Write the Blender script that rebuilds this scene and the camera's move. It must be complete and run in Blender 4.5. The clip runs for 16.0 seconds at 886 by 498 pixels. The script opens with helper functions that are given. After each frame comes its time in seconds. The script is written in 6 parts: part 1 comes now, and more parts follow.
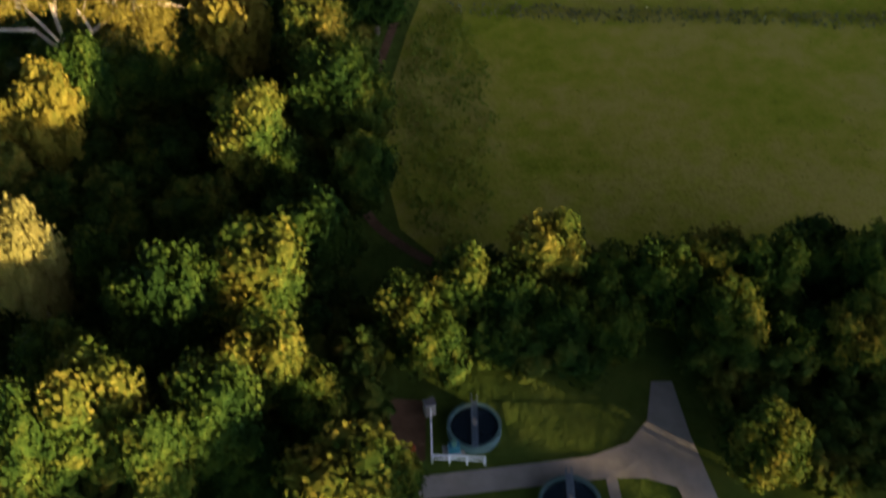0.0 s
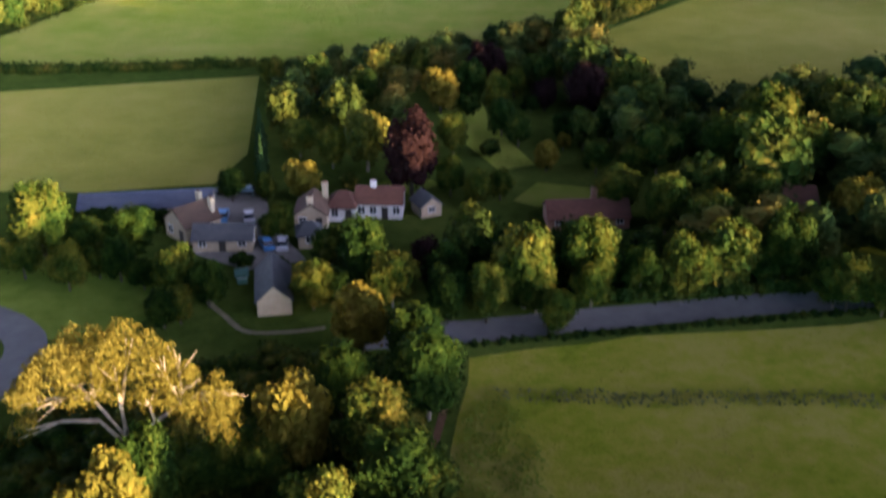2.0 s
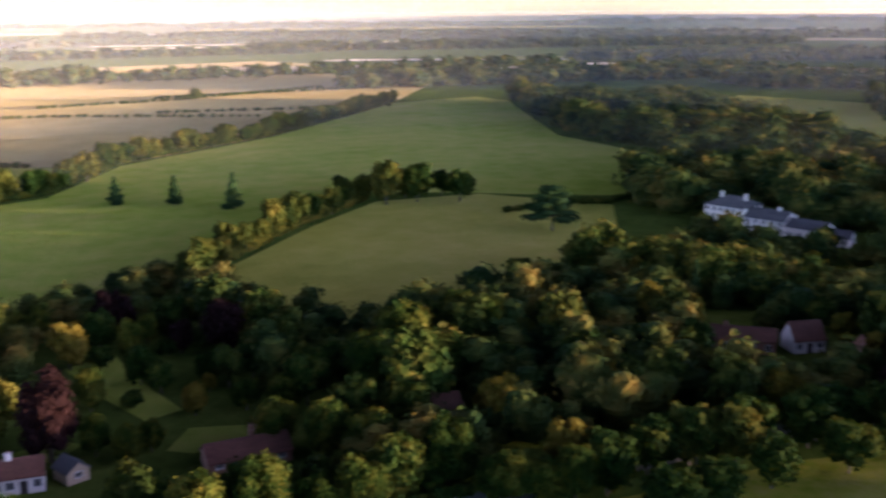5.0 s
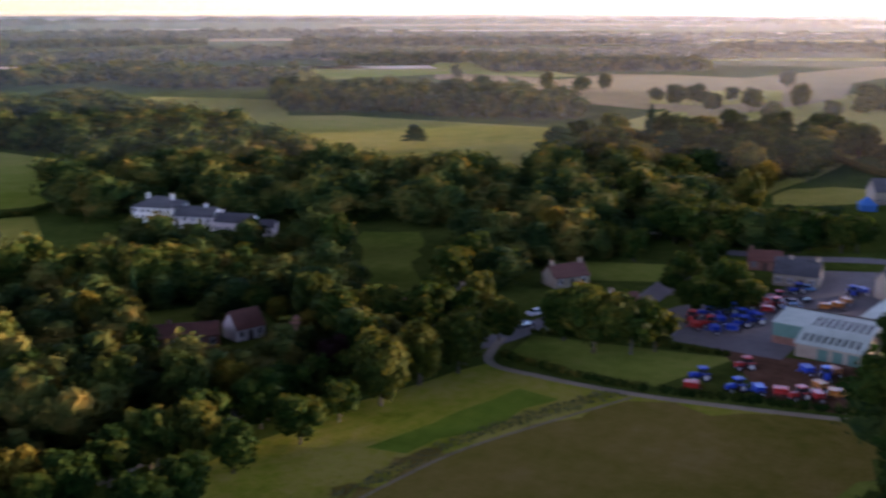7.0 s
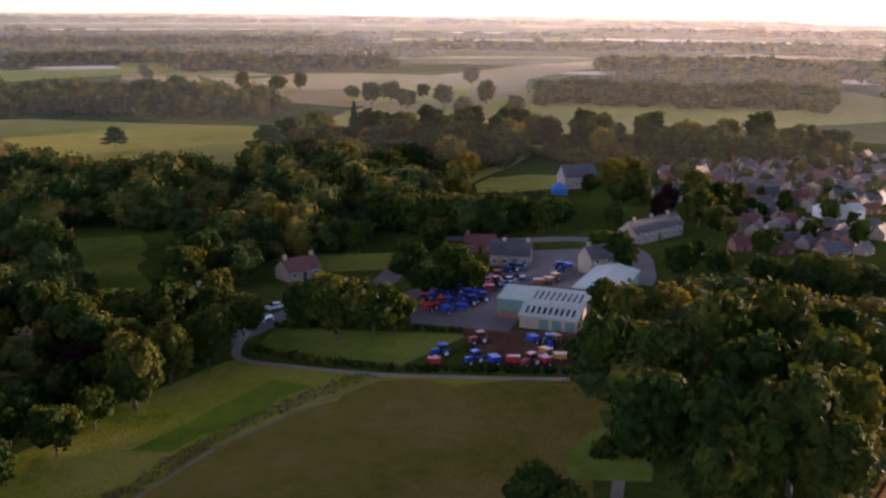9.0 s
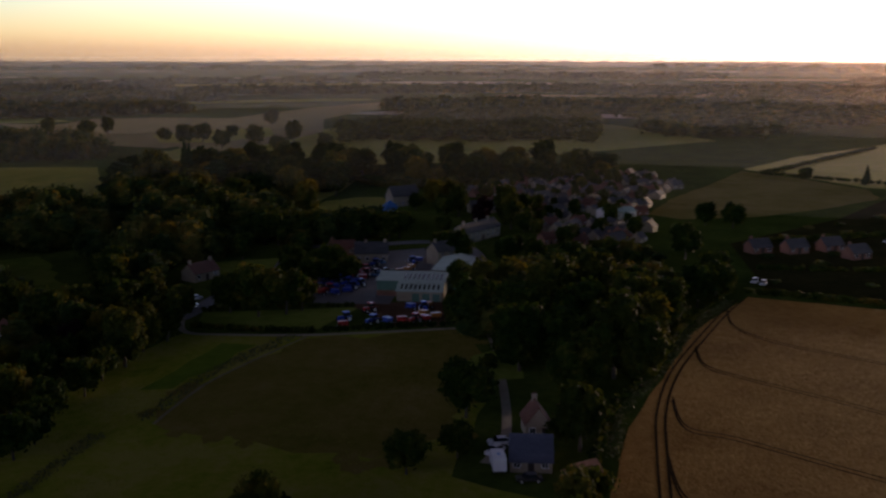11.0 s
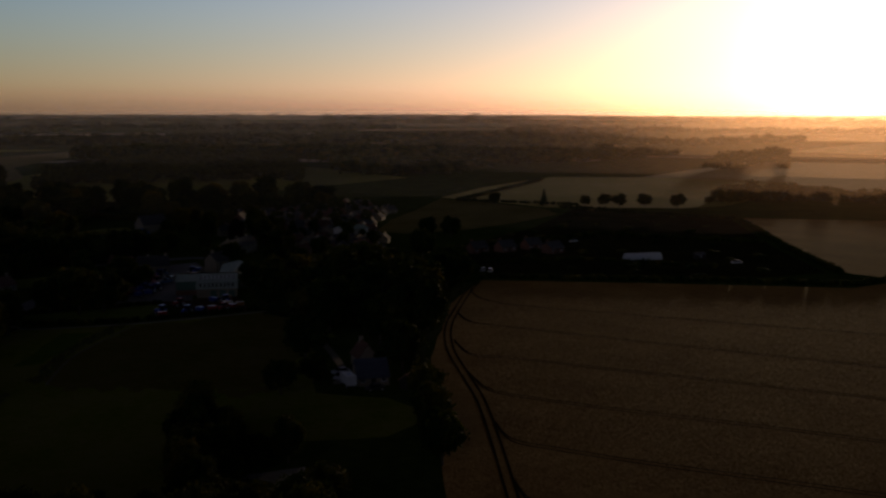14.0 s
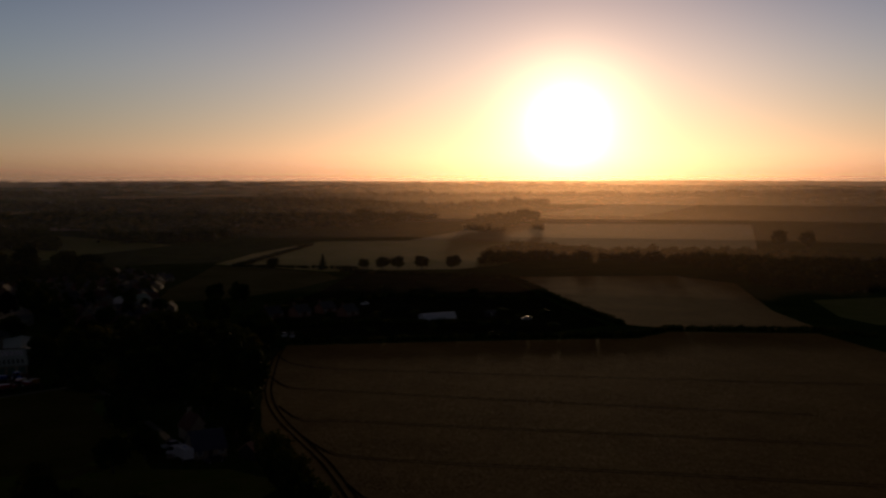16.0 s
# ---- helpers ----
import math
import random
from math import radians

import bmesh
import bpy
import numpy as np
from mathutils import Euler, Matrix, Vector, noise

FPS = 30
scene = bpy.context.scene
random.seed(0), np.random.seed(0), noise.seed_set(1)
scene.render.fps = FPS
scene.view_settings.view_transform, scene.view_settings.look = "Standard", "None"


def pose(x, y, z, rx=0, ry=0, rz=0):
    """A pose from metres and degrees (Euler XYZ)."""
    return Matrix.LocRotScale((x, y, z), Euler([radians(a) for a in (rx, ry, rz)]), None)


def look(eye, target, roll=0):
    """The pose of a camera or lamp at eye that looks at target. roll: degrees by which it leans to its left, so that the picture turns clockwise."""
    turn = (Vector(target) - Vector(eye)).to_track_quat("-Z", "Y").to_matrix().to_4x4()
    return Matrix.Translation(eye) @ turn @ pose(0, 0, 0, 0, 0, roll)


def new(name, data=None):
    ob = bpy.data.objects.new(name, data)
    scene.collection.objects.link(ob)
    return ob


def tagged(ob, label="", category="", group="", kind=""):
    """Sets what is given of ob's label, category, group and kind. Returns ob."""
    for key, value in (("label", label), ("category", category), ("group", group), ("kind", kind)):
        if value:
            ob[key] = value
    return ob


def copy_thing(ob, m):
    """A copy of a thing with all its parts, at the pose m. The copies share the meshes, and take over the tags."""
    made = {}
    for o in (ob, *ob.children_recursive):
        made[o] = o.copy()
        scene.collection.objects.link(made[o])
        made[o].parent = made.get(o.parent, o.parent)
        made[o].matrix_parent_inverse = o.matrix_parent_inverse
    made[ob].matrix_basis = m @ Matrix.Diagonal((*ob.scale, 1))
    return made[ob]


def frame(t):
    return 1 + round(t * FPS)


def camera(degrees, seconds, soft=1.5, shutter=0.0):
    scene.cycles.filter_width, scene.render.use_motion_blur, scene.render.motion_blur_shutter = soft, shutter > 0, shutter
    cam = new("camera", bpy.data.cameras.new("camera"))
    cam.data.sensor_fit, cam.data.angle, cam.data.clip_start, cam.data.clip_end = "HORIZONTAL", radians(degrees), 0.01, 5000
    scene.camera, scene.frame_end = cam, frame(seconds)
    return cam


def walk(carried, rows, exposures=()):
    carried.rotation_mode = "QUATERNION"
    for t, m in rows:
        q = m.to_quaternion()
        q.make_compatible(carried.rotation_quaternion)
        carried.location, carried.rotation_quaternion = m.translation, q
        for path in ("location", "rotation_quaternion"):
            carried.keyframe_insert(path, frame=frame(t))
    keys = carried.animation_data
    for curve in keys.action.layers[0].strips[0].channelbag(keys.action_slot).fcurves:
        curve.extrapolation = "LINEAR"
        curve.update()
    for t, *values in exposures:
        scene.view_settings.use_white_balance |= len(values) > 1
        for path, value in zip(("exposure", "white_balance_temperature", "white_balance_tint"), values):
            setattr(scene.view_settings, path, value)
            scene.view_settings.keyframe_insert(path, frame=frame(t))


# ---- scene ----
cam = camera(45.9, 16.0, soft=2.4, shutter=0.5)
# seconds, eye, heading (clockwise from +y), tilt, lean
PATH = [
    (0.0, 13.41, -0.37, 65.49, 0.000, -46.602, -0.054),
    (0.5, 11.66, -0.40, 65.40, -0.040, -41.289, -0.095),
    (1.0, 9.79, -0.67, 65.47, 0.256, -35.989, -0.071),
    (1.5, 7.90, -1.28, 66.10, 0.736, -30.910, -0.212),
    (2.0, 5.89, -1.28, 65.76, 1.309, -25.548, -0.141),
    (2.5, 4.39, -0.66, 65.19, 1.744, -20.168, -0.073),
    (3.0, 2.84, -0.62, 64.96, 2.096, -14.832, 0.065),
    (3.2, 2.34, -0.64, 64.71, 2.220, -13.354, 0.042),
    (3.7, 2.10, -0.40, 65.00, 5.0, -12.65, -0.10),
    (4.4, 1.60, -0.10, 65.60, 14.4, -12.90, -0.30),
    (5.3, 1.15, 0.12, 66.16, 27.702, -13.130, -0.535),
    (5.5, 1.11, 0.03, 66.03, 30.803, -13.120, -0.476),
    (6.0, 1.07, 0.13, 65.74, 38.126, -13.137, -0.340),
    (6.5, 0.76, -0.11, 65.54, 46.399, -13.166, -0.142),
    (7.0, 0.00, 0.00, 66.00, 54.470, -13.174, -0.055),
    (7.5, -1.01, 0.56, 66.00, 61.920, -13.163, 0.195),
    (8.0, -2.49, 2.32, 65.88, 66.652, -13.194, 0.507),
    (8.5, -3.64, 4.13, 65.72, 69.198, -13.200, 0.605),
    (8.7, -4.99, 4.23, 65.99, 70.286, -13.242, 0.543),
    (9.2, -15.40, 5.70, 66.10, 72.40, -13.00, 0.50),
    (9.8, -36.20, 8.80, 66.40, 75.90, -12.40, 0.35),
    (10.4, -57.30, 12.00, 66.70, 79.90, -11.65, 0.20),
    (10.8, -71.30, 14.10, 66.80, 82.70, -11.10, 0.10),
    (11.0, -78.20, 15.09, 66.67, 84.055, -10.733, 0.070),
    (11.5, -95.50, 18.58, 62.19, 86.958, -9.232, 0.681),
    (12.0, -112.80, 22.14, 59.24, 89.760, -8.283, 0.754),
    (12.5, -129.02, 29.04, 58.94, 92.683, -7.852, 0.867),
    (13.0, -135.68, 39.24, 59.50, 96.906, -7.776, 0.374),
    (13.5, -136.00, 44.13, 59.85, 99.313, -7.844, 0.323),
    (14.0, -135.38, 48.97, 59.41, 102.190, -7.766, 0.082),
    (14.5, -130.43, 54.29, 58.77, 106.261, -7.002, -0.048),
    (15.0, -128.77, 58.03, 58.37, 109.144, -5.765, -0.220),
    (15.5, -128.86, 61.84, 58.39, 112.266, -4.576, -0.356),
    (16.0, -130.46, 67.22, 58.62, 115.994, -4.177, -0.079),
]
EXPOSURES = [(0.0, 3.15, 6000, 9), (1.5, 3.5, 5500, 9), (2.4, 3.75, 5800, 24), (3.2, 3.4, 5800, 28), (5.3, 3.0, 5250, 30), (7.0, 3.2, 5500, 32), (8.7, 3.17, 5900, 33), (10.8, 1.0, 5900, 27), (11.5, -0.05, 6000, 25), (12.5, -1.0, 6100, 22), (14.5, -1.85, 6350, 21), (15.5, -2.15, 6550, 21), (16.0, -2.45, 6650, 21)]
walk(cam, [(t, pose(x, y, z, 90 + p, 0, -h) @ pose(0, 0, 0, 0, 0, r)) for t, x, y, z, h, p, r in PATH], EXPOSURES)

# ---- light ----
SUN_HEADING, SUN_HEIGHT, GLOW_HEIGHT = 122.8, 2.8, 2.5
world = bpy.data.worlds.new("sky")
world.use_nodes = True
scene.world = world
wn = world.node_tree.nodes
sky = wn.new("ShaderNodeTexSky")
sky.sky_type, sky.sun_disc = "NISHITA", False
sky.sun_elevation, sky.sun_rotation = radians(SUN_HEIGHT), radians(SUN_HEADING)
sky.dust_density, sky.air_density, sky.ozone_density = 0.5, 1.0, 3.2
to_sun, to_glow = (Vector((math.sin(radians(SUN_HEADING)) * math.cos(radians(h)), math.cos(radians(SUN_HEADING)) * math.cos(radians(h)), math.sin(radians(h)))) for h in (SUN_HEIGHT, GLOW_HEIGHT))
wl = world.node_tree.links
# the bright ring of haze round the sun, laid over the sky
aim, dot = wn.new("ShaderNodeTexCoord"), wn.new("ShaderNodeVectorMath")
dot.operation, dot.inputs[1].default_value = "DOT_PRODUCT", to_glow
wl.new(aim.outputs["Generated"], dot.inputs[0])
muted = wn.new("ShaderNodeHueSaturation")
muted.inputs["Saturation"].default_value, muted.inputs["Value"].default_value = 0.88, 1.0
wl.new(sky.outputs[0], muted.inputs["Color"])
# the evening sky darkens from the horizon to the zenith
height, fade, dusk = wn.new("ShaderNodeSeparateXYZ"), wn.new("ShaderNodeMapRange"), wn.new("ShaderNodeVectorMath")
fade.interpolation_type, dusk.operation = "SMOOTHSTEP", "SCALE"
for key, val in (("From Min", 0.08), ("From Max", 0.32), ("To Min", 2.05), ("To Max", 0.04)):
    fade.inputs[key].default_value = val
wl.new(aim.outputs["Generated"], height.inputs[0]), wl.new(height.outputs[2], fade.inputs["Value"])
# and from the sunset round to the dim east
side, flank = wn.new("ShaderNodeMapRange"), wn.new("ShaderNodeMath")
side.interpolation_type, flank.operation = "SMOOTHSTEP", "MULTIPLY"
for key, val in (("From Min", -0.6), ("From Max", 0.9), ("To Min", 0.75), ("To Max", 1.6)):
    side.inputs[key].default_value = val
wl.new(dot.outputs["Value"], side.inputs["Value"]), wl.new(side.outputs[0], flank.inputs[0]), wl.new(fade.outputs[0], flank.inputs[1])
wl.new(muted.outputs[0], dusk.inputs[0]), wl.new(flank.outputs[0], dusk.inputs["Scale"])
cool = wn.new("ShaderNodeVectorMath")
cool.operation, cool.inputs[1].default_value = "MULTIPLY", (0.98, 1.0, 1.06)
wl.new(dusk.outputs[0], cool.inputs[0])
bright = cool.outputs[0]
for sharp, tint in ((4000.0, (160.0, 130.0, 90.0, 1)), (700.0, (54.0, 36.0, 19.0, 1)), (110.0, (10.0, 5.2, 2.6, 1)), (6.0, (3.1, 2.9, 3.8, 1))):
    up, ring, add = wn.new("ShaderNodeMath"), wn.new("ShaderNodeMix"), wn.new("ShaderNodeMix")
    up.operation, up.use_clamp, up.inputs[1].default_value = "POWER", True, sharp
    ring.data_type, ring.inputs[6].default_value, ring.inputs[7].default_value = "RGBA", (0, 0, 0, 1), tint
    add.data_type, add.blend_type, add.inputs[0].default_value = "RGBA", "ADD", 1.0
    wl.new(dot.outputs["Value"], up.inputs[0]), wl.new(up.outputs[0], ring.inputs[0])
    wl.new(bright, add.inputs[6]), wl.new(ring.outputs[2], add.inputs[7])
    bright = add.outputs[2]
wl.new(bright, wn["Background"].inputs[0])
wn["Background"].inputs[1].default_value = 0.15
lamp = bpy.data.lights.new("sun", "SUN")
lamp.energy, lamp.angle, lamp.color = 4.1, radians(2.0), (1.0, 0.70, 0.36)
sun = new("sun", lamp)
sun.matrix_world = look(to_sun * 500, (0, 0, 0))


# ---- materials ----
def material(name, stops, scale=1.0, rough=0.8, metal=0.0, bump=0.0, coarse=0.15, random=0.0, space="Object", stretch=None, spec=0.3, thin=0.0, blades=0.0):
    """A surface whose colour runs over the stops by fine noise upon coarse noise."""
    m = bpy.data.materials.new(name)
    m.use_nodes = True
    n, l = m.node_tree.nodes, m.node_tree.links
    p = n["Principled BSDF"]
    p.inputs["Roughness"].default_value, p.inputs["Metallic"].default_value = rough, metal
    p.inputs["Specular IOR Level"].default_value = spec
    p.inputs["Diffuse Roughness"].default_value = 1.0 if rough > 0.7 else 0.3
    co = n.new("ShaderNodeTexCoord")
    src = co.outputs[space]
    if stretch:
        mp = n.new("ShaderNodeMapping")
        mp.inputs["Scale"].default_value = stretch[:3]
        mp.inputs["Rotation"].default_value = (0, 0, radians(stretch[3]))
        l.new(src, mp.inputs[0])
        src = mp.outputs[0]
    fine, wide = n.new("ShaderNodeTexNoise"), n.new("ShaderNodeTexNoise")
    fine.inputs["Scale"].default_value, fine.inputs["Detail"].default_value, fine.inputs["Roughness"].default_value = scale, 6.0, 0.65
    wide.inputs["Scale"].default_value, wide.inputs["Detail"].default_value = scale * coarse, 3.0
    l.new(src, fine.inputs["Vector"]), l.new(src, wide.inputs["Vector"])
    mix = n.new("ShaderNodeMath")
    mix.operation = "ADD"
    l.new(fine.outputs[0], mix.inputs[0]), l.new(wide.outputs[0], mix.inputs[1])
    half = n.new("ShaderNodeMath")
    half.operation = "MULTIPLY_ADD"
    half.inputs[1].default_value, half.inputs[2].default_value = 1.4, -0.9 - random * 0.5
    l.new(mix.outputs[0], half.inputs[0])
    last = half.outputs[0]
    if random:
        info, add = n.new("ShaderNodeObjectInfo"), n.new("ShaderNodeMath")
        add.operation = "MULTIPLY_ADD"
        add.inputs[1].default_value = random
        l.new(info.outputs["Random"], add.inputs[0]), l.new(last, add.inputs[2])
        last = add.outputs[0]
    ramp = n.new("ShaderNodeValToRGB")
    e = ramp.color_ramp.elements
    while len(e) < len(stops):
        e.new(0.5)
    for i, c in enumerate(stops):
        e[i].position, e[i].color = i / max(1, len(stops) - 1), (*c, 1)
    l.new(last, ramp.inputs[0]), l.new(ramp.outputs[0], p.inputs["Base Color"])
    if bump:
        b = n.new("ShaderNodeBump")
        b.inputs["Strength"].default_value, b.inputs["Distance"].default_value = bump, 0.3 / scale
        l.new(fine.outputs[0], b.inputs["Height"]), l.new(b.outputs[0], p.inputs["Normal"])
    if blades:
        # upright blades catch a low sun
        grain, geo = n.new("ShaderNodeTexNoise"), n.new("ShaderNodeNewGeometry")
        tilt, add, unit = (n.new("ShaderNodeVectorMath") for _ in range(3))
        grain.inputs["Scale"].default_value, grain.inputs["Detail"].default_value = 3.0, 1.0
        tilt.operation, add.operation, unit.operation = "MULTIPLY_ADD", "ADD", "NORMALIZE"
        tilt.inputs[1].default_value, tilt.inputs[2].default_value = (blades,) * 3, (-0.5 * blades,) * 3
        l.new(src, grain.inputs["Vector"]), l.new(grain.outputs["Color"], tilt.inputs[0])
        l.new(tilt.outputs[0], add.inputs[0]), l.new(geo.outputs["Normal"], add.inputs[1]), l.new(add.outputs[0], unit.inputs[0])
        l.new(unit.outputs[0], p.inputs["Normal"])
    if thin:
        glow, mix2 = n.new("ShaderNodeBsdfTranslucent"), n.new("ShaderNodeMixShader")
        warm = n.new("ShaderNodeMix")
        warm.data_type, warm.blend_type, warm.inputs[0].default_value, warm.inputs[7].default_value = "RGBA", "MULTIPLY", 1.0, (1.3, 1.1, 0.65, 1)
        l.new(ramp.outputs[0], warm.inputs[6]), l.new(warm.outputs[2], glow.inputs[0])
        mix2.inputs[0].default_value = thin
        l.new(p.outputs[0], mix2.inputs[1]), l.new(glow.outputs[0], mix2.inputs[2])
        l.new(mix2.outputs[0], n["Material Output"].inputs[0])
    return m


GRASS = material("rough_grass", [(0.026, 0.046, 0.008), (0.05, 0.074, 0.013), (0.085, 0.105, 0.02)], 0.35, 0.95, bump=0.6, spec=0.0)
MEADOW = material("meadow_grass", [(0.095, 0.13, 0.01), (0.15, 0.175, 0.014), (0.195, 0.195, 0.025), (0.225, 0.205, 0.045), (0.21, 0.22, 0.03)], 0.45, 0.95, blades=1.2, coarse=0.15, spec=0.0)
PASTURE = material("pasture_grass", [(0.155, 0.205, 0.022), (0.215, 0.255, 0.036), (0.28, 0.285, 0.06), (0.34, 0.31, 0.095)], 0.09, 0.95, coarse=0.12, spec=0.0, blades=3.0)
LAWN = material("mown_lawn", [(0.075, 0.115, 0.015), (0.11, 0.15, 0.021), (0.15, 0.18, 0.031), (0.165, 0.172, 0.038)], 0.3, 0.95, bump=0.5, coarse=0.12, spec=0.0)
HAY = material("dry_pasture", [(0.20, 0.205, 0.028), (0.285, 0.265, 0.048), (0.365, 0.305, 0.078)], 0.10, 0.95, coarse=0.12, spec=0.015, blades=2.6)
WHEAT = material("ripe_wheat", [(0.26, 0.12, 0.021), (0.375, 0.188, 0.039), (0.485, 0.263, 0.063)], 0.4, 0.95, bump=0.6, coarse=0.12, spec=0.008, blades=1.3)
WHEAT.node_tree.nodes["Principled BSDF"].inputs["Specular Tint"].default_value = (1.0, 0.66, 0.32, 1)
STUBBLE = material("pale_stubble", [(0.215, 0.155, 0.055), (0.265, 0.2, 0.076), (0.31, 0.24, 0.098)], 0.05, 0.95, spec=0.015)
for m in (HAY, STUBBLE):
    m.node_tree.nodes["Principled BSDF"].inputs["Specular Tint"].default_value = (1.0, 0.66, 0.32, 1)
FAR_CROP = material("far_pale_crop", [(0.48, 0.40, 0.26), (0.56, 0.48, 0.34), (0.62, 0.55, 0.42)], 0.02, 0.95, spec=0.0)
SOIL = material("bare_soil", [(0.06, 0.035, 0.02), (0.10, 0.06, 0.035), (0.13, 0.08, 0.05)], 0.8, 0.95, bump=0.6, spec=0.0)
CONCRETE = material("concrete", [(0.13, 0.12, 0.10), (0.19, 0.175, 0.15), (0.25, 0.23, 0.195)], 0.7, 0.85, bump=0.2)
ASPHALT = material("asphalt", [(0.075, 0.073, 0.075), (0.105, 0.102, 0.102), (0.14, 0.132, 0.128)], 0.5, 0.85, bump=0.2)
GRAVEL = material("pale_gravel", [(0.15, 0.125, 0.09), (0.21, 0.18, 0.135), (0.27, 0.23, 0.175)], 0.9, 0.95, bump=0.4)
STONE = material("limestone", [(0.23, 0.19, 0.13), (0.31, 0.26, 0.185), (0.38, 0.33, 0.25)], 1.2, 0.85, bump=0.3, random=0.3)
CREAM = material("cream_stone", [(0.40, 0.31, 0.20), (0.50, 0.40, 0.27), (0.58, 0.48, 0.34)], 1.2, 0.85, bump=0.3, random=0.2)
RENDER = material("white_render", [(0.60, 0.57, 0.52), (0.70, 0.67, 0.62), (0.78, 0.75, 0.70)], 0.6, 0.8, random=0.2)
SLATE = material("slate", [(0.055, 0.055, 0.06), (0.085, 0.085, 0.09), (0.12, 0.115, 0.115)], 1.6, 0.8, bump=0.4, spec=0.12, random=0.3, stretch=(1, 1, 4, 0))
TILE = material("clay_tile", [(0.085, 0.036, 0.026), (0.13, 0.056, 0.038), (0.19, 0.085, 0.056)], 1.6, 0.75, bump=0.4, random=0.4, stretch=(1, 1, 4, 0))
BROWN_TILE = material("brown_tile", [(0.075, 0.048, 0.036), (0.115, 0.074, 0.054), (0.16, 0.105, 0.076)], 1.6, 0.8, bump=0.4, random=0.3, stretch=(1, 1, 4, 0), spec=0.1)
BRICK = material("brick", [(0.16, 0.08, 0.05), (0.24, 0.12, 0.08), (0.30, 0.17, 0.12)], 2.0, 0.85, bump=0.3, random=0.3)
WHITE_SHEET = material("white_sheet_roof", [(0.26, 0.32, 0.27), (0.33, 0.40, 0.34), (0.40, 0.46, 0.40)], 0.5, 0.75, bump=0.1, spec=0.15)
GREEN_SHEET = material("green_cladding", [(0.05, 0.12, 0.09), (0.08, 0.17, 0.13), (0.10, 0.20, 0.16)], 0.8, 0.6)
GLASS = material("window_glass", [(0.02, 0.025, 0.03), (0.03, 0.035, 0.04)], 1.0, 0.12, spec=0.6)
PAINT = material("white_paint", [(0.70, 0.70, 0.68), (0.80, 0.80, 0.78)], 2.0, 0.5)
DARK = material("dark_timber", [(0.03, 0.025, 0.02), (0.06, 0.05, 0.04)], 2.0, 0.8)
BARK = material("bark", [(0.05, 0.04, 0.03), (0.10, 0.08, 0.06), (0.16, 0.13, 0.10)], 2.5, 0.9, bump=0.6)
PALE_BARK = material("pale_bark", [(0.22, 0.17, 0.11), (0.32, 0.26, 0.18), (0.40, 0.33, 0.24)], 1.5, 0.85, bump=0.4)
LEAF = material("green_foliage", [(0.006, 0.016, 0.004), (0.012, 0.028, 0.005), (0.025, 0.044, 0.007), (0.058, 0.066, 0.01), (0.135, 0.104, 0.017)], 0.7, 0.85, random=0.35, coarse=0.3, spec=0.02, thin=0.14)
OLIVE = material("olive_foliage", [(0.012, 0.022, 0.005), (0.025, 0.038, 0.007), (0.058, 0.065, 0.01), (0.145, 0.113, 0.018)], 0.7, 0.85, random=0.5, coarse=0.3, spec=0.02, thin=0.14)
PALE_LEAF = material("pale_foliage", [(0.07, 0.07, 0.015), (0.11, 0.10, 0.023), (0.16, 0.137, 0.037)], 0.8, 0.85, random=0.3, spec=0.02, thin=0.25)
GOLDEN = material("golden_foliage", [(0.038, 0.046, 0.007), (0.075, 0.072, 0.009), (0.125, 0.1, 0.014), (0.165, 0.122, 0.02)], 0.8, 0.85, random=0.3, spec=0.02, thin=0.25)
GOLD_LEAF = material("poplar_foliage", [(0.075, 0.064, 0.008), (0.11, 0.092, 0.014), (0.15, 0.125, 0.024)], 0.8, 0.85, spec=0.02, thin=0.3)
COPPER = material("copper_foliage", [(0.01, 0.005, 0.006), (0.017, 0.008, 0.008), (0.026, 0.012, 0.011)], 0.8, 0.8, random=0.2, spec=0.02, thin=0.2)
NEEDLE = material("dark_needles", [(0.012, 0.028, 0.010), (0.025, 0.05, 0.016), (0.04, 0.065, 0.02)], 0.8, 0.85, random=0.3, spec=0.02)
NEAR_LEAF = material("fresh_green_foliage", [(0.006, 0.015, 0.003), (0.012, 0.026, 0.004), (0.027, 0.045, 0.006), (0.068, 0.071, 0.009), (0.145, 0.112, 0.016)], 0.7, 0.85, random=0.45, coarse=0.3, spec=0.02, thin=0.14)
FAR_LEAF = material("woodland_foliage", [(0.008, 0.018, 0.006), (0.015, 0.031, 0.009), (0.036, 0.054, 0.012), (0.086, 0.082, 0.017), (0.15, 0.104, 0.021)], 0.12, 0.85, coarse=0.5, spec=0.02, thin=0.14)


# ---- making meshes ----
def mesh_of(name, v, f, mat, smooth=False):
    me = bpy.data.meshes.new(name)
    me.from_pydata([tuple(p) for p in v], [], [tuple(q) for q in f])
    me.materials.append(mat)
    if smooth:
        me.shade_smooth()
    return me


def part(name, data, parent, label=""):
    ob = new(name, data)
    ob.parent = parent
    return tagged(ob, label)


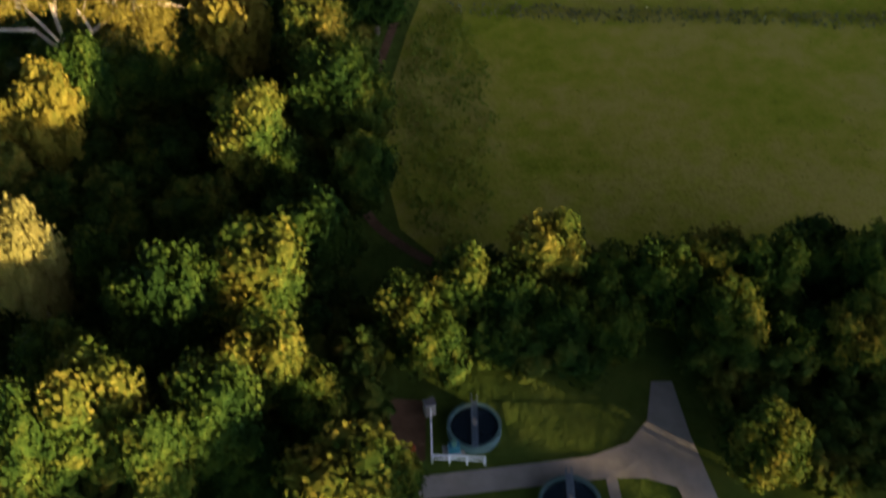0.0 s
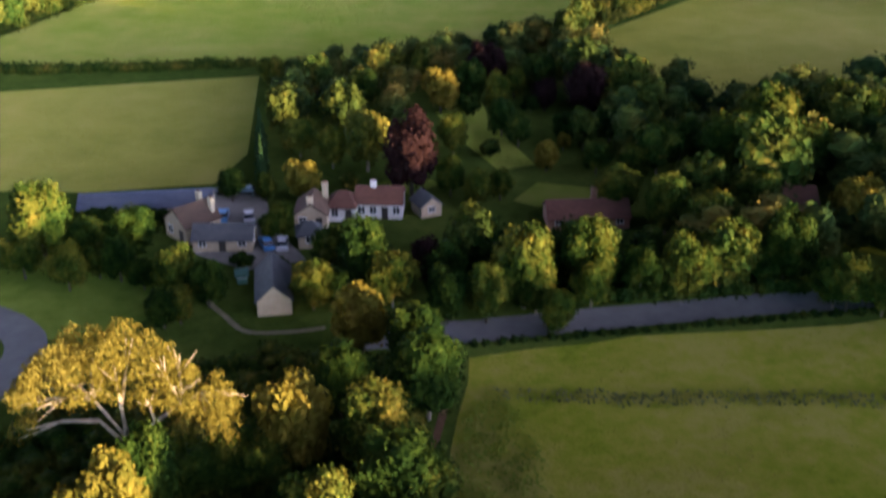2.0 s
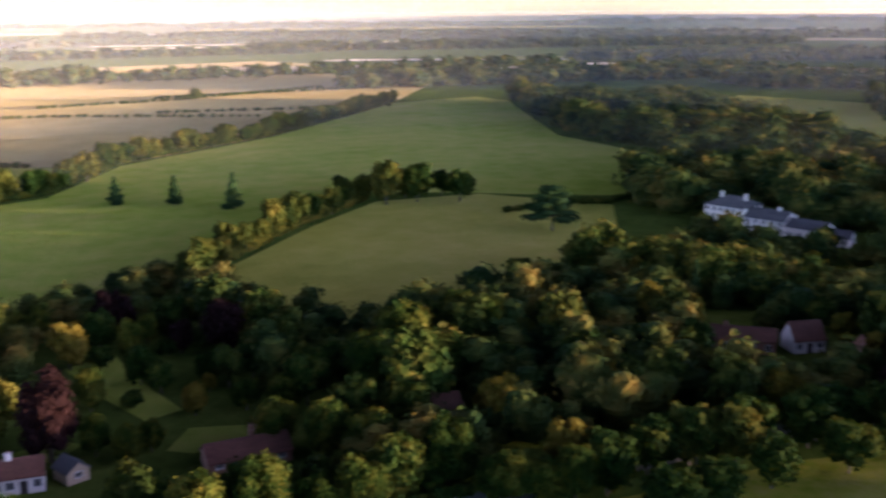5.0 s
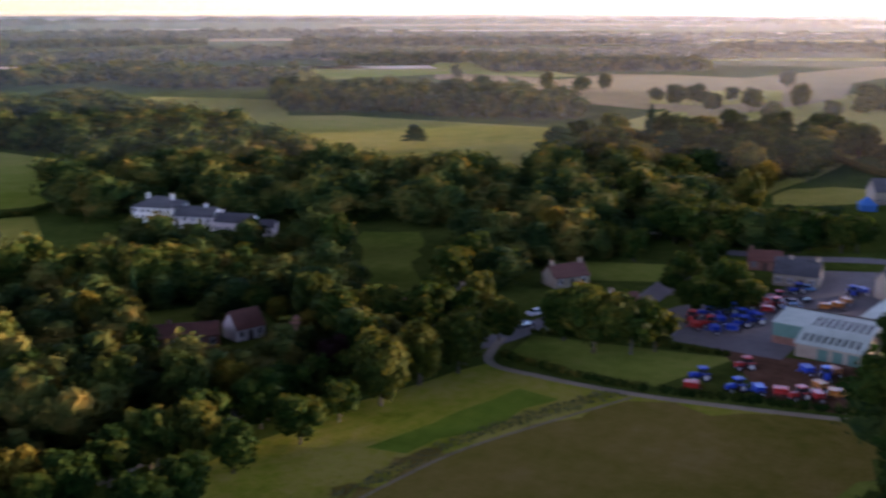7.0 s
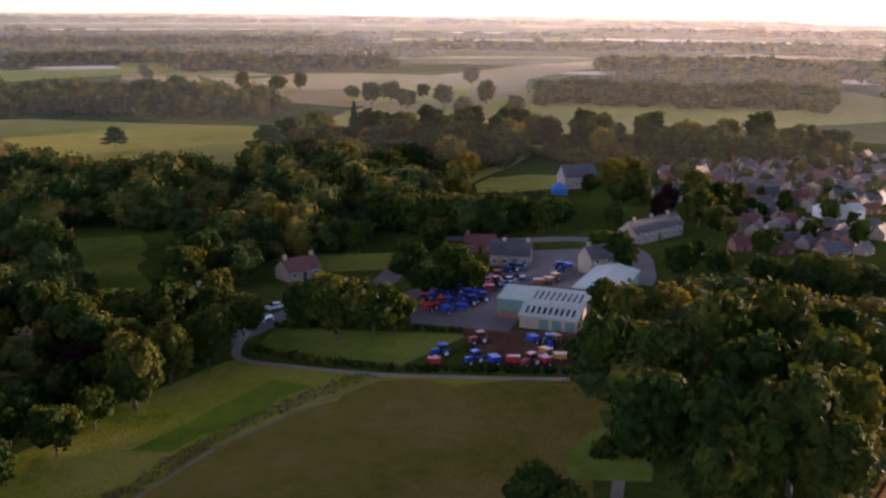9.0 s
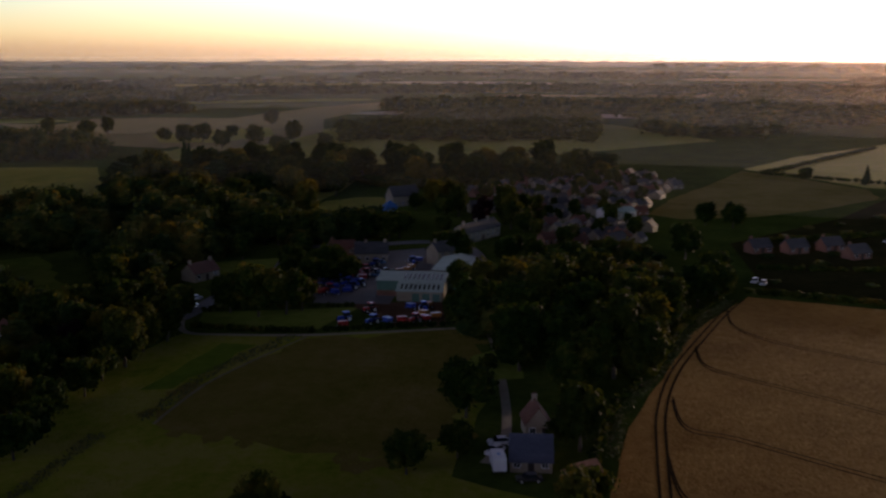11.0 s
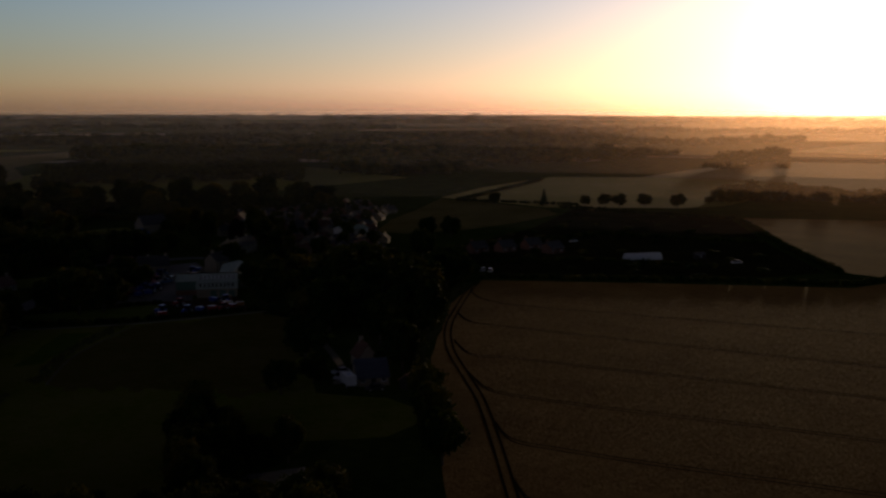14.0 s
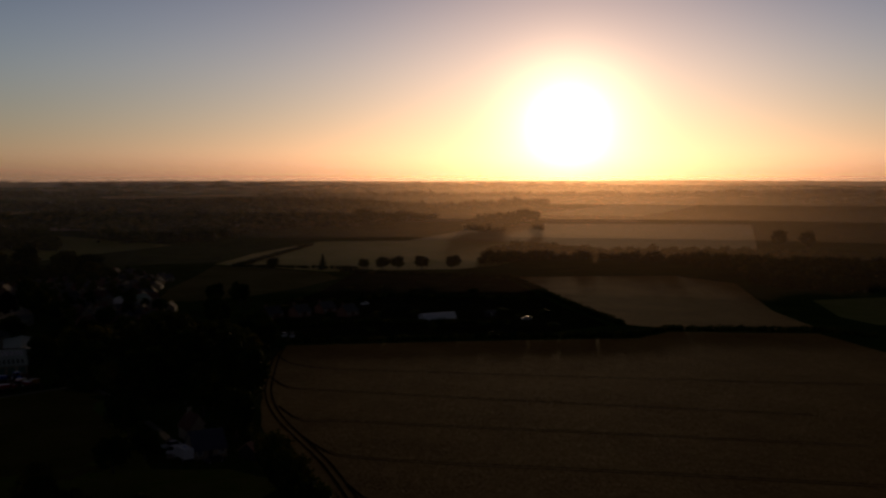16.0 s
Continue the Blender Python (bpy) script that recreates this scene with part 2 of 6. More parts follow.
class Build:
    """Gathers boxes, prisms, tubes and sheets into one mesh."""

    def __init__(self):
        self.v, self.f = [], []

    def add(self, v, f):
        k = len(self.v)
        self.v += [tuple(p) for p in v]
        self.f += [tuple(k + i for i in q) for q in f]
        return self

    def box(self, x0, y0, z0, x1, y1, z1, taper=0.0):
        a = taper
        v = [(x0, y0, z0), (x1, y0, z0), (x1, y1, z0), (x0, y1, z0), (x0 + a, y0 + a, z1), (x1 - a, y0 + a, z1), (x1 - a, y1 - a, z1), (x0 + a, y1 - a, z1)]
        return self.add(v, [(3, 2, 1, 0), (4, 5, 6, 7), (0, 1, 5, 4), (1, 2, 6, 5), (2, 3, 7, 6), (3, 0, 4, 7)])

    def tube(self, a, b, r0, r1, n=7, caps=True):
        a, b = Vector(a), Vector(b)
        q = (b - a).to_track_quat("Z", "Y")
        v = []
        for c, r in ((a, r0), (b, r1)):
            v += [c + q @ Vector((r * math.cos(2 * math.pi * i / n), r * math.sin(2 * math.pi * i / n), 0)) for i in range(n)]
        f = [(i, (i + 1) % n, n + (i + 1) % n, n + i) for i in range(n)]
        if caps:
            f += [tuple(range(n - 1, -1, -1)), tuple(range(n, 2 * n))]
        return self.add(v, f)

    def mesh(self, name, mat, smooth=False):
        return mesh_of(name, self.v, self.f, mat, smooth)


def sheet(name, pts, z, mat, label, category="field", ragged=0.0):
    """A flat piece of land; its outline is broken up every few metres when ragged."""
    bm = bmesh.new()
    rnd = random.Random(name)
    ring = []
    for (x0, y0), (x1, y1) in zip(pts, pts[1:] + pts[:1]):
        k = max(1, int(math.hypot(x1 - x0, y1 - y0) / 6)) if ragged else 1
        for i in range(k):
            j = ragged if i else ragged * 0.3
            ring.append((x0 + (x1 - x0) * i / k + rnd.uniform(-j, j), y0 + (y1 - y0) * i / k + rnd.uniform(-j, j), z))
    bm.faces.new([bm.verts.new(p) for p in ring])
    bmesh.ops.triangulate(bm, faces=bm.faces[:])
    bmesh.ops.recalc_face_normals(bm, faces=bm.faces[:])
    if bm.faces[:][0].normal.z < 0:
        bmesh.ops.reverse_faces(bm, faces=bm.faces[:])
    me = bpy.data.meshes.new(name)
    bm.to_mesh(me)
    bm.free()
    me.materials.append(mat)
    return tagged(new(name, me), label, category, kind="structure")


def ribbon(name, pts, width, z, mat, label, category="road"):
    """A road or track along a line."""
    p = [Vector((x, y, z)) for x, y in pts]
    line = []
    for i in range(len(p) - 1):
        p0, p1, p2, p3 = p[max(0, i - 1)], p[i], p[i + 1], p[min(len(p) - 1, i + 2)]
        for s in range(8):
            t = s / 8
            line.append(0.5 * ((2 * p1) + (p2 - p0) * t + (2 * p0 - 5 * p1 + 4 * p2 - p3) * t * t + (3 * p1 - p0 - 3 * p2 + p3) * t ** 3))
    line.append(p[-1])
    v, f = [], []
    for i, c in enumerate(line):
        d = (line[min(i + 1, len(line) - 1)] - line[max(0, i - 1)]).normalized()
        s = Vector((-d.y, d.x, 0)) * width / 2
        v += [c + s, c - s]
        if i:
            f.append((2 * i - 1, 2 * i + 1, 2 * i, 2 * i - 2))
    return tagged(new(name, mesh_of(name, v, f, mat)), label, category, kind="structure")


def inside(x, y, poly):
    hit = False
    for (x0, y0), (x1, y1) in zip(poly, poly[1:] + poly[:1]):
        if (y0 > y) != (y1 > y) and x < (x1 - x0) * (y - y0) / (y1 - y0) + x0:
            hit = not hit
    return hit


# ---- trees ----
def ball(rings=4, seg=7):
    v = [(0, 0, -1)]
    for i in range(1, rings):
        a = math.pi * i / rings - math.pi / 2
        v += [(math.cos(a) * math.cos(2 * math.pi * (j + 0.5 * (i % 2)) / seg), math.cos(a) * math.sin(2 * math.pi * (j + 0.5 * (i % 2)) / seg), math.sin(a)) for j in range(seg)]
    v.append((0, 0, 1))
    f = [(0, 1 + (j + 1) % seg, 1 + j) for j in range(seg)]
    for i in range(rings - 2):
        b = 1 + i * seg
        f += [(b + j, b + (j + 1) % seg, b + seg + (j + 1) % seg, b + seg + j) for j in range(seg)]
    b = 1 + (rings - 2) * seg
    f += [(b + j, b + (j + 1) % seg, len(v) - 1) for j in range(seg)]
    return np.array(v), f


ROUND_V, ROUND_F = ball()
LUMP_V, LUMP_F = ball(3, 5)


def lobes_round(rnd, h, r, base, n):
    """Centres and radii of the leafy masses of a broad crown, between the height base and the top."""
    out = []
    mid, up = (h + base) / 2, (h - base) / 2
    for i in range(n):
        z = -0.85 + 1.75 * (i + 0.5) / n
        a = i * 2.4 + rnd.uniform(-0.4, 0.4)
        ring = math.sqrt(max(0.05, 1 - (z * 0.9) ** 2)) * rnd.uniform(0.45, 0.72)
        s = rnd.uniform(0.36, 0.50)
        out.append((ring * r * math.cos(a), ring * r * math.sin(a), mid + z * up * 0.72, s * r, s * up * rnd.uniform(0.75, 1.0)))
    out.append((0, 0, mid, 0.62 * r, 0.72 * up))
    return out


def lobes_cone(rnd, h, r, base, n):
    out = []
    for i in range(n):
        t = (i + 0.5) / n
        a = i * 2.4
        k = r * (1 - t) * 0.55
        out.append((k * math.cos(a), k * math.sin(a), base + (h - base) * t, r * (1.05 - t) * 0.55 + 0.25, (h - base) / n * 1.3))
    return out


def leaves(rnd, lobes, count, size, droop=0.0, core=0.79, far=False):
    """Cards of leaf sprays, facing out of the lobes, upon a dim inner mass."""
    vs, fs, k = [], [], 0
    BALL_V, BALL_F = (LUMP_V, LUMP_F) if far else (ROUND_V, ROUND_F)
    for x, y, z, r, u in lobes if core else ():
        d = 1 + 0.16 * np.array([math.sin(5 * p[0] + 7 * p[1] + x) + math.cos(6 * p[2] + 4 * p[0] + z) for p in BALL_V]) / 2
        b = BALL_V * np.array((r, r, u)) * core * d[:, None] + np.array((x, y, z))
        vs.append(b)
        fs += [tuple(i + k for i in q) for q in BALL_F]
        k += len(b)
    area = np.array([r * u for _, _, _, r, u in lobes])
    share = np.maximum(4, (count * area / area.sum()).astype(int))
    for (x, y, z, r, u), m in zip(lobes, share):
        n = rnd.normal(size=(m, 3))
        n /= np.linalg.norm(n, axis=1)[:, None]
        n[:, 2] = np.abs(n[:, 2]) * np.where(rnd.random(m) < 0.25, -1, 1)
        c = n * np.array((r, r, u)) * rnd.uniform(0.8, 1.16, (m, 1)) + np.array((x, y, z))
        face = n + rnd.normal(size=(m, 3)) * 0.55
        face /= np.linalg.norm(face, axis=1)[:, None]
        a = np.cross(face, rnd.normal(size=(m, 3)))
        a /= np.linalg.norm(a, axis=1)[:, None]
        b = np.cross(face, a)
        b[:, 2] -= droop
        s = size * rnd.uniform(0.6, 1.35, (m, 1))
        bend = face * s * rnd.uniform(-0.1, 0.35, (m, 1))
        q = np.stack([c - a * s, c - b * s * 0.7 + bend, c + a * s, c + b * s * 0.9 + bend], 1).reshape(-1, 3)
        vs.append(q)
        fs += [(k + 4 * i, k + 4 * i + 1, k + 4 * i + 2, k + 4 * i + 3) for i in range(m)]
        k += 4 * m
    return np.concatenate(vs), fs


def limbs(rnd, h, lobes, girth):
    b = Build()
    fork = h * 0.34
    lean = (rnd.uniform(-0.2, 0.2), rnd.uniform(-0.2, 0.2))
    b.tube((0, 0, -0.3), (lean[0], lean[1], fork), girth, girth * 0.7, 8)
    b.tube((lean[0], lean[1], fork), (lean[0] * 2, lean[1] * 2, h * 0.72), girth * 0.68, girth * 0.2, 6)
    for x, y, z, r, u in lobes[:9]:
        b.tube((lean[0], lean[1], fork * rnd.uniform(0.85, 1.25)), (x * 0.8, y * 0.8, z), girth * 0.38, girth * 0.08, 5)
    return b


def tree(name, seed, h, r, base, n, count, size, leaf, bark, label, shape=lobes_round, droop=0.0, category="tree"):
    """A tree standing at the origin: its trunk with limbs, and its crown."""
    rnd, nr = random.Random(seed), np.random.default_rng(seed)
    ob = tagged(new(name), label, category)
    lobes = shape(rnd, h, r, base, n)
    part("trunk", limbs(rnd, h, lobes, max(0.12, h * 0.028)).mesh("trunk", bark, True), ob)
    v, f = leaves(nr, lobes, count, size, droop)
    part("crown", mesh_of("crown", v, f, leaf), ob)
    return ob


KINDS = {}


def kind(key, *a, **k):
    KINDS[key] = [tree(a[0], s, *a[1:], **k) for s in range(11, 14)]


for key, name, h, r, base, n, leaf, label in (("oak", "oak_tree", 10.0, 4.6, 1.2, 15, LEAF, "broad green deciduous tree with a dense rounded crown"), ("ash", "ash_tree", 11.0, 3.7, 1.0, 15, OLIVE, "olive-green deciduous tree with a lumpy upright crown"), ("lime", "lime_tree", 9.0, 3.4, 0.8, 12, LEAF, "green deciduous tree with a tall full crown")):
    kind(key, name, h, r, base, n, 720, 0.52, leaf, BARK, label)
    kind(key + "_near", name, h, r, base, n + 5, 3600, 0.23, NEAR_LEAF, BARK, label)
kind("bush", "bush", 3.2, 2.2, 0.1, 8, 420, 0.33, LEAF, BARK, "rounded green bush in long grass", category="bush")
kind("yellow", "garden_tree", 8.0, 3.2, 0.8, 13, 1500, 0.32, GOLDEN, BARK, "yellow-green garden tree with a rounded crown")
kind("copper", "copper_beech", 14.0, 5.0, 0.6, 16, 1600, 0.42, COPPER, BARK, "dark red copper beech with a tall dense crown")
kind("fir", "conifer", 13.0, 2.8, 0.6, 13, 1100, 0.40, NEEDLE, BARK, "dark green conifer with a narrow pointed crown", shape=lobes_cone)
kind("pale", "willow_tree", 9.0, 4.2, 0.8, 20, 4500, 0.19, PALE_LEAF, PALE_BARK, "pale silvery willow with a broad crown", droop=0.5)


def lobes_cedar(rnd, h, r, base, n):
    """Flat tiers of a cedar."""
    out = []
    for i in range(n):
        k = i / (n - 1)
        z = base + (h - base) * (0.12 + 0.85 * k)
        reach = r * (1.0 - 0.72 * k ** 1.5) * rnd.uniform(0.55, 0.8)
        a = i * 2.4 + rnd.uniform(-0.3, 0.3)
        out.append((reach * math.cos(a), reach * math.sin(a), z, r * (0.46 - 0.2 * k), h * 0.065))
    return out


kind("cedar", "cedar_tree", 11.0, 6.5, 1.6, 24, 2200, 0.3, NEEDLE, BARK, "dark spreading cedar with flat tiers on the pasture", shape=lobes_cedar)
used = {k: 0 for k in KINDS}


def plant(key, x, y, scale=1.0, turn=None, tall=1.0, group=""):
    """The first of each shape is set where it is first wanted; the rest are copies."""
    n = used[key]
    used[key] += 1
    src = KINDS[key][n % 3]
    turn = (n * 137.5) % 360 if turn is None else turn
    m = pose(x, y, 0, 0, 0, turn)
    ob = src if n < 3 else copy_thing(src, m)
    ob.matrix_basis = m @ Matrix.Diagonal((scale, scale, scale * tall, 1))
    if group:
        tagged(ob, group=group)
    return ob


def poplar(x, y):
    """The great pale tree: bare white limbs that fan out under a wide crown."""
    ob = tagged(new("white_poplar"), "great pale poplar with bare white limbs under a wide crown", "tree")
    ob.matrix_basis = pose(x, y, 0, 0, 0, 0)
    rnd, nr = random.Random(5), np.random.default_rng(5)
    tips = [(x, y, z - 2.0) for x, y, z in ((-10.5, 0.5, 11.5), (-7.5, -1.5, 12.8), (-8.2, 2.0, 14.0), (-4.5, -1.0, 15.0), (-3.0, 2.4, 16.6), (0.0, -1.2, 17.0), (1.0, 2.2, 18.0), (3.2, -0.5, 17.4), (5.2, 2.0, 16.2), (6.4, -1.0, 14.6), (9.2, 0.5, 13.0), (10.4, 1.6, 12.0), (2.6, -2.0, 14.0), (-1.8, 0.5, 13.4), (-9.6, -0.6, 9.6), (7.8, 0.0, 12.2))]
    b = Build()
    b.tube((0, 0, -0.4), (-0.3, 0, 6.2), 0.6, 0.42, 10)
    forks = [((-0.6, 0, 5.6), (-2.6, 0.0, 8.2), 0.30), ((-0.2, 0, 6.0), (-0.4, 0.1, 9.6), 0.32), ((0.5, 0, 5.8), (2.6, 0.2, 7.8), 0.36), ((-0.4, 0, 6.4), (-2.8, -0.4, 11.0), 0.24), ((2.6, 0.2, 7.8), (5.2, 0.4, 9.8), 0.26)]
    for a, c, r in forks:
        b.tube(a, c, r * 0.72, r * 0.5, 7)
    for i, t in enumerate(tips):
        a = min((f[1] for f in forks), key=lambda p: (p[0] - t[0]) ** 2 + (p[2] - t[2]) ** 2 * 0.3)
        mid = ((a[0] + t[0]) / 2, (a[1] + t[1]) / 2, (a[2] + t[2]) / 2 + 0.5)
        limb = Build().tube(a, mid, 0.2, 0.12, 6).tube(mid, t, 0.12, 0.04, 5)
        for s in range(3):
            limb.tube(mid, (t[0] + rnd.uniform(-1.6, 1.6), t[1] + rnd.uniform(-1.4, 1.4), t[2] + rnd.uniform(-1.2, 1.2)), 0.07, 0.02, 4)
        part("limb", limb.mesh("limb", PALE_BARK, True), ob, "pale bare limb with twigs")
    part("trunk", b.mesh("trunk", PALE_BARK, True), ob, "pale bare trunk and limbs")
    lb = []
    for i in range(420):
        u = rnd.uniform(-1, 1)
        roof = 17.2 - 6.2 * abs(u + 0.05) ** 2.2 - (1.2 if u > 0.1 else 0)
        z = roof - rnd.random() ** 1.4 * (5.6 - 1.0 * abs(u)) + 0.5 * math.sin(9 * u)
        lb.append((10.4 * u, rnd.uniform(-3.2, 3.2) * math.sqrt(1 - 0.7 * u * u), z, rnd.uniform(0.4, 0.9), rnd.uniform(0.5, 1.3)))
    v, f = leaves(nr, lb, 26000, 0.11, 0.9, 0.0)
    part("crown", mesh_of("crown", v, f, GOLD_LEAF), ob)
    ivy = [(rnd.uniform(-0.8, 0.8), rnd.uniform(-0.6, 0.6), z, 1.0, 0.9) for z in (0.8, 2.0, 3.2, 4.4, 5.4)]
    v, f = leaves(nr, ivy, 500, 0.3)
    part("ivy", mesh_of("ivy", v, f, OLIVE), ob, "yellow-green ivy on the lower trunk")


poplar(-22.3, 82.2)


def fill(poly, gap, seed, avoid=()):
    """Places about gap apart inside the outline, clear of the circles and outlines to avoid."""
    rnd = random.Random(seed)
    x0, x1 = min(p[0] for p in poly), max(p[0] for p in poly)
    y0, y1 = min(p[1] for p in poly), max(p[1] for p in poly)
    out, row = [], 0
    y = y0
    while y < y1:
        x = x0 + (row % 2) * gap / 2
        while x < x1:
            px, py = x + rnd.uniform(-0.33, 0.33) * gap, y + rnd.uniform(-0.33, 0.33) * gap
            if inside(px, py, poly) and not any(inside(px, py, q) for q in avoid):
                out.append((px, py, rnd.random(), rnd.random()))
            x += gap
        y += gap * 0.87
        row += 1
    return out


def along(pts, gap, seed, wobble=0.5):
    rnd = random.Random(seed)
    out = []
    for (x0, y0), (x1, y1) in zip(pts, pts[1:]):
        k = max(1, round(math.hypot(x1 - x0, y1 - y0) / gap))
        out += [(x0 + (x1 - x0) * (i + rnd.random() * 0.6) / k + rnd.uniform(-wobble, wobble), y0 + (y1 - y0) * (i + rnd.random() * 0.6) / k + rnd.uniform(-wobble, wobble), rnd.random(), rnd.random()) for i in range(k)]
    return out


def woods(name, places, h, r, cards, size, label, seed, leaf=None, category="woodland", far=False):
    """Many far trees as one mass."""
    nr, rnd = np.random.default_rng(seed), random.Random(seed)
    shapes = []
    for i in range(5):
        lb = [(rnd.uniform(-0.3, 0.3) * r, rnd.uniform(-0.3, 0.3) * r, h * z, r * s, h * u) for z, s, u in ((0.28, 0.85, 0.3), (0.5, 0.9, 0.3), (0.72, 0.68, 0.27))]
        lb += [(0.55 * r * math.cos(a), 0.55 * r * math.sin(a), h * rnd.uniform(0.4, 0.7), r * 0.5, h * 0.2) for a in (rnd.uniform(0, 2), rnd.uniform(2, 4), rnd.uniform(4, 6))]
        shapes.append(leaves(nr, lb[:3] if far else lb, cards, size, far=far))
    vs, fs, k = [], [], 0
    for i, (x, y, a, b) in enumerate(places):
        v, f = shapes[i % 5]
        s, t = 0.7 + 0.6 * a, 6.3 * b
        c, d = math.cos(t) * s, math.sin(t) * s
        vs.append(np.stack([v[:, 0] * c - v[:, 1] * d + x, v[:, 0] * d + v[:, 1] * c + y, v[:, 2] * s * (0.85 + 0.3 * b)], 1))
        fs += [tuple(j + k for j in q) for q in f]
        k += len(v)
    me = mesh_of(name, np.concatenate(vs), fs, leaf or FAR_LEAF)
    return tagged(new(name, me), label, category, kind="stuff")


# ---- the land ----
def land():
    """One sheet of ground to the horizon, which lifts a little in the far distance."""
    ring = [0, 40, 90, 150, 220, 320, 460, 650, 900, 1300, 1900, 2700, 3600, 4300, 4700]
    seg = 96
    v, f = [(60, 60, 0)], []
    for i, r in enumerate(ring[1:]):
        z = 0 if r < 1500 else 20 * ((r - 1500) / 3200) ** 1.6
        v += [(60 + r * math.cos(2 * math.pi * j / seg), 60 + r * math.sin(2 * math.pi * j / seg), z + (0 if r < 1500 else z * 0.10 * math.sin(j * 0.9) + z * 0.06 * math.sin(j * 2.3 + i))) for j in range(seg)]
    f += [(0, 1 + j, 1 + (j + 1) % seg) for j in range(seg)]
    for i in range(len(ring) - 2):
        b = 1 + i * seg
        f += [(b + j, b + seg + j, b + seg + (j + 1) % seg, b + (j + 1) % seg) for j in range(seg)]
    return tagged(new("ground", mesh_of("ground", v, f, GRASS)), "rough dark green grassland reaching to the horizon", "ground", kind="structure")


TRODDEN = material("trodden_earth", [(0.10, 0.09, 0.05), (0.16, 0.14, 0.09), (0.20, 0.17, 0.12)], 0.8, 0.95, spec=0.0)
land()
sheet("meadow", [(15, 58), (9.8, 64), (7.9, 73), (8.2, 83.5), (9.6, 93.6), (11.5, 106), (26, 109), (66, 114), (74, 112), (125, 110), (157, 102), (157, 90), (158, 72), (163, 55), (168, 39), (151, 33), (133, 30), (122, 27), (100, 28), (78, 30), (71, 16), (58, 8), (46, 20), (48, 48)], 0.03, MEADOW, "open meadow of rough yellow-green grass", ragged=0.8)
DRY = material("dry_meadow_grass", [(0.12, 0.105, 0.02), (0.17, 0.14, 0.034), (0.21, 0.165, 0.05), (0.24, 0.18, 0.065)], 0.12, 0.95, coarse=0.2, spec=0.0, blades=1.6)
DRIER = material("drier_meadow_grass", [(0.085, 0.09, 0.012), (0.125, 0.11, 0.02), (0.155, 0.124, 0.03), (0.175, 0.138, 0.045)], 0.3, 0.95, coarse=0.2, spec=0.0, blades=1.4)
DRY_RING = [(97, 86.5), (121, 84.2), (137, 79.4), (155.5, 72.2), (161, 54), (168, 39), (157, 33.5), (147, 30.5), (136, 31.5), (126, 31), (112, 30), (96, 32), (84, 44), (88, 62)]
sheet("dry_meadow", DRY_RING, 0.045, DRIER, "drier brown grass in the meadow beside the lane", ragged=2.8)
rr = random.Random(41)
for i, ((x0, y0), (x1, y1)) in enumerate(zip(DRY_RING[6:] + DRY_RING[:1], DRY_RING[7:] + DRY_RING[:2])):
    for j in range(5):
        k, r = rr.random(), rr.uniform(1.2, 3.8)
        x, y = x0 + (x1 - x0) * k + rr.uniform(-4, 4), y0 + (y1 - y0) * k + rr.uniform(-4, 4)
        sheet("dry_patch", [(x + r * rr.uniform(0.6, 1.5) * math.cos(a * 0.57), y + r * rr.uniform(0.5, 1.1) * math.sin(a * 0.57)) for a in range(11)], 0.048 + 0.0012 * (5 * i + j) / 4, DRIER, "ragged patch of dry grass", ragged=0.0)
sheet("green_patch", [(126.8, 31.4), (136.1, 33.2), (145.3, 31.8), (149.6, 27.6), (149.4, 23.4), (138, 20.6), (130, 20)], 0.075, LAWN, "round patch of fresh green grass under trees", "lawn", ragged=0.5)
FRESH = material("fresh_cut_grass", [(0.065, 0.11, 0.01), (0.095, 0.145, 0.014), (0.13, 0.165, 0.02)], 0.3, 0.95, coarse=0.2, blades=1.2, spec=0.0)
sheet("mown_strip", [(114.5, 96.4), (149, 90), (148.6, 82), (116, 89.7)], 0.06, FRESH, "freshly cut bright green strip in the meadow", ragged=1.3)
sheet("paddock", [(-96, 214), (-29.8, 227), (-25.2, 177), (-28.8, 162.5), (-49.5, 159.4), (-90, 162)], 0.03, HAY, "closely grazed yellow-green paddock")
sheet("small_paddock", [(-60, 131), (-44.2, 131.5), (-36.6, 132.9), (-30.1, 125.8), (-27.1, 120.1), (-30.6, 114.4), (-37.2, 111.6), (-48, 111.8), (-60, 118)], 0.03, LAWN, "small green paddock among trees")
sheet("pasture", [(-130, 240), (-83, 232), (-31, 237), (0, 241), (39, 268), (50, 285), (84, 321), (118, 360), (160, 337), (205, 309), (272, 395), (270, 475), (338, 668), (333, 709), (260, 690), (136, 537), (50, 466), (17, 396), (-21, 378), (-57, 373), (-76, 357), (-92, 295), (-101, 262)], 0.03, PASTURE, "large bright green pasture", ragged=0.6)
sheet("dry_pasture", [(46, 246), (56, 268), (88, 306), (121, 338), (160, 336), (191, 297), (172, 264), (150, 250), (129, 218), (107, 212), (88, 214), (64, 205)], 0.03, HAY, "dry yellow-green pasture with a few trees")
sheet("park_field", [(490, 617), (541, 521), (465, 448), (485, 420), (502, 277), (370, 214), (348, 244), (347, 273), (378, 361), (419, 409), (429, 530)], 0.03, HAY, "wide green park field with one tree", ragged=0.6)
sheet("hay_field", [(918, 666), (977, 617), (757, 472), (755, 391), (838, 355), (990, 257), (831, 215), (624, 283), (638, 330), (701, 448), (777, 564)], 0.03, STUBBLE, "pale cut field beyond the park")
YEW_BELT = [(124.4, 207.6), (166.0, 165.2), (178.8, 174.1), (135.2, 222.4)]
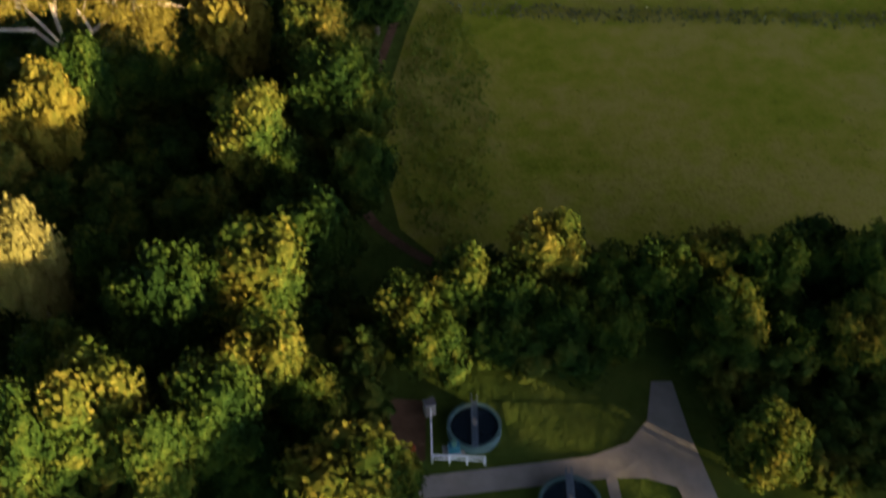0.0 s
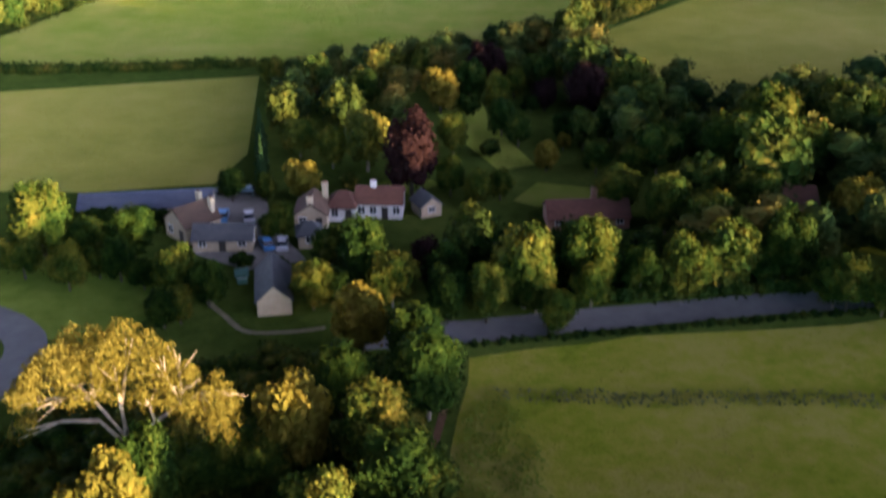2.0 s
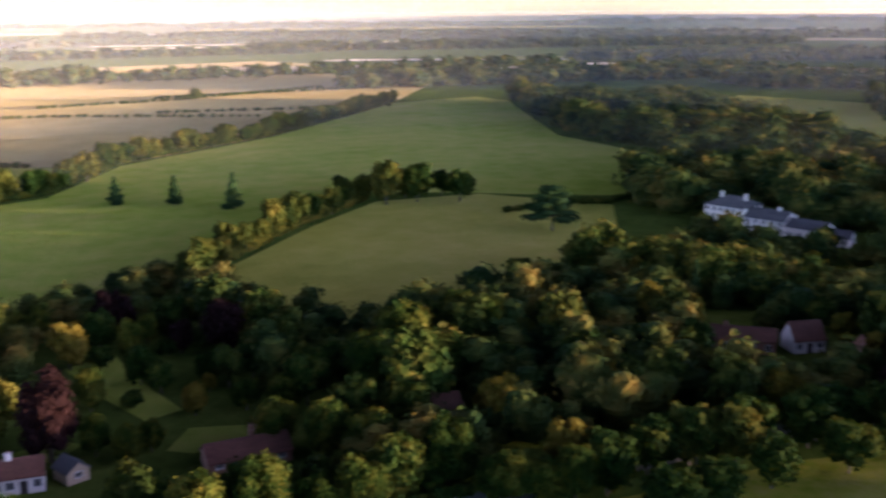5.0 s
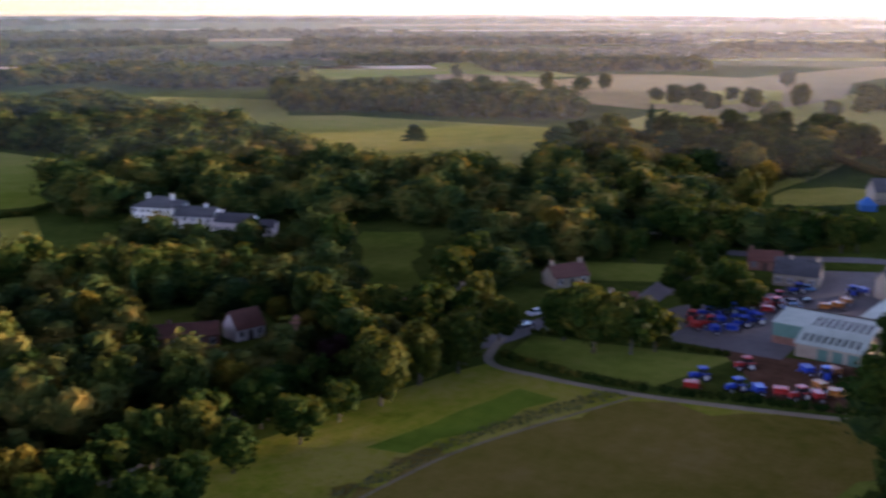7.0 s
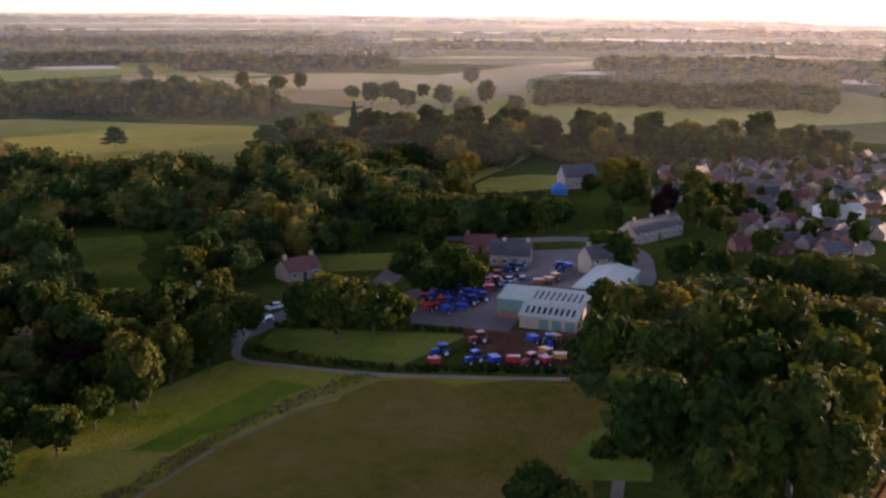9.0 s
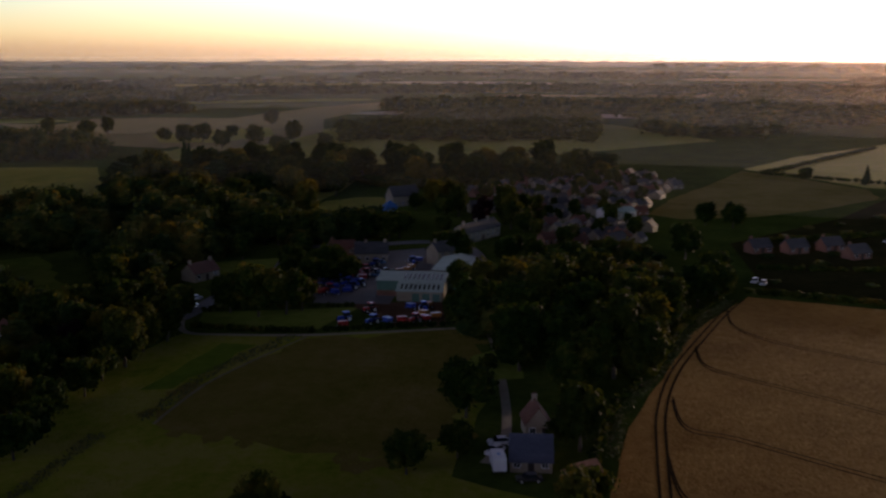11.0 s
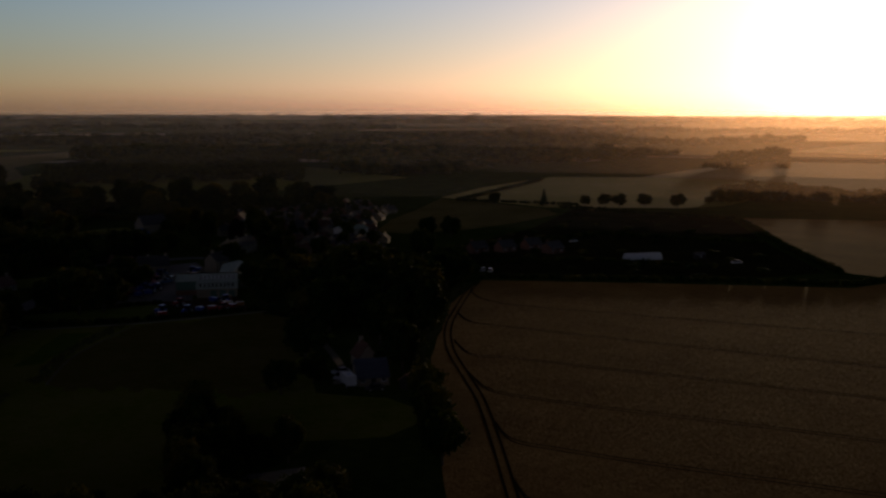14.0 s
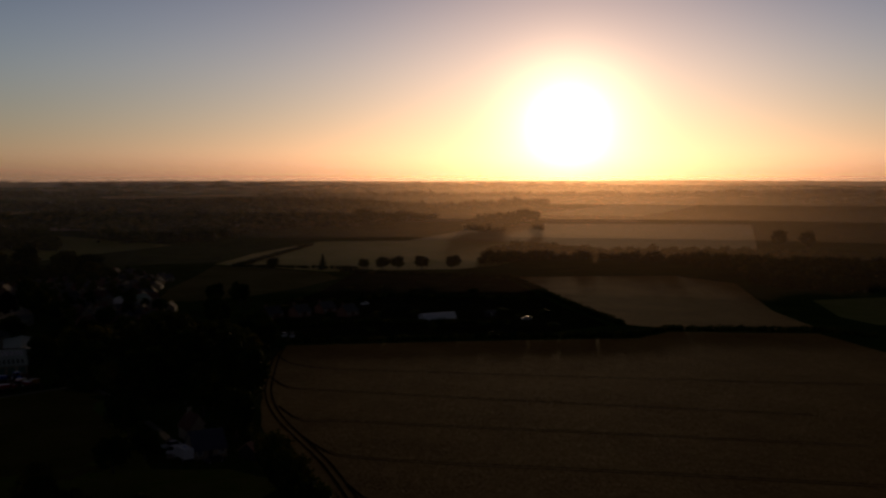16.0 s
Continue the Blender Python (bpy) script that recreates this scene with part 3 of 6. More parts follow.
COTTAGE_LAWN = [(140.7, 183.3), (150.9, 175.7), (136.8, 159.4), (126.8, 164.5)]
MANOR_LAWN = [(186.6, 207.5), (199.2, 194.0), (180.6, 173.8), (168.2, 187.1)]
GLADE = [(234, 197), (244, 183), (230, 171), (208, 159), (193, 142), (176, 135), (171, 144), (195, 161), (208, 175)]
GLADE_FRONT = [(x - 11, y - 6) for x, y in GLADE]
sheet("garden_lawn", GLADE, 0.03, LAWN, "long green garden lawn between trees", ragged=1.5)
sheet("cottage_lawn", COTTAGE_LAWN, 0.035, LAWN, "rough green lawn between cottages and the yew belt", "lawn", ragged=1.0)
sheet("manor_lawn", MANOR_LAWN, 0.035, LAWN, "green lawn in front of the manor wing", "lawn", ragged=1.0)
sheet("orchard_lawn", [(234, 136), (250, 103), (232, 99), (220, 120)], 0.03, LAWN, "green orchard lawn behind houses")
sheet("hedged_field", [(160.6, 101), (177, 104), (187, 64.6), (164, 71)], 0.03, LAWN, "small green field inside a hedge")
sheet("wheat_field", [(210.1, -39.5), (185.8, -111.8), (169.2, -155.9), (176.6, -174.8), (149, -221), (79.4, -201.2), (-15, -107.8), (-69.4, -30.4), (-59.4, 27.8), (22.5, 14.8), (80.9, 3.7), (103.2, 0.4), (132.8, -8.6), (171.4, -19.7)], 0.03, WHEAT, "ripe golden wheat field with dark tramlines", ragged=0.3)
sheet("second_wheat_field", [(380.4, -224), (343.3, -309.7), (296.8, -312.5), (203.1, -250.7), (154.2, -228.4), (180.7, -182.1), (198, -172.4)], 0.03, WHEAT, "smaller ripe wheat field behind a hedge", ragged=0.5)
sheet("tree_field", [(534, -94), (612, -141), (717, -229), (694, -304), (667, -359), (619, -390), (523, -339), (444, -249), (436, -218), (443, -199), (456, -141), (501, -118)], 0.03, HAY, "pale pasture with a row of round trees", ragged=0.5)
sheet("evening_field", [(700.7, -305.6), (919.2, -524.5), (771.3, -757.7), (474.7, -492.4), (428.4, -367.7), (563.2, -400.7)], 0.03, STUBBLE, "wide pale field far off towards the sun")
sheet("corner_field", [(224.1, -294.4), (210.2, -374.6), (133.1, -332), (153.7, -257.4), (177.3, -261.6)], 0.03, HAY, "dull green field behind trees")
sheet("stubble_plain", [(-57, 528), (17, 476), (50, 470), (136, 543), (262, 694), (352, 845), (362, 1010), (60, 1130), (-330, 1130), (-420, 800), (-300, 560)], 0.02, STUBBLE, "wide pale stubble fields divided by thin hedges", ragged=0.6)
sheet("green_stubble", [(-104, 262), (-91, 300), (-74, 360), (-57, 378), (-21, 384), (17, 404), (48, 468), (17, 474), (-60, 524), (-210, 546), (-240, 300)], 0.02, HAY, "pale green-gold field behind a row of trees", ragged=0.6)
# very dark olive-brown, the darkest of the ground colours
DARK_GROUND = material("dark_ground", [(0.018, 0.018, 0.006), (0.032, 0.03, 0.01), (0.05, 0.045, 0.016)], 0.4, 0.95, spec=0.0)
sheet("allotments", [(217.4, -46.2), (293.1, -48.1), (355, -101.6), (453.4, -160.1), (378.1, -219.4), (261.8, -180.7), (200.2, -165), (191.3, -117.1)], 0.03, DARK_GROUND, "dark allotment ground with scattered sheds")
sheet("brown_field", [(526, -92), (493, -116), (450, -139), (416, -135), (380, -100), (355, -68), (346, -37), (358, -25), (407, -40), (461, -65)], 0.035, DRY, "brown-green field beside the village", ragged=0.5)
for i, (x, y, w, d, a) in enumerate(((60, 1200, 600, 130, -10), (700, 1150, 420, 120, 20), (1100, 800, 300, 90, 40), (1300, 400, 300, 70, 60), (1500, -100, 420, 90, 85), (1200, -900, 500, 160, 50), (1500, -500, 500, 100, 60), (400, 1700, 700, 120, -5), (1500, 1300, 500, 120, 45), (1900, 500, 600, 120, 70), (2300, -600, 700, 140, 80), (-300, 1500, 600, 130, 0), (2500, 1600, 900, 160, 50), (1000, 2600, 1100, 200, 20), (2900, 300, 900, 200, 75), (600, -900, 240, 90, 30))):
    c, s = math.cos(radians(-a)), math.sin(radians(-a))
    r = math.hypot(x - 60, y - 60)
    z = 0.05 if r < 1400 else 1.2 + 21.5 * max(0, (r + max(w, d) / 2 - 1500) / 3200) ** 1.6
    sheet("far_field", [(x + c * u * w / 2 - s * v * d / 2, y + s * u * w / 2 + c * v * d / 2) for u, v in ((-1, -1), (1, -0.8), (0.9, 1), (-0.95, 0.9))], z, (STUBBLE, HAY, STUBBLE, PASTURE)[i % 4], "distant field of pale crop or grass")
sheet("orchard_clearing", [(9.0, 199.6), (18.6, 205.6), (21.1, 188.6), (25.9, 169.9), (19.4, 167.4), (14.2, 181.2)], 0.04, PASTURE, "sunlit grass clearing among garden trees", "lawn", ragged=0.4)
sheet("cottage_garden", [(20.7, 153.8), (25.6, 161.8), (34.5, 159.0), (35.3, 154.9), (24.7, 151.0)], 0.04, LAWN, "small back lawn behind the bungalow", "lawn", ragged=0.8)
sheet("house_lawn", [(-2.4, 161.9), (5.5, 166.0), (9.3, 161.5), (4.2, 156.7)], 0.04, LAWN, "green lawn behind the farmhouse", "lawn", ragged=0.3)
ribbon("garden_path", [(-22.6, 121.3), (-19.5, 117), (-16.1, 112.9), (-10.5, 112.7), (-6.3, 113.6)], 0.8, 0.07, TRODDEN, "pale trodden path past the barn", "path")
VIEW_FIELDS = [(HAY, [(505, 625), (543, 525), (507, 490), (464, 508), (461, 570)], "pale grass field beyond the wood"),
               (STUBBLE, [(857, 540), (829, 464), (919, 465), (947, 417), (947, 335), (1151, 299), (1303, 232), (1403, 173), (1290, 159), (1091, 224), (940, 240), (784, 205), (675, 216), (602, 237), (609, 262), (677, 304), (734, 353), (769, 410), (762, 448)], "long pale stubble field with park trees"),
               (PASTURE, [(931, 682), (1040, 744), (1116, 724), (995, 639), (938, 537), (879, 468), (852, 500), (851, 549), (847, 589)], "dull green field between woods"),
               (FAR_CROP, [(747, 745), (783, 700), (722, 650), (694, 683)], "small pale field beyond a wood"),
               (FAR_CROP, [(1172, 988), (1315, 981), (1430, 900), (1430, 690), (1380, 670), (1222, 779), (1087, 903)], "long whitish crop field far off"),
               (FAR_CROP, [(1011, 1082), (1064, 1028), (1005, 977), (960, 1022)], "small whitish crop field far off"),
               (PASTURE, [(690, 640), (860, 585), (905, 650), (805, 770), (690, 700)], "pale green field beyond the belt of trees"),
               (HAY, [(599, 274), (624, 258), (504, 206), (498, 225)], "green park glade between trees"),
               (HAY, [(732, 333), (784, 310), (825, 263), (734, 233), (672, 261), (664, 300)], "pale parkland with scattered trees")]
for i, (mat, pts, label) in enumerate(VIEW_FIELDS):
    sheet("park_field", pts, 0.09 + 0.012 * i, mat, label, ragged=1.5)
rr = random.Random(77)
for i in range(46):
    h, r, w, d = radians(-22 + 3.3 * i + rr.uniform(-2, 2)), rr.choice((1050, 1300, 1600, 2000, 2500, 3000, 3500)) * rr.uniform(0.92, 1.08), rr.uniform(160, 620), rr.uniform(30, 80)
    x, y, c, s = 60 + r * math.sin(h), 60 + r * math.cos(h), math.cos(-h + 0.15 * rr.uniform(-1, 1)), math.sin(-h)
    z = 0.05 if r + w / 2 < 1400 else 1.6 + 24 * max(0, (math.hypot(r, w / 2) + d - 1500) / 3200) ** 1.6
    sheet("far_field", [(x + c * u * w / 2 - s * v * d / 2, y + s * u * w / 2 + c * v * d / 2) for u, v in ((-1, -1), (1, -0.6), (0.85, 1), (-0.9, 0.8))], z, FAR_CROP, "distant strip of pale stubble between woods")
ribbon("road", [(-70, 128), (-47, 116), (-42, 106), (-46, 96)], 5.0, 0.05, ASPHALT, "grey lane past the small paddock")
ribbon("road", [(-4, 110.6), (10, 112), (32, 115.5), (57, 119), (85, 121), (120, 121), (158, 112), (172, 108), (200, 104), (214, 96)], 5.6, 0.05, ASPHALT, "grey country road between trees and meadow")
ribbon("lane", [(172, 108), (158, 102), (156.8, 89.5), (158.5, 72), (163, 54.7), (168, 38.6), (171, 28)], 1.8, 0.06, GRAVEL, "narrow pale gravel lane along a hedge")
ribbon("lane", [(170, 30), (152, 27), (134, 25), (119, 23.4), (106, 22.4), (95, 22.4), (84, 25)], 1.8, 0.065, GRAVEL, "narrow gravel lane to the cottages")
ribbon("meadow_path", [(96, 86), (106, 85.5), (121, 83.8), (137, 79), (157, 72)], 0.7, 0.07, TRODDEN, "narrow trodden path through the meadow")
ribbon("ditch", [(17, 57.5), (11, 61), (6.6, 66), (5.6, 73), (6.2, 83.5), (7.8, 93), (10, 104)], 0.9, 0.05, SOIL, "dark ditch along the edge of the wood", "ditch")
MAIN_TRACK = [(8.7, 5.8), (36.7, 1.1), (65.3, -3.2), (88.1, -5), (112.4, -7.2), (137.8, -12.5), (166.2, -22), (192.8, -31.8), (206.2, -37.7)]
RUT = material("wheel_rut", [(0.035, 0.022, 0.01), (0.06, 0.038, 0.018), (0.085, 0.055, 0.026)], 0.8, 0.95, spec=0.0)
for o in (0.0, 1.7):
    ribbon("farm_track", [(x, y + o) for x, y in MAIN_TRACK], 0.5, 0.07, RUT, "dark wheel track along the edge of the wheat", "track")
for line in ([(192.7, -31), (176, -30.4), (162.4, -38), (147.6, -58.1), (101, -123.3), (66.5, -174.5)], [(156.8, -18.3), (142.3, -18.6), (134.2, -25.5), (124.5, -37.1), (102.7, -62.2), (53.3, -122.8)], [(119.9, -9.1), (103.6, -9.8), (98.4, -18.4), (83, -38), (61.7, -66.3), (26.5, -111.9)], [(88.2, -5), (73.2, -5.7), (66.3, -10.7), (54.1, -25.3), (35.6, -50.9), (3, -93.5)], [(49.6, -1.1), (38.5, -1.5), (31.8, -8.3), (22.1, -20.3), (4.6, -44.7), (-21.4, -79.4)], [(19.5, 4), (8.4, 3.6), (1.6, -3.2), (-8.2, -15.2), (-25.4, -37.5), (-47.6, -61.5)]):
    for o in (0.0, 1.7):
        ribbon("tramline", [(x + o, y - 0.2 * o) for x, y in line], 0.36, 0.06, RUT, "dark tramline through the wheat", "track")
sheet("drive", [(11.4, 39.1), (24, 40.8), (27, 42), (28.6, 43.9), (29.4, 47.5), (31, 47.5), (31.6, 42.7), (33, 36), (30.6, 36), (30, 38.3), (27.8, 39), (25.3, 39), (11.8, 37.3)], 0.06, CONCRETE, "pale concrete drive to the treatment works", "drive")
sheet("yard", [(190, 70), (196, 44), (170, 40), (168, 52), (184, 64)], 0.06, SOIL, "bare earth machinery yard", "yard")
sheet("forecourt", [(190, 80), (191, 57.5), (213, 57.5), (213, 50.5), (240, 49.5), (272, 58), (262, 77), (240, 73), (214, 88), (198, 92)], 0.07, ASPHALT, "grey asphalt works yard with parked machinery", "yard")
ribbon("village_street", [(214, 96), (245, 99), (268, 101), (275, 80), (284, 59), (274, 44), (252, 38), (238, 37)], 6.0, 0.09, ASPHALT, "grey village street past the works yard")
sheet("church_lawn", [(364, 117), (381, 116), (395, 104), (397, 93), (371, 85), (354, 96), (347, 111)], 0.045, HAY, "pale lawn beside the church", "lawn", ragged=0.8)
sheet("park_grass", [(405, 195), (500, 262), (620, 272), (830, 205), (960, 150), (900, -40), (730, -108), (560, 60), (535, 118), (420, 116), (352, 120)], 0.03, HAY, "grass of the park above the village", ragged=0.6)



# ---- trees, place by place: sort, x, y, size, tallness ----
WOOD_TREES = [
    ('oak', -3, 93.3, 0.77, 1.28), ('ash', 6.4, 93.3, 1.04, 1), ('ash', -22.9, 77, 0.57, 1.08), ('ash', -23.8, 72.2, 0.61, 1.28),
    ('ash', -0.8, 53.3, 1.23, 0.78), ('ash', -6.7, 49.9, 0.95, 1.15), ('ash', -10.0, 49.6, 0.51, 1.9), ('ash', -4.1, 52.3, 0.81, 1.15), ('ash', -2.1, 40.1, 0.97, 1.1),
    ('ash', 0.7, 45.0, 0.93, 0.95), ('ash', 3.8, 43.2, 0.65, 1.0), ('lime', -9.6, 39.4, 1.1, 1.3), ('lime', -12.6, 37.8, 0.82, 1.7), ('lime', -5.3, 37.1, 0.76, 1.6),
    ('oak', -14.5, 45.6, 0.71, 1.2), ('oak', -9.4, 46.7, 0.72, 1.0), ('ash', 7.0, 35.1, 1.14, 0.75), ('ash', 9.8, 36.5, 0.67, 0.9), ('lime', -2.8, 68.5, 1.07, 1.25),
    ('lime', -1.0, 67.4, 0.87, 1.0), ('ash', 3.4, 76.4, 1.19, 0.8), ('ash', 6.0, 75.4, 0.91, 0.85), ('ash', 1.4, 82.6, 1.09, 0.95), ('ash', 6.4, 66.5, 0.86, 0.85),
    ('lime', 2.4, 59.5, 1.15, 0.8), ('oak', 4.3, 59.5, 0.61, 0.8), ('yellow', -6.7, 84.4, 1.11, 1.3), ('yellow', -23.3, 70.2, 0.91, 1.4), ('yellow', -20.7, 70.8, 0.92, 1.7),
    ('lime', -19.1, 76.1, 0.83, 1.6), ('oak', -7.8, 62.9, 0.78, 0.75), ('oak', -12.7, 70.5, 0.66, 0.8), ('oak', -14.3, 61.4, 0.72, 0.7), ('oak', -16.6, 80.8, 1.0, 0.7),
    ('oak', -11.4, 82.0, 0.95, 0.7), ('oak', 0.4, 52.1, 0.48, 0.8), ('lime', -13.7, 54.9, 0.65, 1.5), ('oak', -0.1, 38.6, 0.64, 0.7), ('pale', -18.0, 53.0, 0.72, 2.1),
]
WOOD_UNDERSTOREY = [
    ('ash', -24.4, 66.8, 0.64, 1), ('oak', -11.9, 81.9, 0.56, 1), ('oak', -10.2, 70.1, 0.61, 1), ('oak', -12, 67.6, 0.45, 1), 
    ('oak', -6, 64.4, 0.54, 1), ('oak', -5.7, 59.2, 0.51, 1), ('oak', -14.9, 65.2, 0.59, 1), ('oak', 0.4, 77.5, 0.43, 1), 
    ('oak', -20, 65.1, 0.54, 1), ('oak', -14.1, 59.9, 0.52, 1), ('oak', 4.1, 55.5, 0.45, 1), ('lime', 7.2, 47.9, 0.55, 1), 
    ('oak', 3.1, 51.4, 0.4, 1), ('oak', -18.4, 45.3, 0.53, 1), ('oak', -6, 48.8, 0.39, 1), ('oak', -2.3, 53.8, 0.45, 1), 
    ('oak', -6.7, 76, 0.53, 1), ('oak', 1.3, 67.6, 0.45, 1), ('lime', -16, 37.8, 0.68, 1), ('oak', -0.8, 39.3, 0.47, 1), 
    ('ash', -18.3, 77.4, 0.58, 1), ('oak', 1.7, 91.2, 0.65, 1), ('ash', -28.9, 69.5, 0.71, 1), ('ash', -23.1, 52.2, 0.72, 1),
]
ROW_TREES = [
    ('ash', 10.7, 51, 0.83, 0.84), ('lime', 14.7, 52.6, 0.84, 1.18), ('ash', 18.5, 51.7, 0.78, 0.9072), ('ash', 21.7, 55.3, 0.86, 1.0752), 
    ('lime', 25.9, 53.9, 0.85, 1), ('ash', 30.4, 53.6, 0.82, 0.9912), ('ash', 34.7, 55.2, 0.85, 0.9072), ('lime', 38.7, 53.6, 0.84, 1.28), 
    ('ash', 42.9, 55.8, 0.91, 0.84), ('ash', 46.1, 53.4, 0.82, 1.18), ('lime', 35.4, 38.6, 0.83, 1.08), ('ash', 50.5, 53.5, 0.95, 1.0752), 
    ('oak', 12.4, 48.6, 0.63, 1), ('oak', 22.5, 50.3, 0.6, 1.18), ('oak', 26.3, 50, 0.6, 1.08), ('oak', 35, 49.9, 0.64, 1.28), 
    ('oak', 40, 49.9, 0.64, 1), ('oak', 44.6, 48.5, 0.67, 1.18), ('oak', 17.4, 49, 0.51, 1.08),
]
ROADSIDE_TREES = [
    ('lime', 12.7, 128.5, 1.1, 1), ('ash', 60.7, 116.2, 0.75, 1), ('oak', 64.7, 114.7, 0.7, 1), ('ash', 68.9, 113.3, 0.8, 1), ('lime', 74.0, 113.4, 0.7, 1), ('ash', 19.1, 118.1, 1.08, 1), ('ash', 28, 122, 1.02, 1), ('lime', 14, 114.3, 0.87, 1), 
    ('lime', 9.1, 115.2, 0.83, 1), ('lime', 34.8, 120.3, 0.86, 1), ('lime', 40.3, 119.6, 1.04, 1), ('lime', 47.4, 124.1, 1.08, 1), 
    ('lime', 55.4, 125.4, 1.09, 1), ('oak', 59.2, 116.9, 0.73, 1), ('yellow', 70.2, 138.1, 1.14, 1), ('ash', 42.3, 140.4, 0.91, 1), 
    ('oak', 47.7, 135.5, 0.9, 1), ('oak', 36.4, 148.2, 0.8, 1), ('lime', 22.7, 111.7, 0.68, 1), ('lime', 27.8, 117.8, 0.75, 1), 
    ('lime', 20.5, 116.5, 0.75, 1), ('oak', 67.9, 173.9, 1.31, 1), ('oak', 57.1, 163.6, 1.15, 1), ('oak', 70.4, 163.3, 1.06, 1), 
    ('ash', 80.9, 178.8, 1.12, 1), ('ash', 85.1, 173.1, 1.15, 1), ('oak', 79.1, 158.3, 0.85, 1), ('oak', 57.3, 145.2, 0.87, 1),
]
GARDEN_TREES = [
    ('oak', 49.9, 149.8, 0.89, 1), ('oak', 45.7, 163, 0.96, 1), ('oak', 51.6, 171.2, 0.85, 1), ('oak', 47.4, 201, 1.04, 1), 
    ('ash', 48.7, 186, 1.03, 1), ('copper', 38.7, 196.6, 0.78, 1), ('ash', 39.4, 208.7, 1.2, 1), ('lime', 31.9, 213.2, 0.91, 1), 
    ('copper', 31, 200.2, 0.48, 1), ('copper', 19.7, 218.9, 0.69, 1), ('lime', 23.8, 179, 0.74, 1), ('lime', 21.2, 184.9, 0.83, 1), 
    ('yellow', 27.5, 166.6, 0.71, 1), ('ash', 35.3, 177.1, 0.74, 1), ('oak', 40.6, 180.8, 0.69, 1), ('lime', 16.7, 207.7, 0.95, 1), 
    ('yellow', 10.1, 199.2, 1.15, 1), ('oak', 7.7, 227, 0.75, 1), ('copper', 1.1, 199.1, 0.44, 1), ('ash', -2.7, 215.8, 0.91, 1), 
    ('ash', -8, 184.7, 1.01, 1), ('ash', -3.2, 167.5, 1.04, 1), ('oak', -15.5, 211.5, 0.86, 1), ('ash', -19.7, 186.7, 0.92, 1),
]
HOUSE_TREES = [
    ('oak', -25.9, 218.7, 0.68, 1), ('oak', -15.5, 175, 0.76, 1), ('ash', -9.3, 169.4, 0.73, 1), ('oak', -5.7, 202.4, 0.81, 1), 
    ('yellow', -13, 154.4, 0.94, 1), ('copper', 4.4, 156.9, 0.94, 1.1), ('lime', 11.9, 175.8, 0.86, 1), ('lime', 10.7, 156.2, 0.77, 1), 
    ('lime', 14.9, 151.7, 0.7, 1), ('ash', -46.8, 132, 1.16, 1), ('oak', -41.4, 133.1, 0.72, 1), ('oak', -35.1, 134.6, 0.8, 1), 
    ('ash', -35.2, 127.1, 0.64, 1), ('lime', -26.1, 121.4, 0.9, 1), ('lime', -21.9, 119.4, 0.75, 1), ('lime', -26.5, 114, 0.64, 1), 
    ('ash', -24.7, 115.1, 0.51, 1), ('bush', -19.3, 131, 0.77, 1), ('ash', -1.8, 122.5, 1.02, 1), ('oak', -6.4, 128.5, 0.7, 1), 
    ('oak', 2.1, 118.7, 0.8, 1), ('copper', 6.9, 124.9, 0.53, 1), ('oak', -8.2, 118.4, 0.69, 1), ('yellow', -1.3, 107.1, 1.15, 1),
]
HOUSE_TREES_MORE = [
    ('oak', -24.4, 155, 0.55, 1), ('oak', -5.1, 119.1, 0.59, 1), ('oak', -48.6, 128.2, 0.69, 1), ('lime', -41.5, 124.6, 0.78, 1), 
    ('lime', 18.7, 154.3, 0.59, 1), ('lime', 32.3, 180.6, 0.68, 1), ('oak', 35.9, 165.4, 0.59, 1), ('oak', 42, 162.4, 0.67, 1), 
    ('lime', 5.7, 220.1, 0.73, 1), ('oak', 0.8, 223.2, 0.63, 1), ('lime', 21.5, 202.5, 0.82, 1), ('lime', 25.6, 209.1, 0.7, 1), 
    ('oak', 37.4, 217.3, 0.68, 1), ('bush', 18.4, 174.2, 0.98, 1), ('bush', 15.7, 198.9, 1.23, 1), ('bush', 28.2, 199.9, 1.11, 1), 
    ('bush', -13.8, 130.9, 0.48, 1), ('ash', 4.9, 101.4, 0.91, 1), ('oak', -31.5, 124.6, 0.46, 1), ('oak', -38.3, 128, 0.54, 1), 
    ('oak', -14.9, 141.9, 0.51, 1), ('lime', -19, 154.7, 0.53, 1), ('oak', -16.4, 140, 0.42, 1), ('bush', -5.9, 160, 0.81, 1),
]
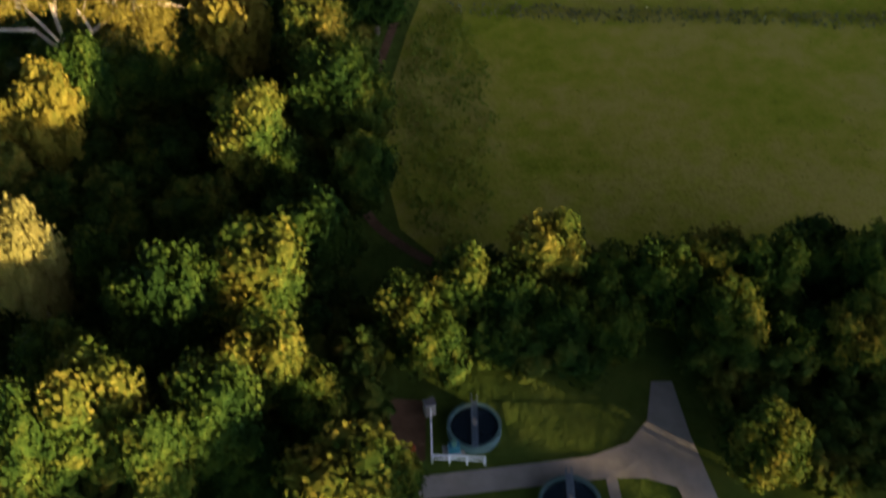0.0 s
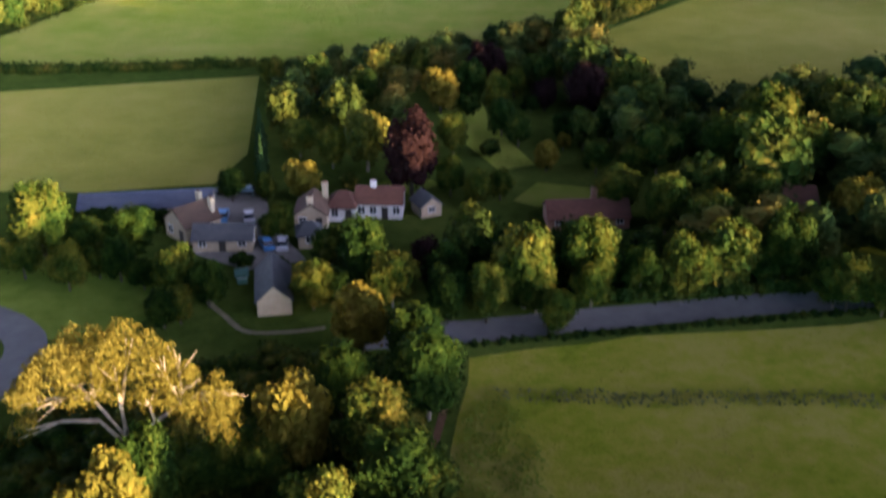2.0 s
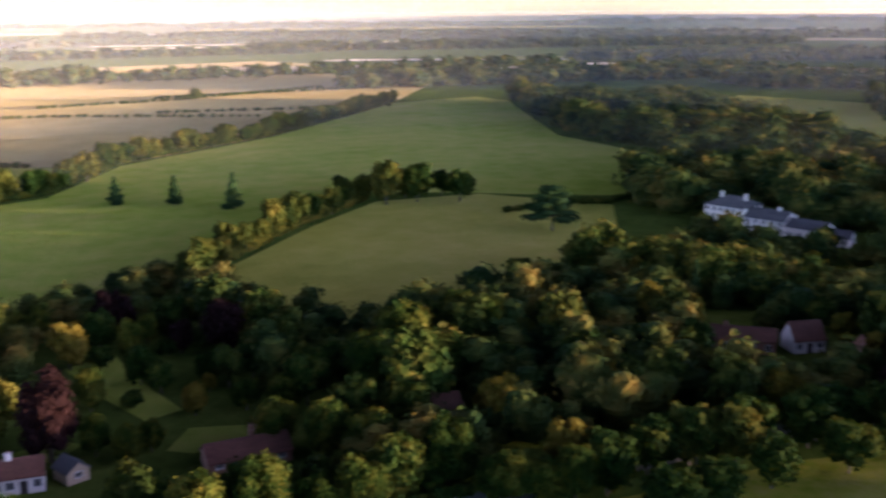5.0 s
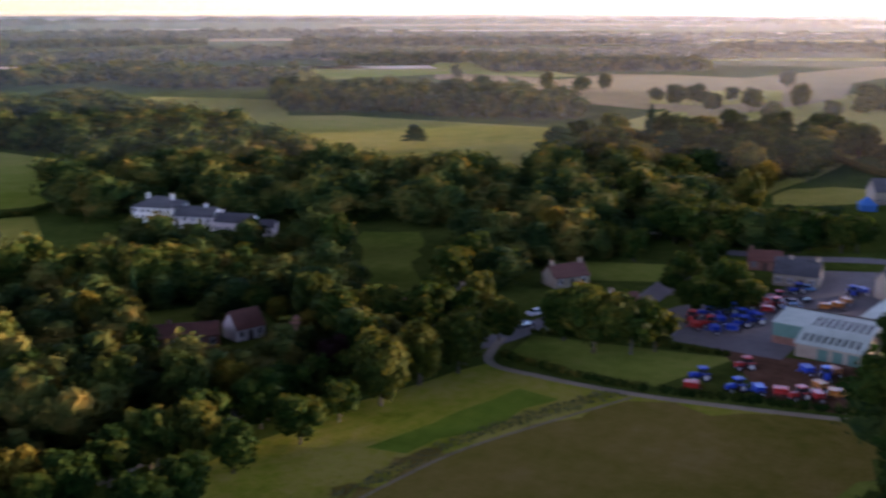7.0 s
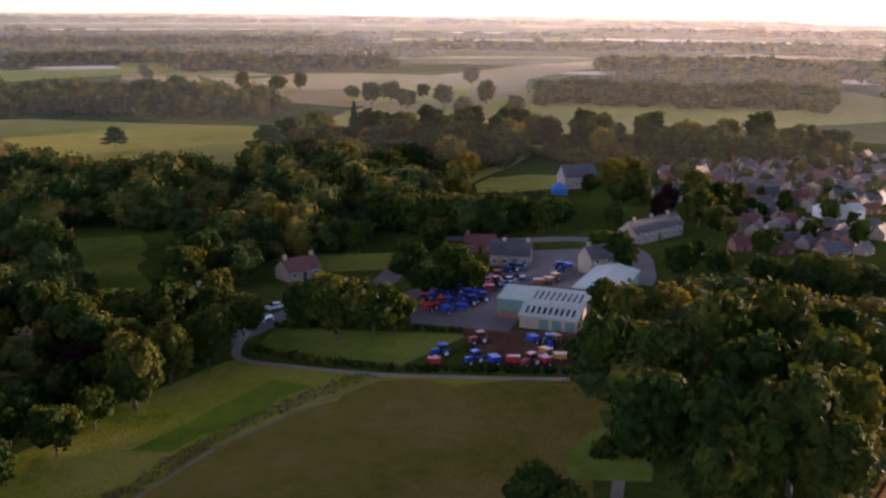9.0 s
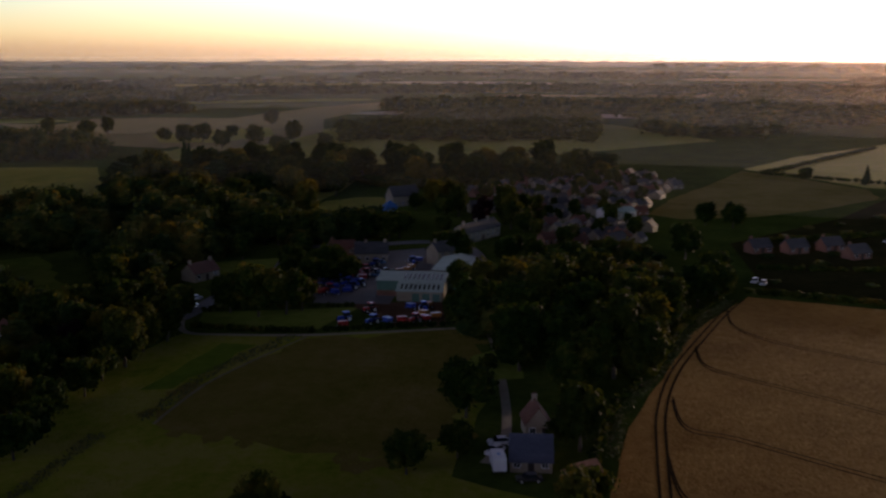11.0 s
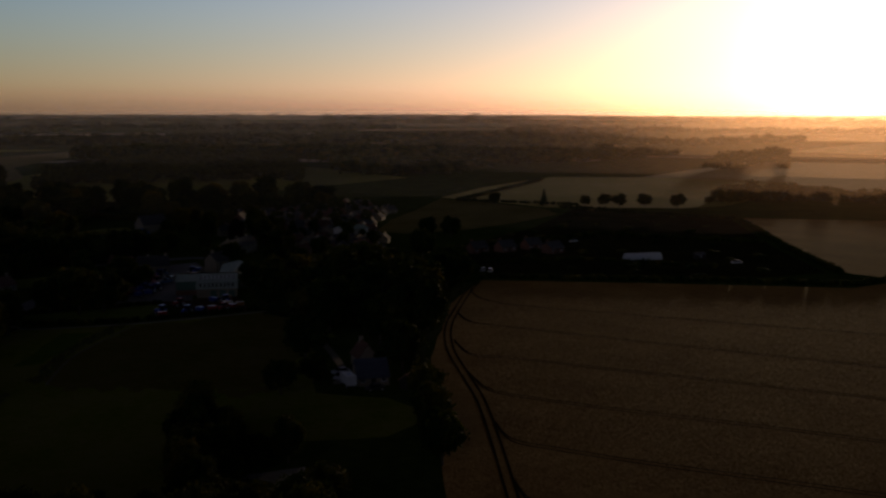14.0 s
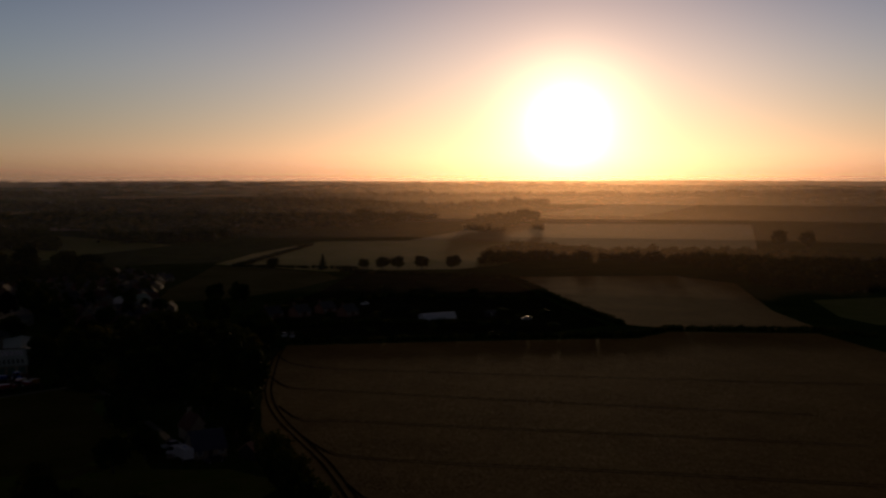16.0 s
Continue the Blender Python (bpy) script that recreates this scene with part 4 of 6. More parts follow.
BELT_TREES = [
    ('ash', 92.5, 135.8, 1, 1), ('ash', 97.4, 134.7, 1.13, 1), ('ash', 104.4, 125.9, 1.14, 1), ('ash', 95.4, 112.8, 0.94, 1), 
    ('yellow', 112.8, 123.8, 1.15, 1), ('ash', 128.8, 104.8, 1.08, 1), ('ash', 141.7, 106.2, 1.03, 1), ('ash', 153.4, 104.5, 1.08, 1), 
    ('lime', 140.9, 119.7, 1.16, 1), ('yellow', 148.5, 139.3, 0.8, 1), ('fir', 140.3, 183.2, 0.52, 1.6), 
    ('ash', 120.8, 165.2, 1.05, 1), ('ash', 153.3, 142.5, 1.19, 1), ('oak', 206, 143.5, 1.0, 1), ('yellow', 150.8, 149.9, 0.86, 1), 
    ('oak', 153.3, 158, 0.76, 1), ('oak', 109.3, 105.1, 0.83, 1), ('oak', 115.1, 116.5, 0.88, 1), ('oak', 119.3, 105.9, 0.78, 1), 
    ('oak', 90.7, 116, 0.78, 1), ('oak', 96.1, 105.8, 0.81, 1), ('oak', 82.8, 116.7, 0.86, 1), ('oak', 84.2, 102.6, 0.83, 1),
]
BELT_TREES_MORE = [
    ('oak', 74.9, 114.1, 0.89, 1), ('oak', 77.1, 102.6, 0.86, 1), ('oak', 159.5, 139.1, 0.66, 1), ('lime', 153.9, 124.2, 0.87, 1), 
    ('oak', 181.4, 131.7, 0.77, 1), ('ash', 178.8, 118, 1.02, 1), ('oak', 129.9, 125.6, 0.72, 1), ('copper', 131.6, 117.8, 0.65, 1), 
    
    ('oak', 131, 216.7, 1.03, 1), 
    ('oak', 193.7, 135.6, 1.2, 1), ('oak', 210, 140.1, 1.14, 1), ('oak', 204, 180.5, 1.2, 1), ('oak', 108.7, 158.3, 0.82, 1), 
    ('lime', 116.1, 150.8, 1.07, 1), ('oak', 93.6, 151.8, 1.03, 1), ('ash', 96.8, 165.8, 1.18, 1),
]
VILLAGE_EDGE_TREES = [
    ('oak', 174.3, 88.6, 1.4, 1), ('oak', 177.6, 97, 1.1, 1), ('oak', 177.5, 82.2, 1.24, 1), ('oak', 181.7, 79.1, 0.92, 1), 
    ('oak', 243.3, 129.6, 0.85, 1), ('oak', 249, 123.9, 0.94, 1), ('oak', 246, 114.2, 0.92, 1), ('oak', 234.8, 96.1, 0.72, 1), 
    ('oak', 225.1, 80.9, 1.02, 1), ('oak', 211.6, 83.7, 0.78, 1), ('oak', 211.4, 78.2, 0.78, 1), ('oak', 218.3, 73.8, 0.79, 1), 
    ('ash', 149.5, 103.4, 1.1, 1), ('ash', 140.5, 105.6, 1.12, 1), ('ash', 129.4, 105.4, 1.22, 1), ('oak', 170, 107.5, 0.86, 1), 
    ('yellow', 249, 141.1, 1.45, 1), ('ash', 297.2, 139.6, 1.45, 1), ('oak', 346.9, 188.9, 1.45, 1), ('fir', 441.1, 200.1, 1.45, 1), 
    ('oak', 449.3, 176.6, 1.45, 1), ('oak', 553.6, 181.2, 1.45, 1), ('oak', 398.9, 115.1, 1.15, 1), ('ash', 322.4, 111.1, 1.37, 1),
]
SHED_TREES = [
    ('oak', 251.2, 44.2, 1.05, 1), ('oak', 201.7, 38.6, 1.04, 1), ('oak', 249, 28.8, 0.9, 1), ('oak', 252.2, 20, 0.8, 1), 
    ('ash', 315.2, 30.1, 1.12, 1), ('copper', 311.6, 41.6, 0.72, 1), ('ash', 185.5, 32.6, 1.29, 1), 
    ('ash', 190.3, 25, 1.29, 1), ('ash', 168.3, 15.1, 1.74, 1), ('ash', 180.9, 3.9, 1.66, 1), ('oak', 157.1, 20.7, 1.51, 1), 
    ('oak', 155.2, 8, 1.56, 1), ('ash', 155.9, -3.4, 1.69, 1), ('oak', 162.7, 32.4, 1.47, 1), ('oak', 135.3, 21.1, 1.54, 1), 
    ('oak', 133.9, 11.1, 1.48, 1), ('ash', 132.1, 1.4, 1.7, 1), ('oak', 242.4, 8.6, 0.95, 1), ('oak', 248.5, -1.9, 0.95, 1), 
    ('oak', 231.4, -9.4, 0.85, 1), ('lime', 124.7, 6.3, 1.54, 1), ('bush', 135.2, 27.7, 1.05, 1), ('yellow', 212, 22, 0.95, 1),
]
COTTAGE_TREES = [
    ('oak', 78.1, 37.2, 0.78, 1), ('oak', 85.8, 29.7, 0.64, 1), ('ash', 91.1, 9.3, 1.14, 1), ('ash', 128.1, -3.7, 1.37, 1), 
    ('ash', 141, -5.5, 1.45, 1), ('oak', 119.3, 10, 1.21, 1), ('oak', 135.8, 21.1, 1.21, 1), ('oak', 176.5, -13.5, 1.21, 1), 
    ('oak', 196.5, -24, 1.21, 1), ('oak', 214.5, -31, 1.23, 1), ('oak', 262.1, -28.7, 1.21, 1), ('ash', 166.1, 8.1, 1.19, 1), 
    ('oak', 193.6, -6.3, 1.18, 1), ('oak', 205.4, -30, 1.15, 1), ('oak', 105.3, 29.9, 1.14, 1), ('oak', 331.3, -44.7, 0.95, 1), 
    ('oak', 325.2, -54.2, 1.03, 1), ('bush', 97.1, 13.7, 1.16, 1),
]
FIELD_TREES = [
    ('fir', 37.6, 372.3, 1.08, 0.65), ('fir', 56.1, 362, 0.99, 0.75), ('fir', 72.9, 346.5, 1.2, 0.75), ('oak', 115.1, 360.8, 0.65, 1), 
    ('ash', 122, 330.8, 1.45, 1), ('oak', 133.2, 330.6, 1.4, 1), ('oak', 146.8, 325, 1.14, 1), ('oak', -76.8, 490.5, 1.21, 1), 
    ('oak', -72.9, 343.4, 1.23, 1), ('oak', -31.5, 340.2, 1.45, 1), ('ash', -22.2, 338.6, 1.35, 1), ('oak', -41.8, 731.4, 0.88, 1), 
    ('oak', -22.6, 685.1, 1.12, 1), ('oak', 137.7, 771.4, 1.01, 1), ('oak', -107, 734.5, 0.8, 1), ('oak', -207.3, 757.8, 0.65, 1),
]
PARK_TREES = [
    ('cedar', 152.1, 269.1, 1.23, 1), ('lime', 113.3, 215.2, 0.71, 1), ('oak', 137.7, 224.5, 1.04, 1), ('oak', 81.3, 183.5, 1.02, 1), 
    ('ash', 96.9, 170.2, 1.07, 1), ('oak', 85.4, 176.5, 1.11, 1), ('oak', 69.8, 178.2, 1.19, 1), ('cedar', 401.3, 303.1, 0.95, 0.9), 
    ('oak', 311, 270.6, 1.29, 1), ('fir', 484, 218, 1.3, 1), ('oak', 413, 219, 1.7, 1), ('oak', 410, 203, 1.7, 1), ('oak', 474, 188, 1.4, 1), ('cedar', 368, 206, 1.6, 1), ('cedar', 402, 173, 1.4, 1), ('yellow', 357, 167, 1.9, 1), ('yellow', 365, 121, 1.5, 1), ('oak', 820, 571, 1.1, 1), ('bush', 119.3, 227.6, 1.35, 1), ('oak', 772.7, 535.2, 1.1, 1),
]
WHEAT_EDGE_TREES = [
    ('oak', 66, 9, 0.8, 1), ('ash', 59, 10.5, 0.9, 1), ('oak', 51.5, 11.5, 0.85, 1), ('ash', 44, 12, 0.95, 1), ('lime', 36.5, 13, 0.9, 1), ('oak', 29, 13.5, 0.9, 1),
]
SUNSET_TREES = [
    ('oak', 480.5, -116.2, 0.9, 0.85), ('fir', 468.5, -143.9, 0.9, 0.8), ('oak', 458.6, -166.5, 0.8, 0.85), ('oak', 454, -177.2, 0.95, 0.85), 
    ('oak', 450.4, -185.2, 0.96, 0.85), ('oak', 444.5, -198.7, 1.0, 0.85), ('oak', 436.8, -216.5, 1.05, 0.85), ('oak', 742.8, -462.4, 1.45, 1), 
    ('oak', 478.9, -518.8, 1.45, 1), ('oak', 456.7, -525.2, 1.45, 1), ('oak', 248.5, -337.5, 1.31, 1), ('oak', 233.9, -338.6, 1.27, 1),
]
PLUM_TREES = [
    ('copper', 21.7, 217.6, 0.62, 1), ('copper', 30.8, 200.5, 0.46, 1), ('copper', 39.5, 203, 0.62, 1), ('lime', 16.3, 209.3, 0.88, 1), 
    ('ash', 29.7, 214, 0.77, 1), ('yellow', 12.6, 216.1, 0.6, 1), ('ash', 40.9, 219.6, 0.91, 1), ('lime', 48.6, 205.9, 1.03, 1), 
    ('ash', 50.9, 193.2, 0.81, 1), ('oak', 41.2, 182, 0.61, 1), ('oak', 46.4, 175.3, 0.76, 1), ('oak', 55.9, 185.7, 0.66, 1), 
    ('oak', 56.8, 173.2, 0.69, 1), ('lime', 67.9, 175.9, 1.45, 1), ('ash', 80.2, 172.6, 1.22, 1), ('oak', 61.1, 152, 1.45, 1), 
    ('yellow', 31.7, 176.5, 0.45, 1), ('lime', 27.8, 167.4, 0.51, 1), ('yellow', 70.7, 141.9, 1, 1), ('lime', 57.2, 129.1, 0.96, 1), 
    ('ash', 43.4, 143.6, 0.76, 1), ('ash', 29.1, 124.1, 0.91, 1), ('lime', 45.3, 121.2, 1.1, 1), ('ash', 12.3, 126.9, 0.92, 1),
]
NAMED = [(WOOD_TREES, "wood trees"), (WOOD_UNDERSTOREY, "wood understorey"), (ROW_TREES, "row trees"), (ROADSIDE_TREES, "roadside trees"), (GARDEN_TREES, "garden trees"), (HOUSE_TREES, "house trees"), (HOUSE_TREES_MORE, "house trees"), (BELT_TREES, "belt trees"), (BELT_TREES_MORE, "belt trees"), (VILLAGE_EDGE_TREES, "village edge trees"), (SHED_TREES, "shed trees"), (COTTAGE_TREES, "cottage trees"), (FIELD_TREES, "field trees"), (PARK_TREES, "park trees"), (WHEAT_EDGE_TREES, "wheat edge trees"), (SUNSET_TREES, "sunset trees"), (PLUM_TREES, "plum trees")]
NEAR = {'oak': '_near', 'ash': '_near', 'lime': '_near'}
NEAR_GROUPS = ('wood trees', 'row trees', 'roadside trees', 'house trees')
for places, group in NAMED:
    for key, x, y, s, tall in places:
        plant(key + NEAR.get(key, '') if group in NEAR_GROUPS else key, x, y, s, tall=tall, group=group)


# ---- houses ----
def house(name, label, x, y, turn, w, d, eave, ridge, wall, roof, chimneys=(), windows=2, across=False, hip=0.0, storeys=1, door=True, category="house", brick=None):
    """A house whose front runs w metres from its near left corner. across: the ridge runs from front to back, with a gable in front."""
    ob = tagged(new(name), label, category)
    ob.matrix_basis = pose(x, y, 0, 0, 0, turn)
    b = Build()
    v = [(0, 0, -0.3), (w, 0, -0.3), (w, d, -0.3), (0, d, -0.3), (0, 0, eave), (w, 0, eave), (w, d, eave), (0, d, eave)]
    if across:
        v += [(w / 2, hip, ridge), (w / 2, d - hip, ridge)]
        f = [(0, 1, 5, 8, 4), (1, 2, 6, 5), (2, 3, 7, 9, 6), (3, 0, 4, 7), (4, 8, 9, 7), (5, 6, 9, 8), (3, 2, 1, 0)] if not hip else [(0, 1, 5, 4), (1, 2, 6, 5), (2, 3, 7, 6), (3, 0, 4, 7), (4, 5, 6, 7), (3, 2, 1, 0)]
    else:
        v += [(hip, d / 2, ridge), (w - hip, d / 2, ridge)]
        f = [(0, 1, 5, 4), (1, 2, 6, 9, 5), (2, 3, 7, 6), (3, 0, 4, 8, 7), (4, 5, 9, 8), (6, 7, 8, 9), (3, 2, 1, 0)] if not hip else [(0, 1, 5, 4), (1, 2, 6, 5), (2, 3, 7, 6), (3, 0, 4, 7), (4, 5, 6, 7), (3, 2, 1, 0)]
    b.add(v, f)
    part("wall", b.mesh("wall", wall), ob)
    # roof slopes with overhang and thickness
    r = Build()
    o, t, g = 0.3, 0.16, 0.25
    run = (w if across else d) / 2
    fall = (ridge - eave) / run * o
    if hip:
        rr = [(-o, -o, eave - fall), (w + o, -o, eave - fall), (w + o, d + o, eave - fall), (-o, d + o, eave - fall)]
        top = [(w / 2, hip, ridge), (w / 2, d - hip, ridge)] if across else [(hip, d / 2, ridge), (w - hip, d / 2, ridge)]
        up = [(p[0], p[1], p[2] + t) for p in rr + top]
        faces = [(0, 1, 4), (1, 2, 5, 4), (2, 3, 5), (3, 0, 4, 5)] if across else [(0, 1, 5, 4), (1, 2, 5), (2, 3, 4, 5), (3, 0, 4)]
        r.add(up + rr, faces + [(6, 7, 1, 0), (7, 8, 2, 1), (8, 9, 3, 2), (9, 6, 0, 3), (9, 8, 7, 6)])
    else:
        for s in (0, 1):
            if across:
                e = -o if s == 0 else w + o
                low = [(e, -g, eave - fall), (w / 2, -g, ridge), (w / 2, d + g, ridge), (e, d + g, eave - fall)]
            else:
                e = -o if s == 0 else d + o
                low = [(-g, e, eave - fall), (-g, d / 2, ridge), (w + g, d / 2, ridge), (w + g, e, eave - fall)]
            r.add(low + [(p[0], p[1], p[2] + t) for p in low], [(0, 1, 2, 3), (4, 7, 6, 5), (0, 4, 5, 1), (1, 5, 6, 2), (2, 6, 7, 3), (3, 7, 4, 0)])
        if across:
            r.box(w / 2 - 0.12, -g, ridge + 0.08, w / 2 + 0.12, d + g, ridge + 0.24, 0.03)
        else:
            r.box(-g, d / 2 - 0.12, ridge + 0.08, w + g, d / 2 + 0.12, ridge + 0.24, 0.03)
    part("roof", r.mesh("roof", roof), ob)
    for u, vv, h in chimneys:
        c = Build().box(u - 0.45, vv - 0.3, eave, u + 0.45, vv + 0.3, ridge + h).box(u - 0.52, vv - 0.37, ridge + h, u + 0.52, vv + 0.37, ridge + h + 0.14)
        ch = part("chimney", c.mesh("chimney", brick or wall), ob)
        part("chimney_pot", Build().tube((u - 0.2, vv, ridge + h + 0.1), (u - 0.2, vv, ridge + h + 0.5), 0.13, 0.11, 8).tube((u + 0.2, vv, ridge + h + 0.1), (u + 0.2, vv, ridge + h + 0.5), 0.13, 0.11, 8).mesh("chimney_pot", TILE), ch)
    # windows on the front, the back and the right-hand end
    n = windows
    for s in range(storeys):
        z0 = 0.9 + s * (eave - 0.3) / storeys
        z1 = min(z0 + 1.15, eave - 0.25)
        for i in range(n):
            u = w * (i + 0.5) / n
            if door and s == 0 and i == n // 2:
                part("door", Build().box(u - 0.5, -0.05, 0, u + 0.5, 0.02, 2.0).mesh("door", DARK), ob)
                continue
            for yy in (-0.05, d + 0.05):
                a, c = min(yy, yy + (0.06 if yy < 0 else -0.06)), max(yy, yy + (0.06 if yy < 0 else -0.06))
                fr = Build().box(u - 0.6, a, z0 - 0.1, u + 0.6, c, z0).box(u - 0.6, a, z1, u + 0.6, c, z1 + 0.1).box(u - 0.6, a, z0, u - 0.5, c, z1).box(u + 0.5, a, z0, u + 0.6, c, z1).box(u - 0.04, a, z0, u + 0.04, c, z1)
                win = part("window", fr.mesh("window", PAINT), ob)
                part("pane", Build().box(u - 0.5, a + 0.015, z0, u + 0.5, c - 0.015, z1).mesh("pane", GLASS), win)
        u = d / 2
        fr = Build().box(w - 0.01, u - 0.6, z0 - 0.1, w + 0.05, u + 0.6, z0).box(w - 0.01, u - 0.6, z1, w + 0.05, u + 0.6, z1 + 0.1).box(w - 0.01, u - 0.6, z0, w + 0.05, u - 0.5, z1).box(w - 0.01, u + 0.5, z0, w + 0.05, u + 0.6, z1)
        win = part("window", fr.mesh("window", PAINT), ob)
        part("pane", Build().box(w - 0.005, u - 0.5, z0, w + 0.03, u + 0.5, z1).mesh("pane", GLASS), win)
    return ob


BLUE_ROOF = material("blue_slate", [(0.05, 0.06, 0.09), (0.08, 0.09, 0.13), (0.11, 0.12, 0.16)], 1.6, 0.55, bump=0.4, stretch=(1, 1, 4, 0))

# farm on the far side of the road
house("farmhouse", "white-rendered farmhouse with a brown tiled roof", -4.2, 147.6, -4, 7.2, 5.2, 2.6, 4.3, RENDER, TILE, [(2.6, 2.6, 0.9)], 4, storeys=1)
house("farmhouse_wing", "white farmhouse wing with a hipped red-brown roof", -8.4, 146.6, -4, 4.2, 5.0, 2.4, 4.1, RENDER, TILE, [], 2, hip=1.4)
house("farmhouse_back_wing", "stone wing with a brown tiled roof and a tall chimney", -13.2, 143.6, -1, 4.9, 6.4, 2.4, 4.1, CREAM, BROWN_TILE, [(2.4, 0.4, 1.0), (4.2, 5.6, 1.2)], 2, across=True)
house("outbuilding", "small stone outbuilding with a hipped slate roof", -12.0, 136.8, 8, 3.4, 3.8, 2.1, 3.5, CREAM, SLATE, [], 1, hip=1.2, door=False, category="outbuilding")
house("garage", "stone garage with a slate roof and a lit gable", 6.0, 147.2, 24, 3.4, 4.0, 1.9, 3.2, CREAM, SLATE, [], 1, across=True, door=False, category="garage")
house("long_stable", "long low stable with a grey slate roof", -46.8, 147.4, 5, 20.2, 5.6, 1.9, 3.4, STONE, BLUE_ROOF, [], 6, category="stable")
house("stone_house", "stone house with a dark roof and two chimneys", -32.3, 142.4, -46, 5.6, 6.0, 2.8, 4.9, CREAM, BROWN_TILE, [(1.2, 5.4, 0.7), (4.4, 5.4, 0.7)], 2, across=True)
house("stone_range", "low stone range with a slate roof on the yard", -27.2, 136.3, -1, 8.6, 4.6, 1.9, 3.3, CREAM, SLATE, [], 3, category="outbuilding")
house("barn", "stone barn with a slate roof and a plain gable", -15.2, 116.7, 8, 4.4, 9.8, 2.2, 4.3, CREAM, SLATE, [], 0, across=True, door=False, category="barn")
house("garden_shed", "small teal painted garden shed", -19.2, 125.8, 12, 1.4, 1.8, 1.3, 1.7, GREEN_SHEET, GREEN_SHEET, [], 1, door=False, category="shed")
sheet("farm_yard", [(-28.5, 160), (-20, 160), (-17, 146), (-10.5, 133), (-18.5, 130), (-27, 135.5)], 0.06, CONCRETE, "grey paved farm yard between stone buildings", "yard")
house("bungalow", "long brick bungalow with a red-brown tiled roof", 25.1, 142.2, 2, 12.4, 5.6, 1.9, 3.7, BRICK, TILE, [(7.6, 4.6, 1.0)], 4)
house("bungalow", "brick bungalow with a red-brown roof and chimneys among trees", 57.6, 147.5, -2, 10.1, 5.2, 1.9, 3.6, BRICK, TILE, [(0.6, 2.6, 0.8), (5.8, 2.6, 0.8)], 4)
house("cottage", "cream cottage with a red tiled roof among trees", 138.7, 149.7, -13, 6.4, 5.4, 2.7, 5.6, RENDER, TILE, [], 3)
house("long_cottage", "long brick cottage with a low red tiled roof", 124.3, 159.0, -40, 13.5, 5.0, 2.8, 4.6, BRICK, TILE, [(4.0, 2.5, 0.7)], 5)
house("gabled_cottage", "white gabled cottage with a dark tiled roof", 142.5, 138.4, -40, 3.8, 7.5, 2.4, 4.4, RENDER, TILE, [], 1, across=True, door=False)
house("cottage", "brick cottage with a steep red roof beside trees", 165.8, 129.6, -33, 7.8, 5.6, 2.5, 5.2, BRICK, TILE, [(7.0, 2.8, 0.8)], 3)
house("roadside_house", "grey-roofed roadside house behind trees", 183.7, 126.5, -47, 7.6, 6.0, 2.6, 4.4, STONE, SLATE, [(1.0, 3.0, 0.9)], 3)
house("roadside_house", "stone house with a tiled roof beside the road", 210.9, 117.9, -30, 9.5, 6.0, 2.6, 5.0, STONE, TILE, [(0.8, 3.0, 1.0), (8.6, 3.0, 1.0)], 3)
house("roadside_house", "small stone house with a tiled roof near the machinery yard", 198.0, 97.0, -50, 6.5, 5.0, 2.5, 4.6, STONE, TILE, [(0.7, 2.5, 0.9)], 2)
house("manor_house", "white three-storey manor house with a hipped slate roof", 197.6, 256.1, -69, 13.0, 11.0, 6.8, 9.2, RENDER, SLATE, [(2.5, 5.5, 0.8), (10.5, 5.5, 0.8)], 6, hip=4.5, storeys=3)
house("manor_middle_wing", "white two-storey manor wing with a slate roof", 202.4, 243.6, -66, 12.5, 8.0, 4.6, 6.8, RENDER, SLATE, [(9.0, 4.0, 0.9)], 5, storeys=2)
house("manor_low_wing", "white low manor wing with a slate roof", 207.0, 231.0, -70, 11.5, 7.0, 3.6, 5.6, RENDER, SLATE, [(1.0, 3.5, 0.8)], 4)
house("manor_stable", "pale stable building with a slate roof", 209.7, 220.2, -58, 8.0, 6.0, 2.6, 4.2, RENDER, SLATE, [], 3, category="stable")

for x, y, s, tall in [(71.0, 138.8, 0.95, 1.3), (70.9, 119.3, 0.95, 1.3), (120.2, 170.9, 1.09, 1.3), (91.4, 137.5, 1.06, 1.1), (114.8, 127.8, 0.96, 1.2), (137.8, 112.9, 1.07, 1.2), (142.6, 110.0, 0.89, 1.2), (125.2, 163.4, 0.79, 1.6), (91.5, 169.8, 0.81, 1.2), (94.8, 131.2, 0.75, 1.1), (113.1, 138.1, 0.75, 1.2), (135.4, 199.4, 0.6, 2.0), (144.0, 188.7, 0.55, 2.3)]:
    plant("yellow", x, y, s, tall=tall, group="golden garden trees")

# village street and machinery works
house("slate_house", "stone house with a long slate roof and a sunlit gable", 244.5, 77.0, -82, 10.5, 6.2, 3.2, 6.2, STONE, SLATE, [(3.5, 3.1, 0.6), (9.6, 3.1, 0.7)], 4, storeys=1)
house("brick_house", "brick house with a tiled roof behind the yard", 255.4, 87.0, -70, 8.3, 5.5, 2.6, 4.6, BRICK, TILE, [(0.8, 2.7, 0.9)], 3)
house("street_house", "stone street house with a dark roof", 243.0, 50.0, -45, 7.0, 6.0, 4.4, 7.0, STONE, SLATE, [(1.0, 3.0, 0.9)], 2, storeys=2)
house("street_terrace", "long stone terrace with a slate roof along the street", 280.9, 44.6, -29, 23.0, 6.0, 3.8, 6.4, STONE, SLATE, [(3.0, 3.0, 0.9), (11.0, 3.0, 0.9), (19.0, 3.0, 0.9)], 7, storeys=2)
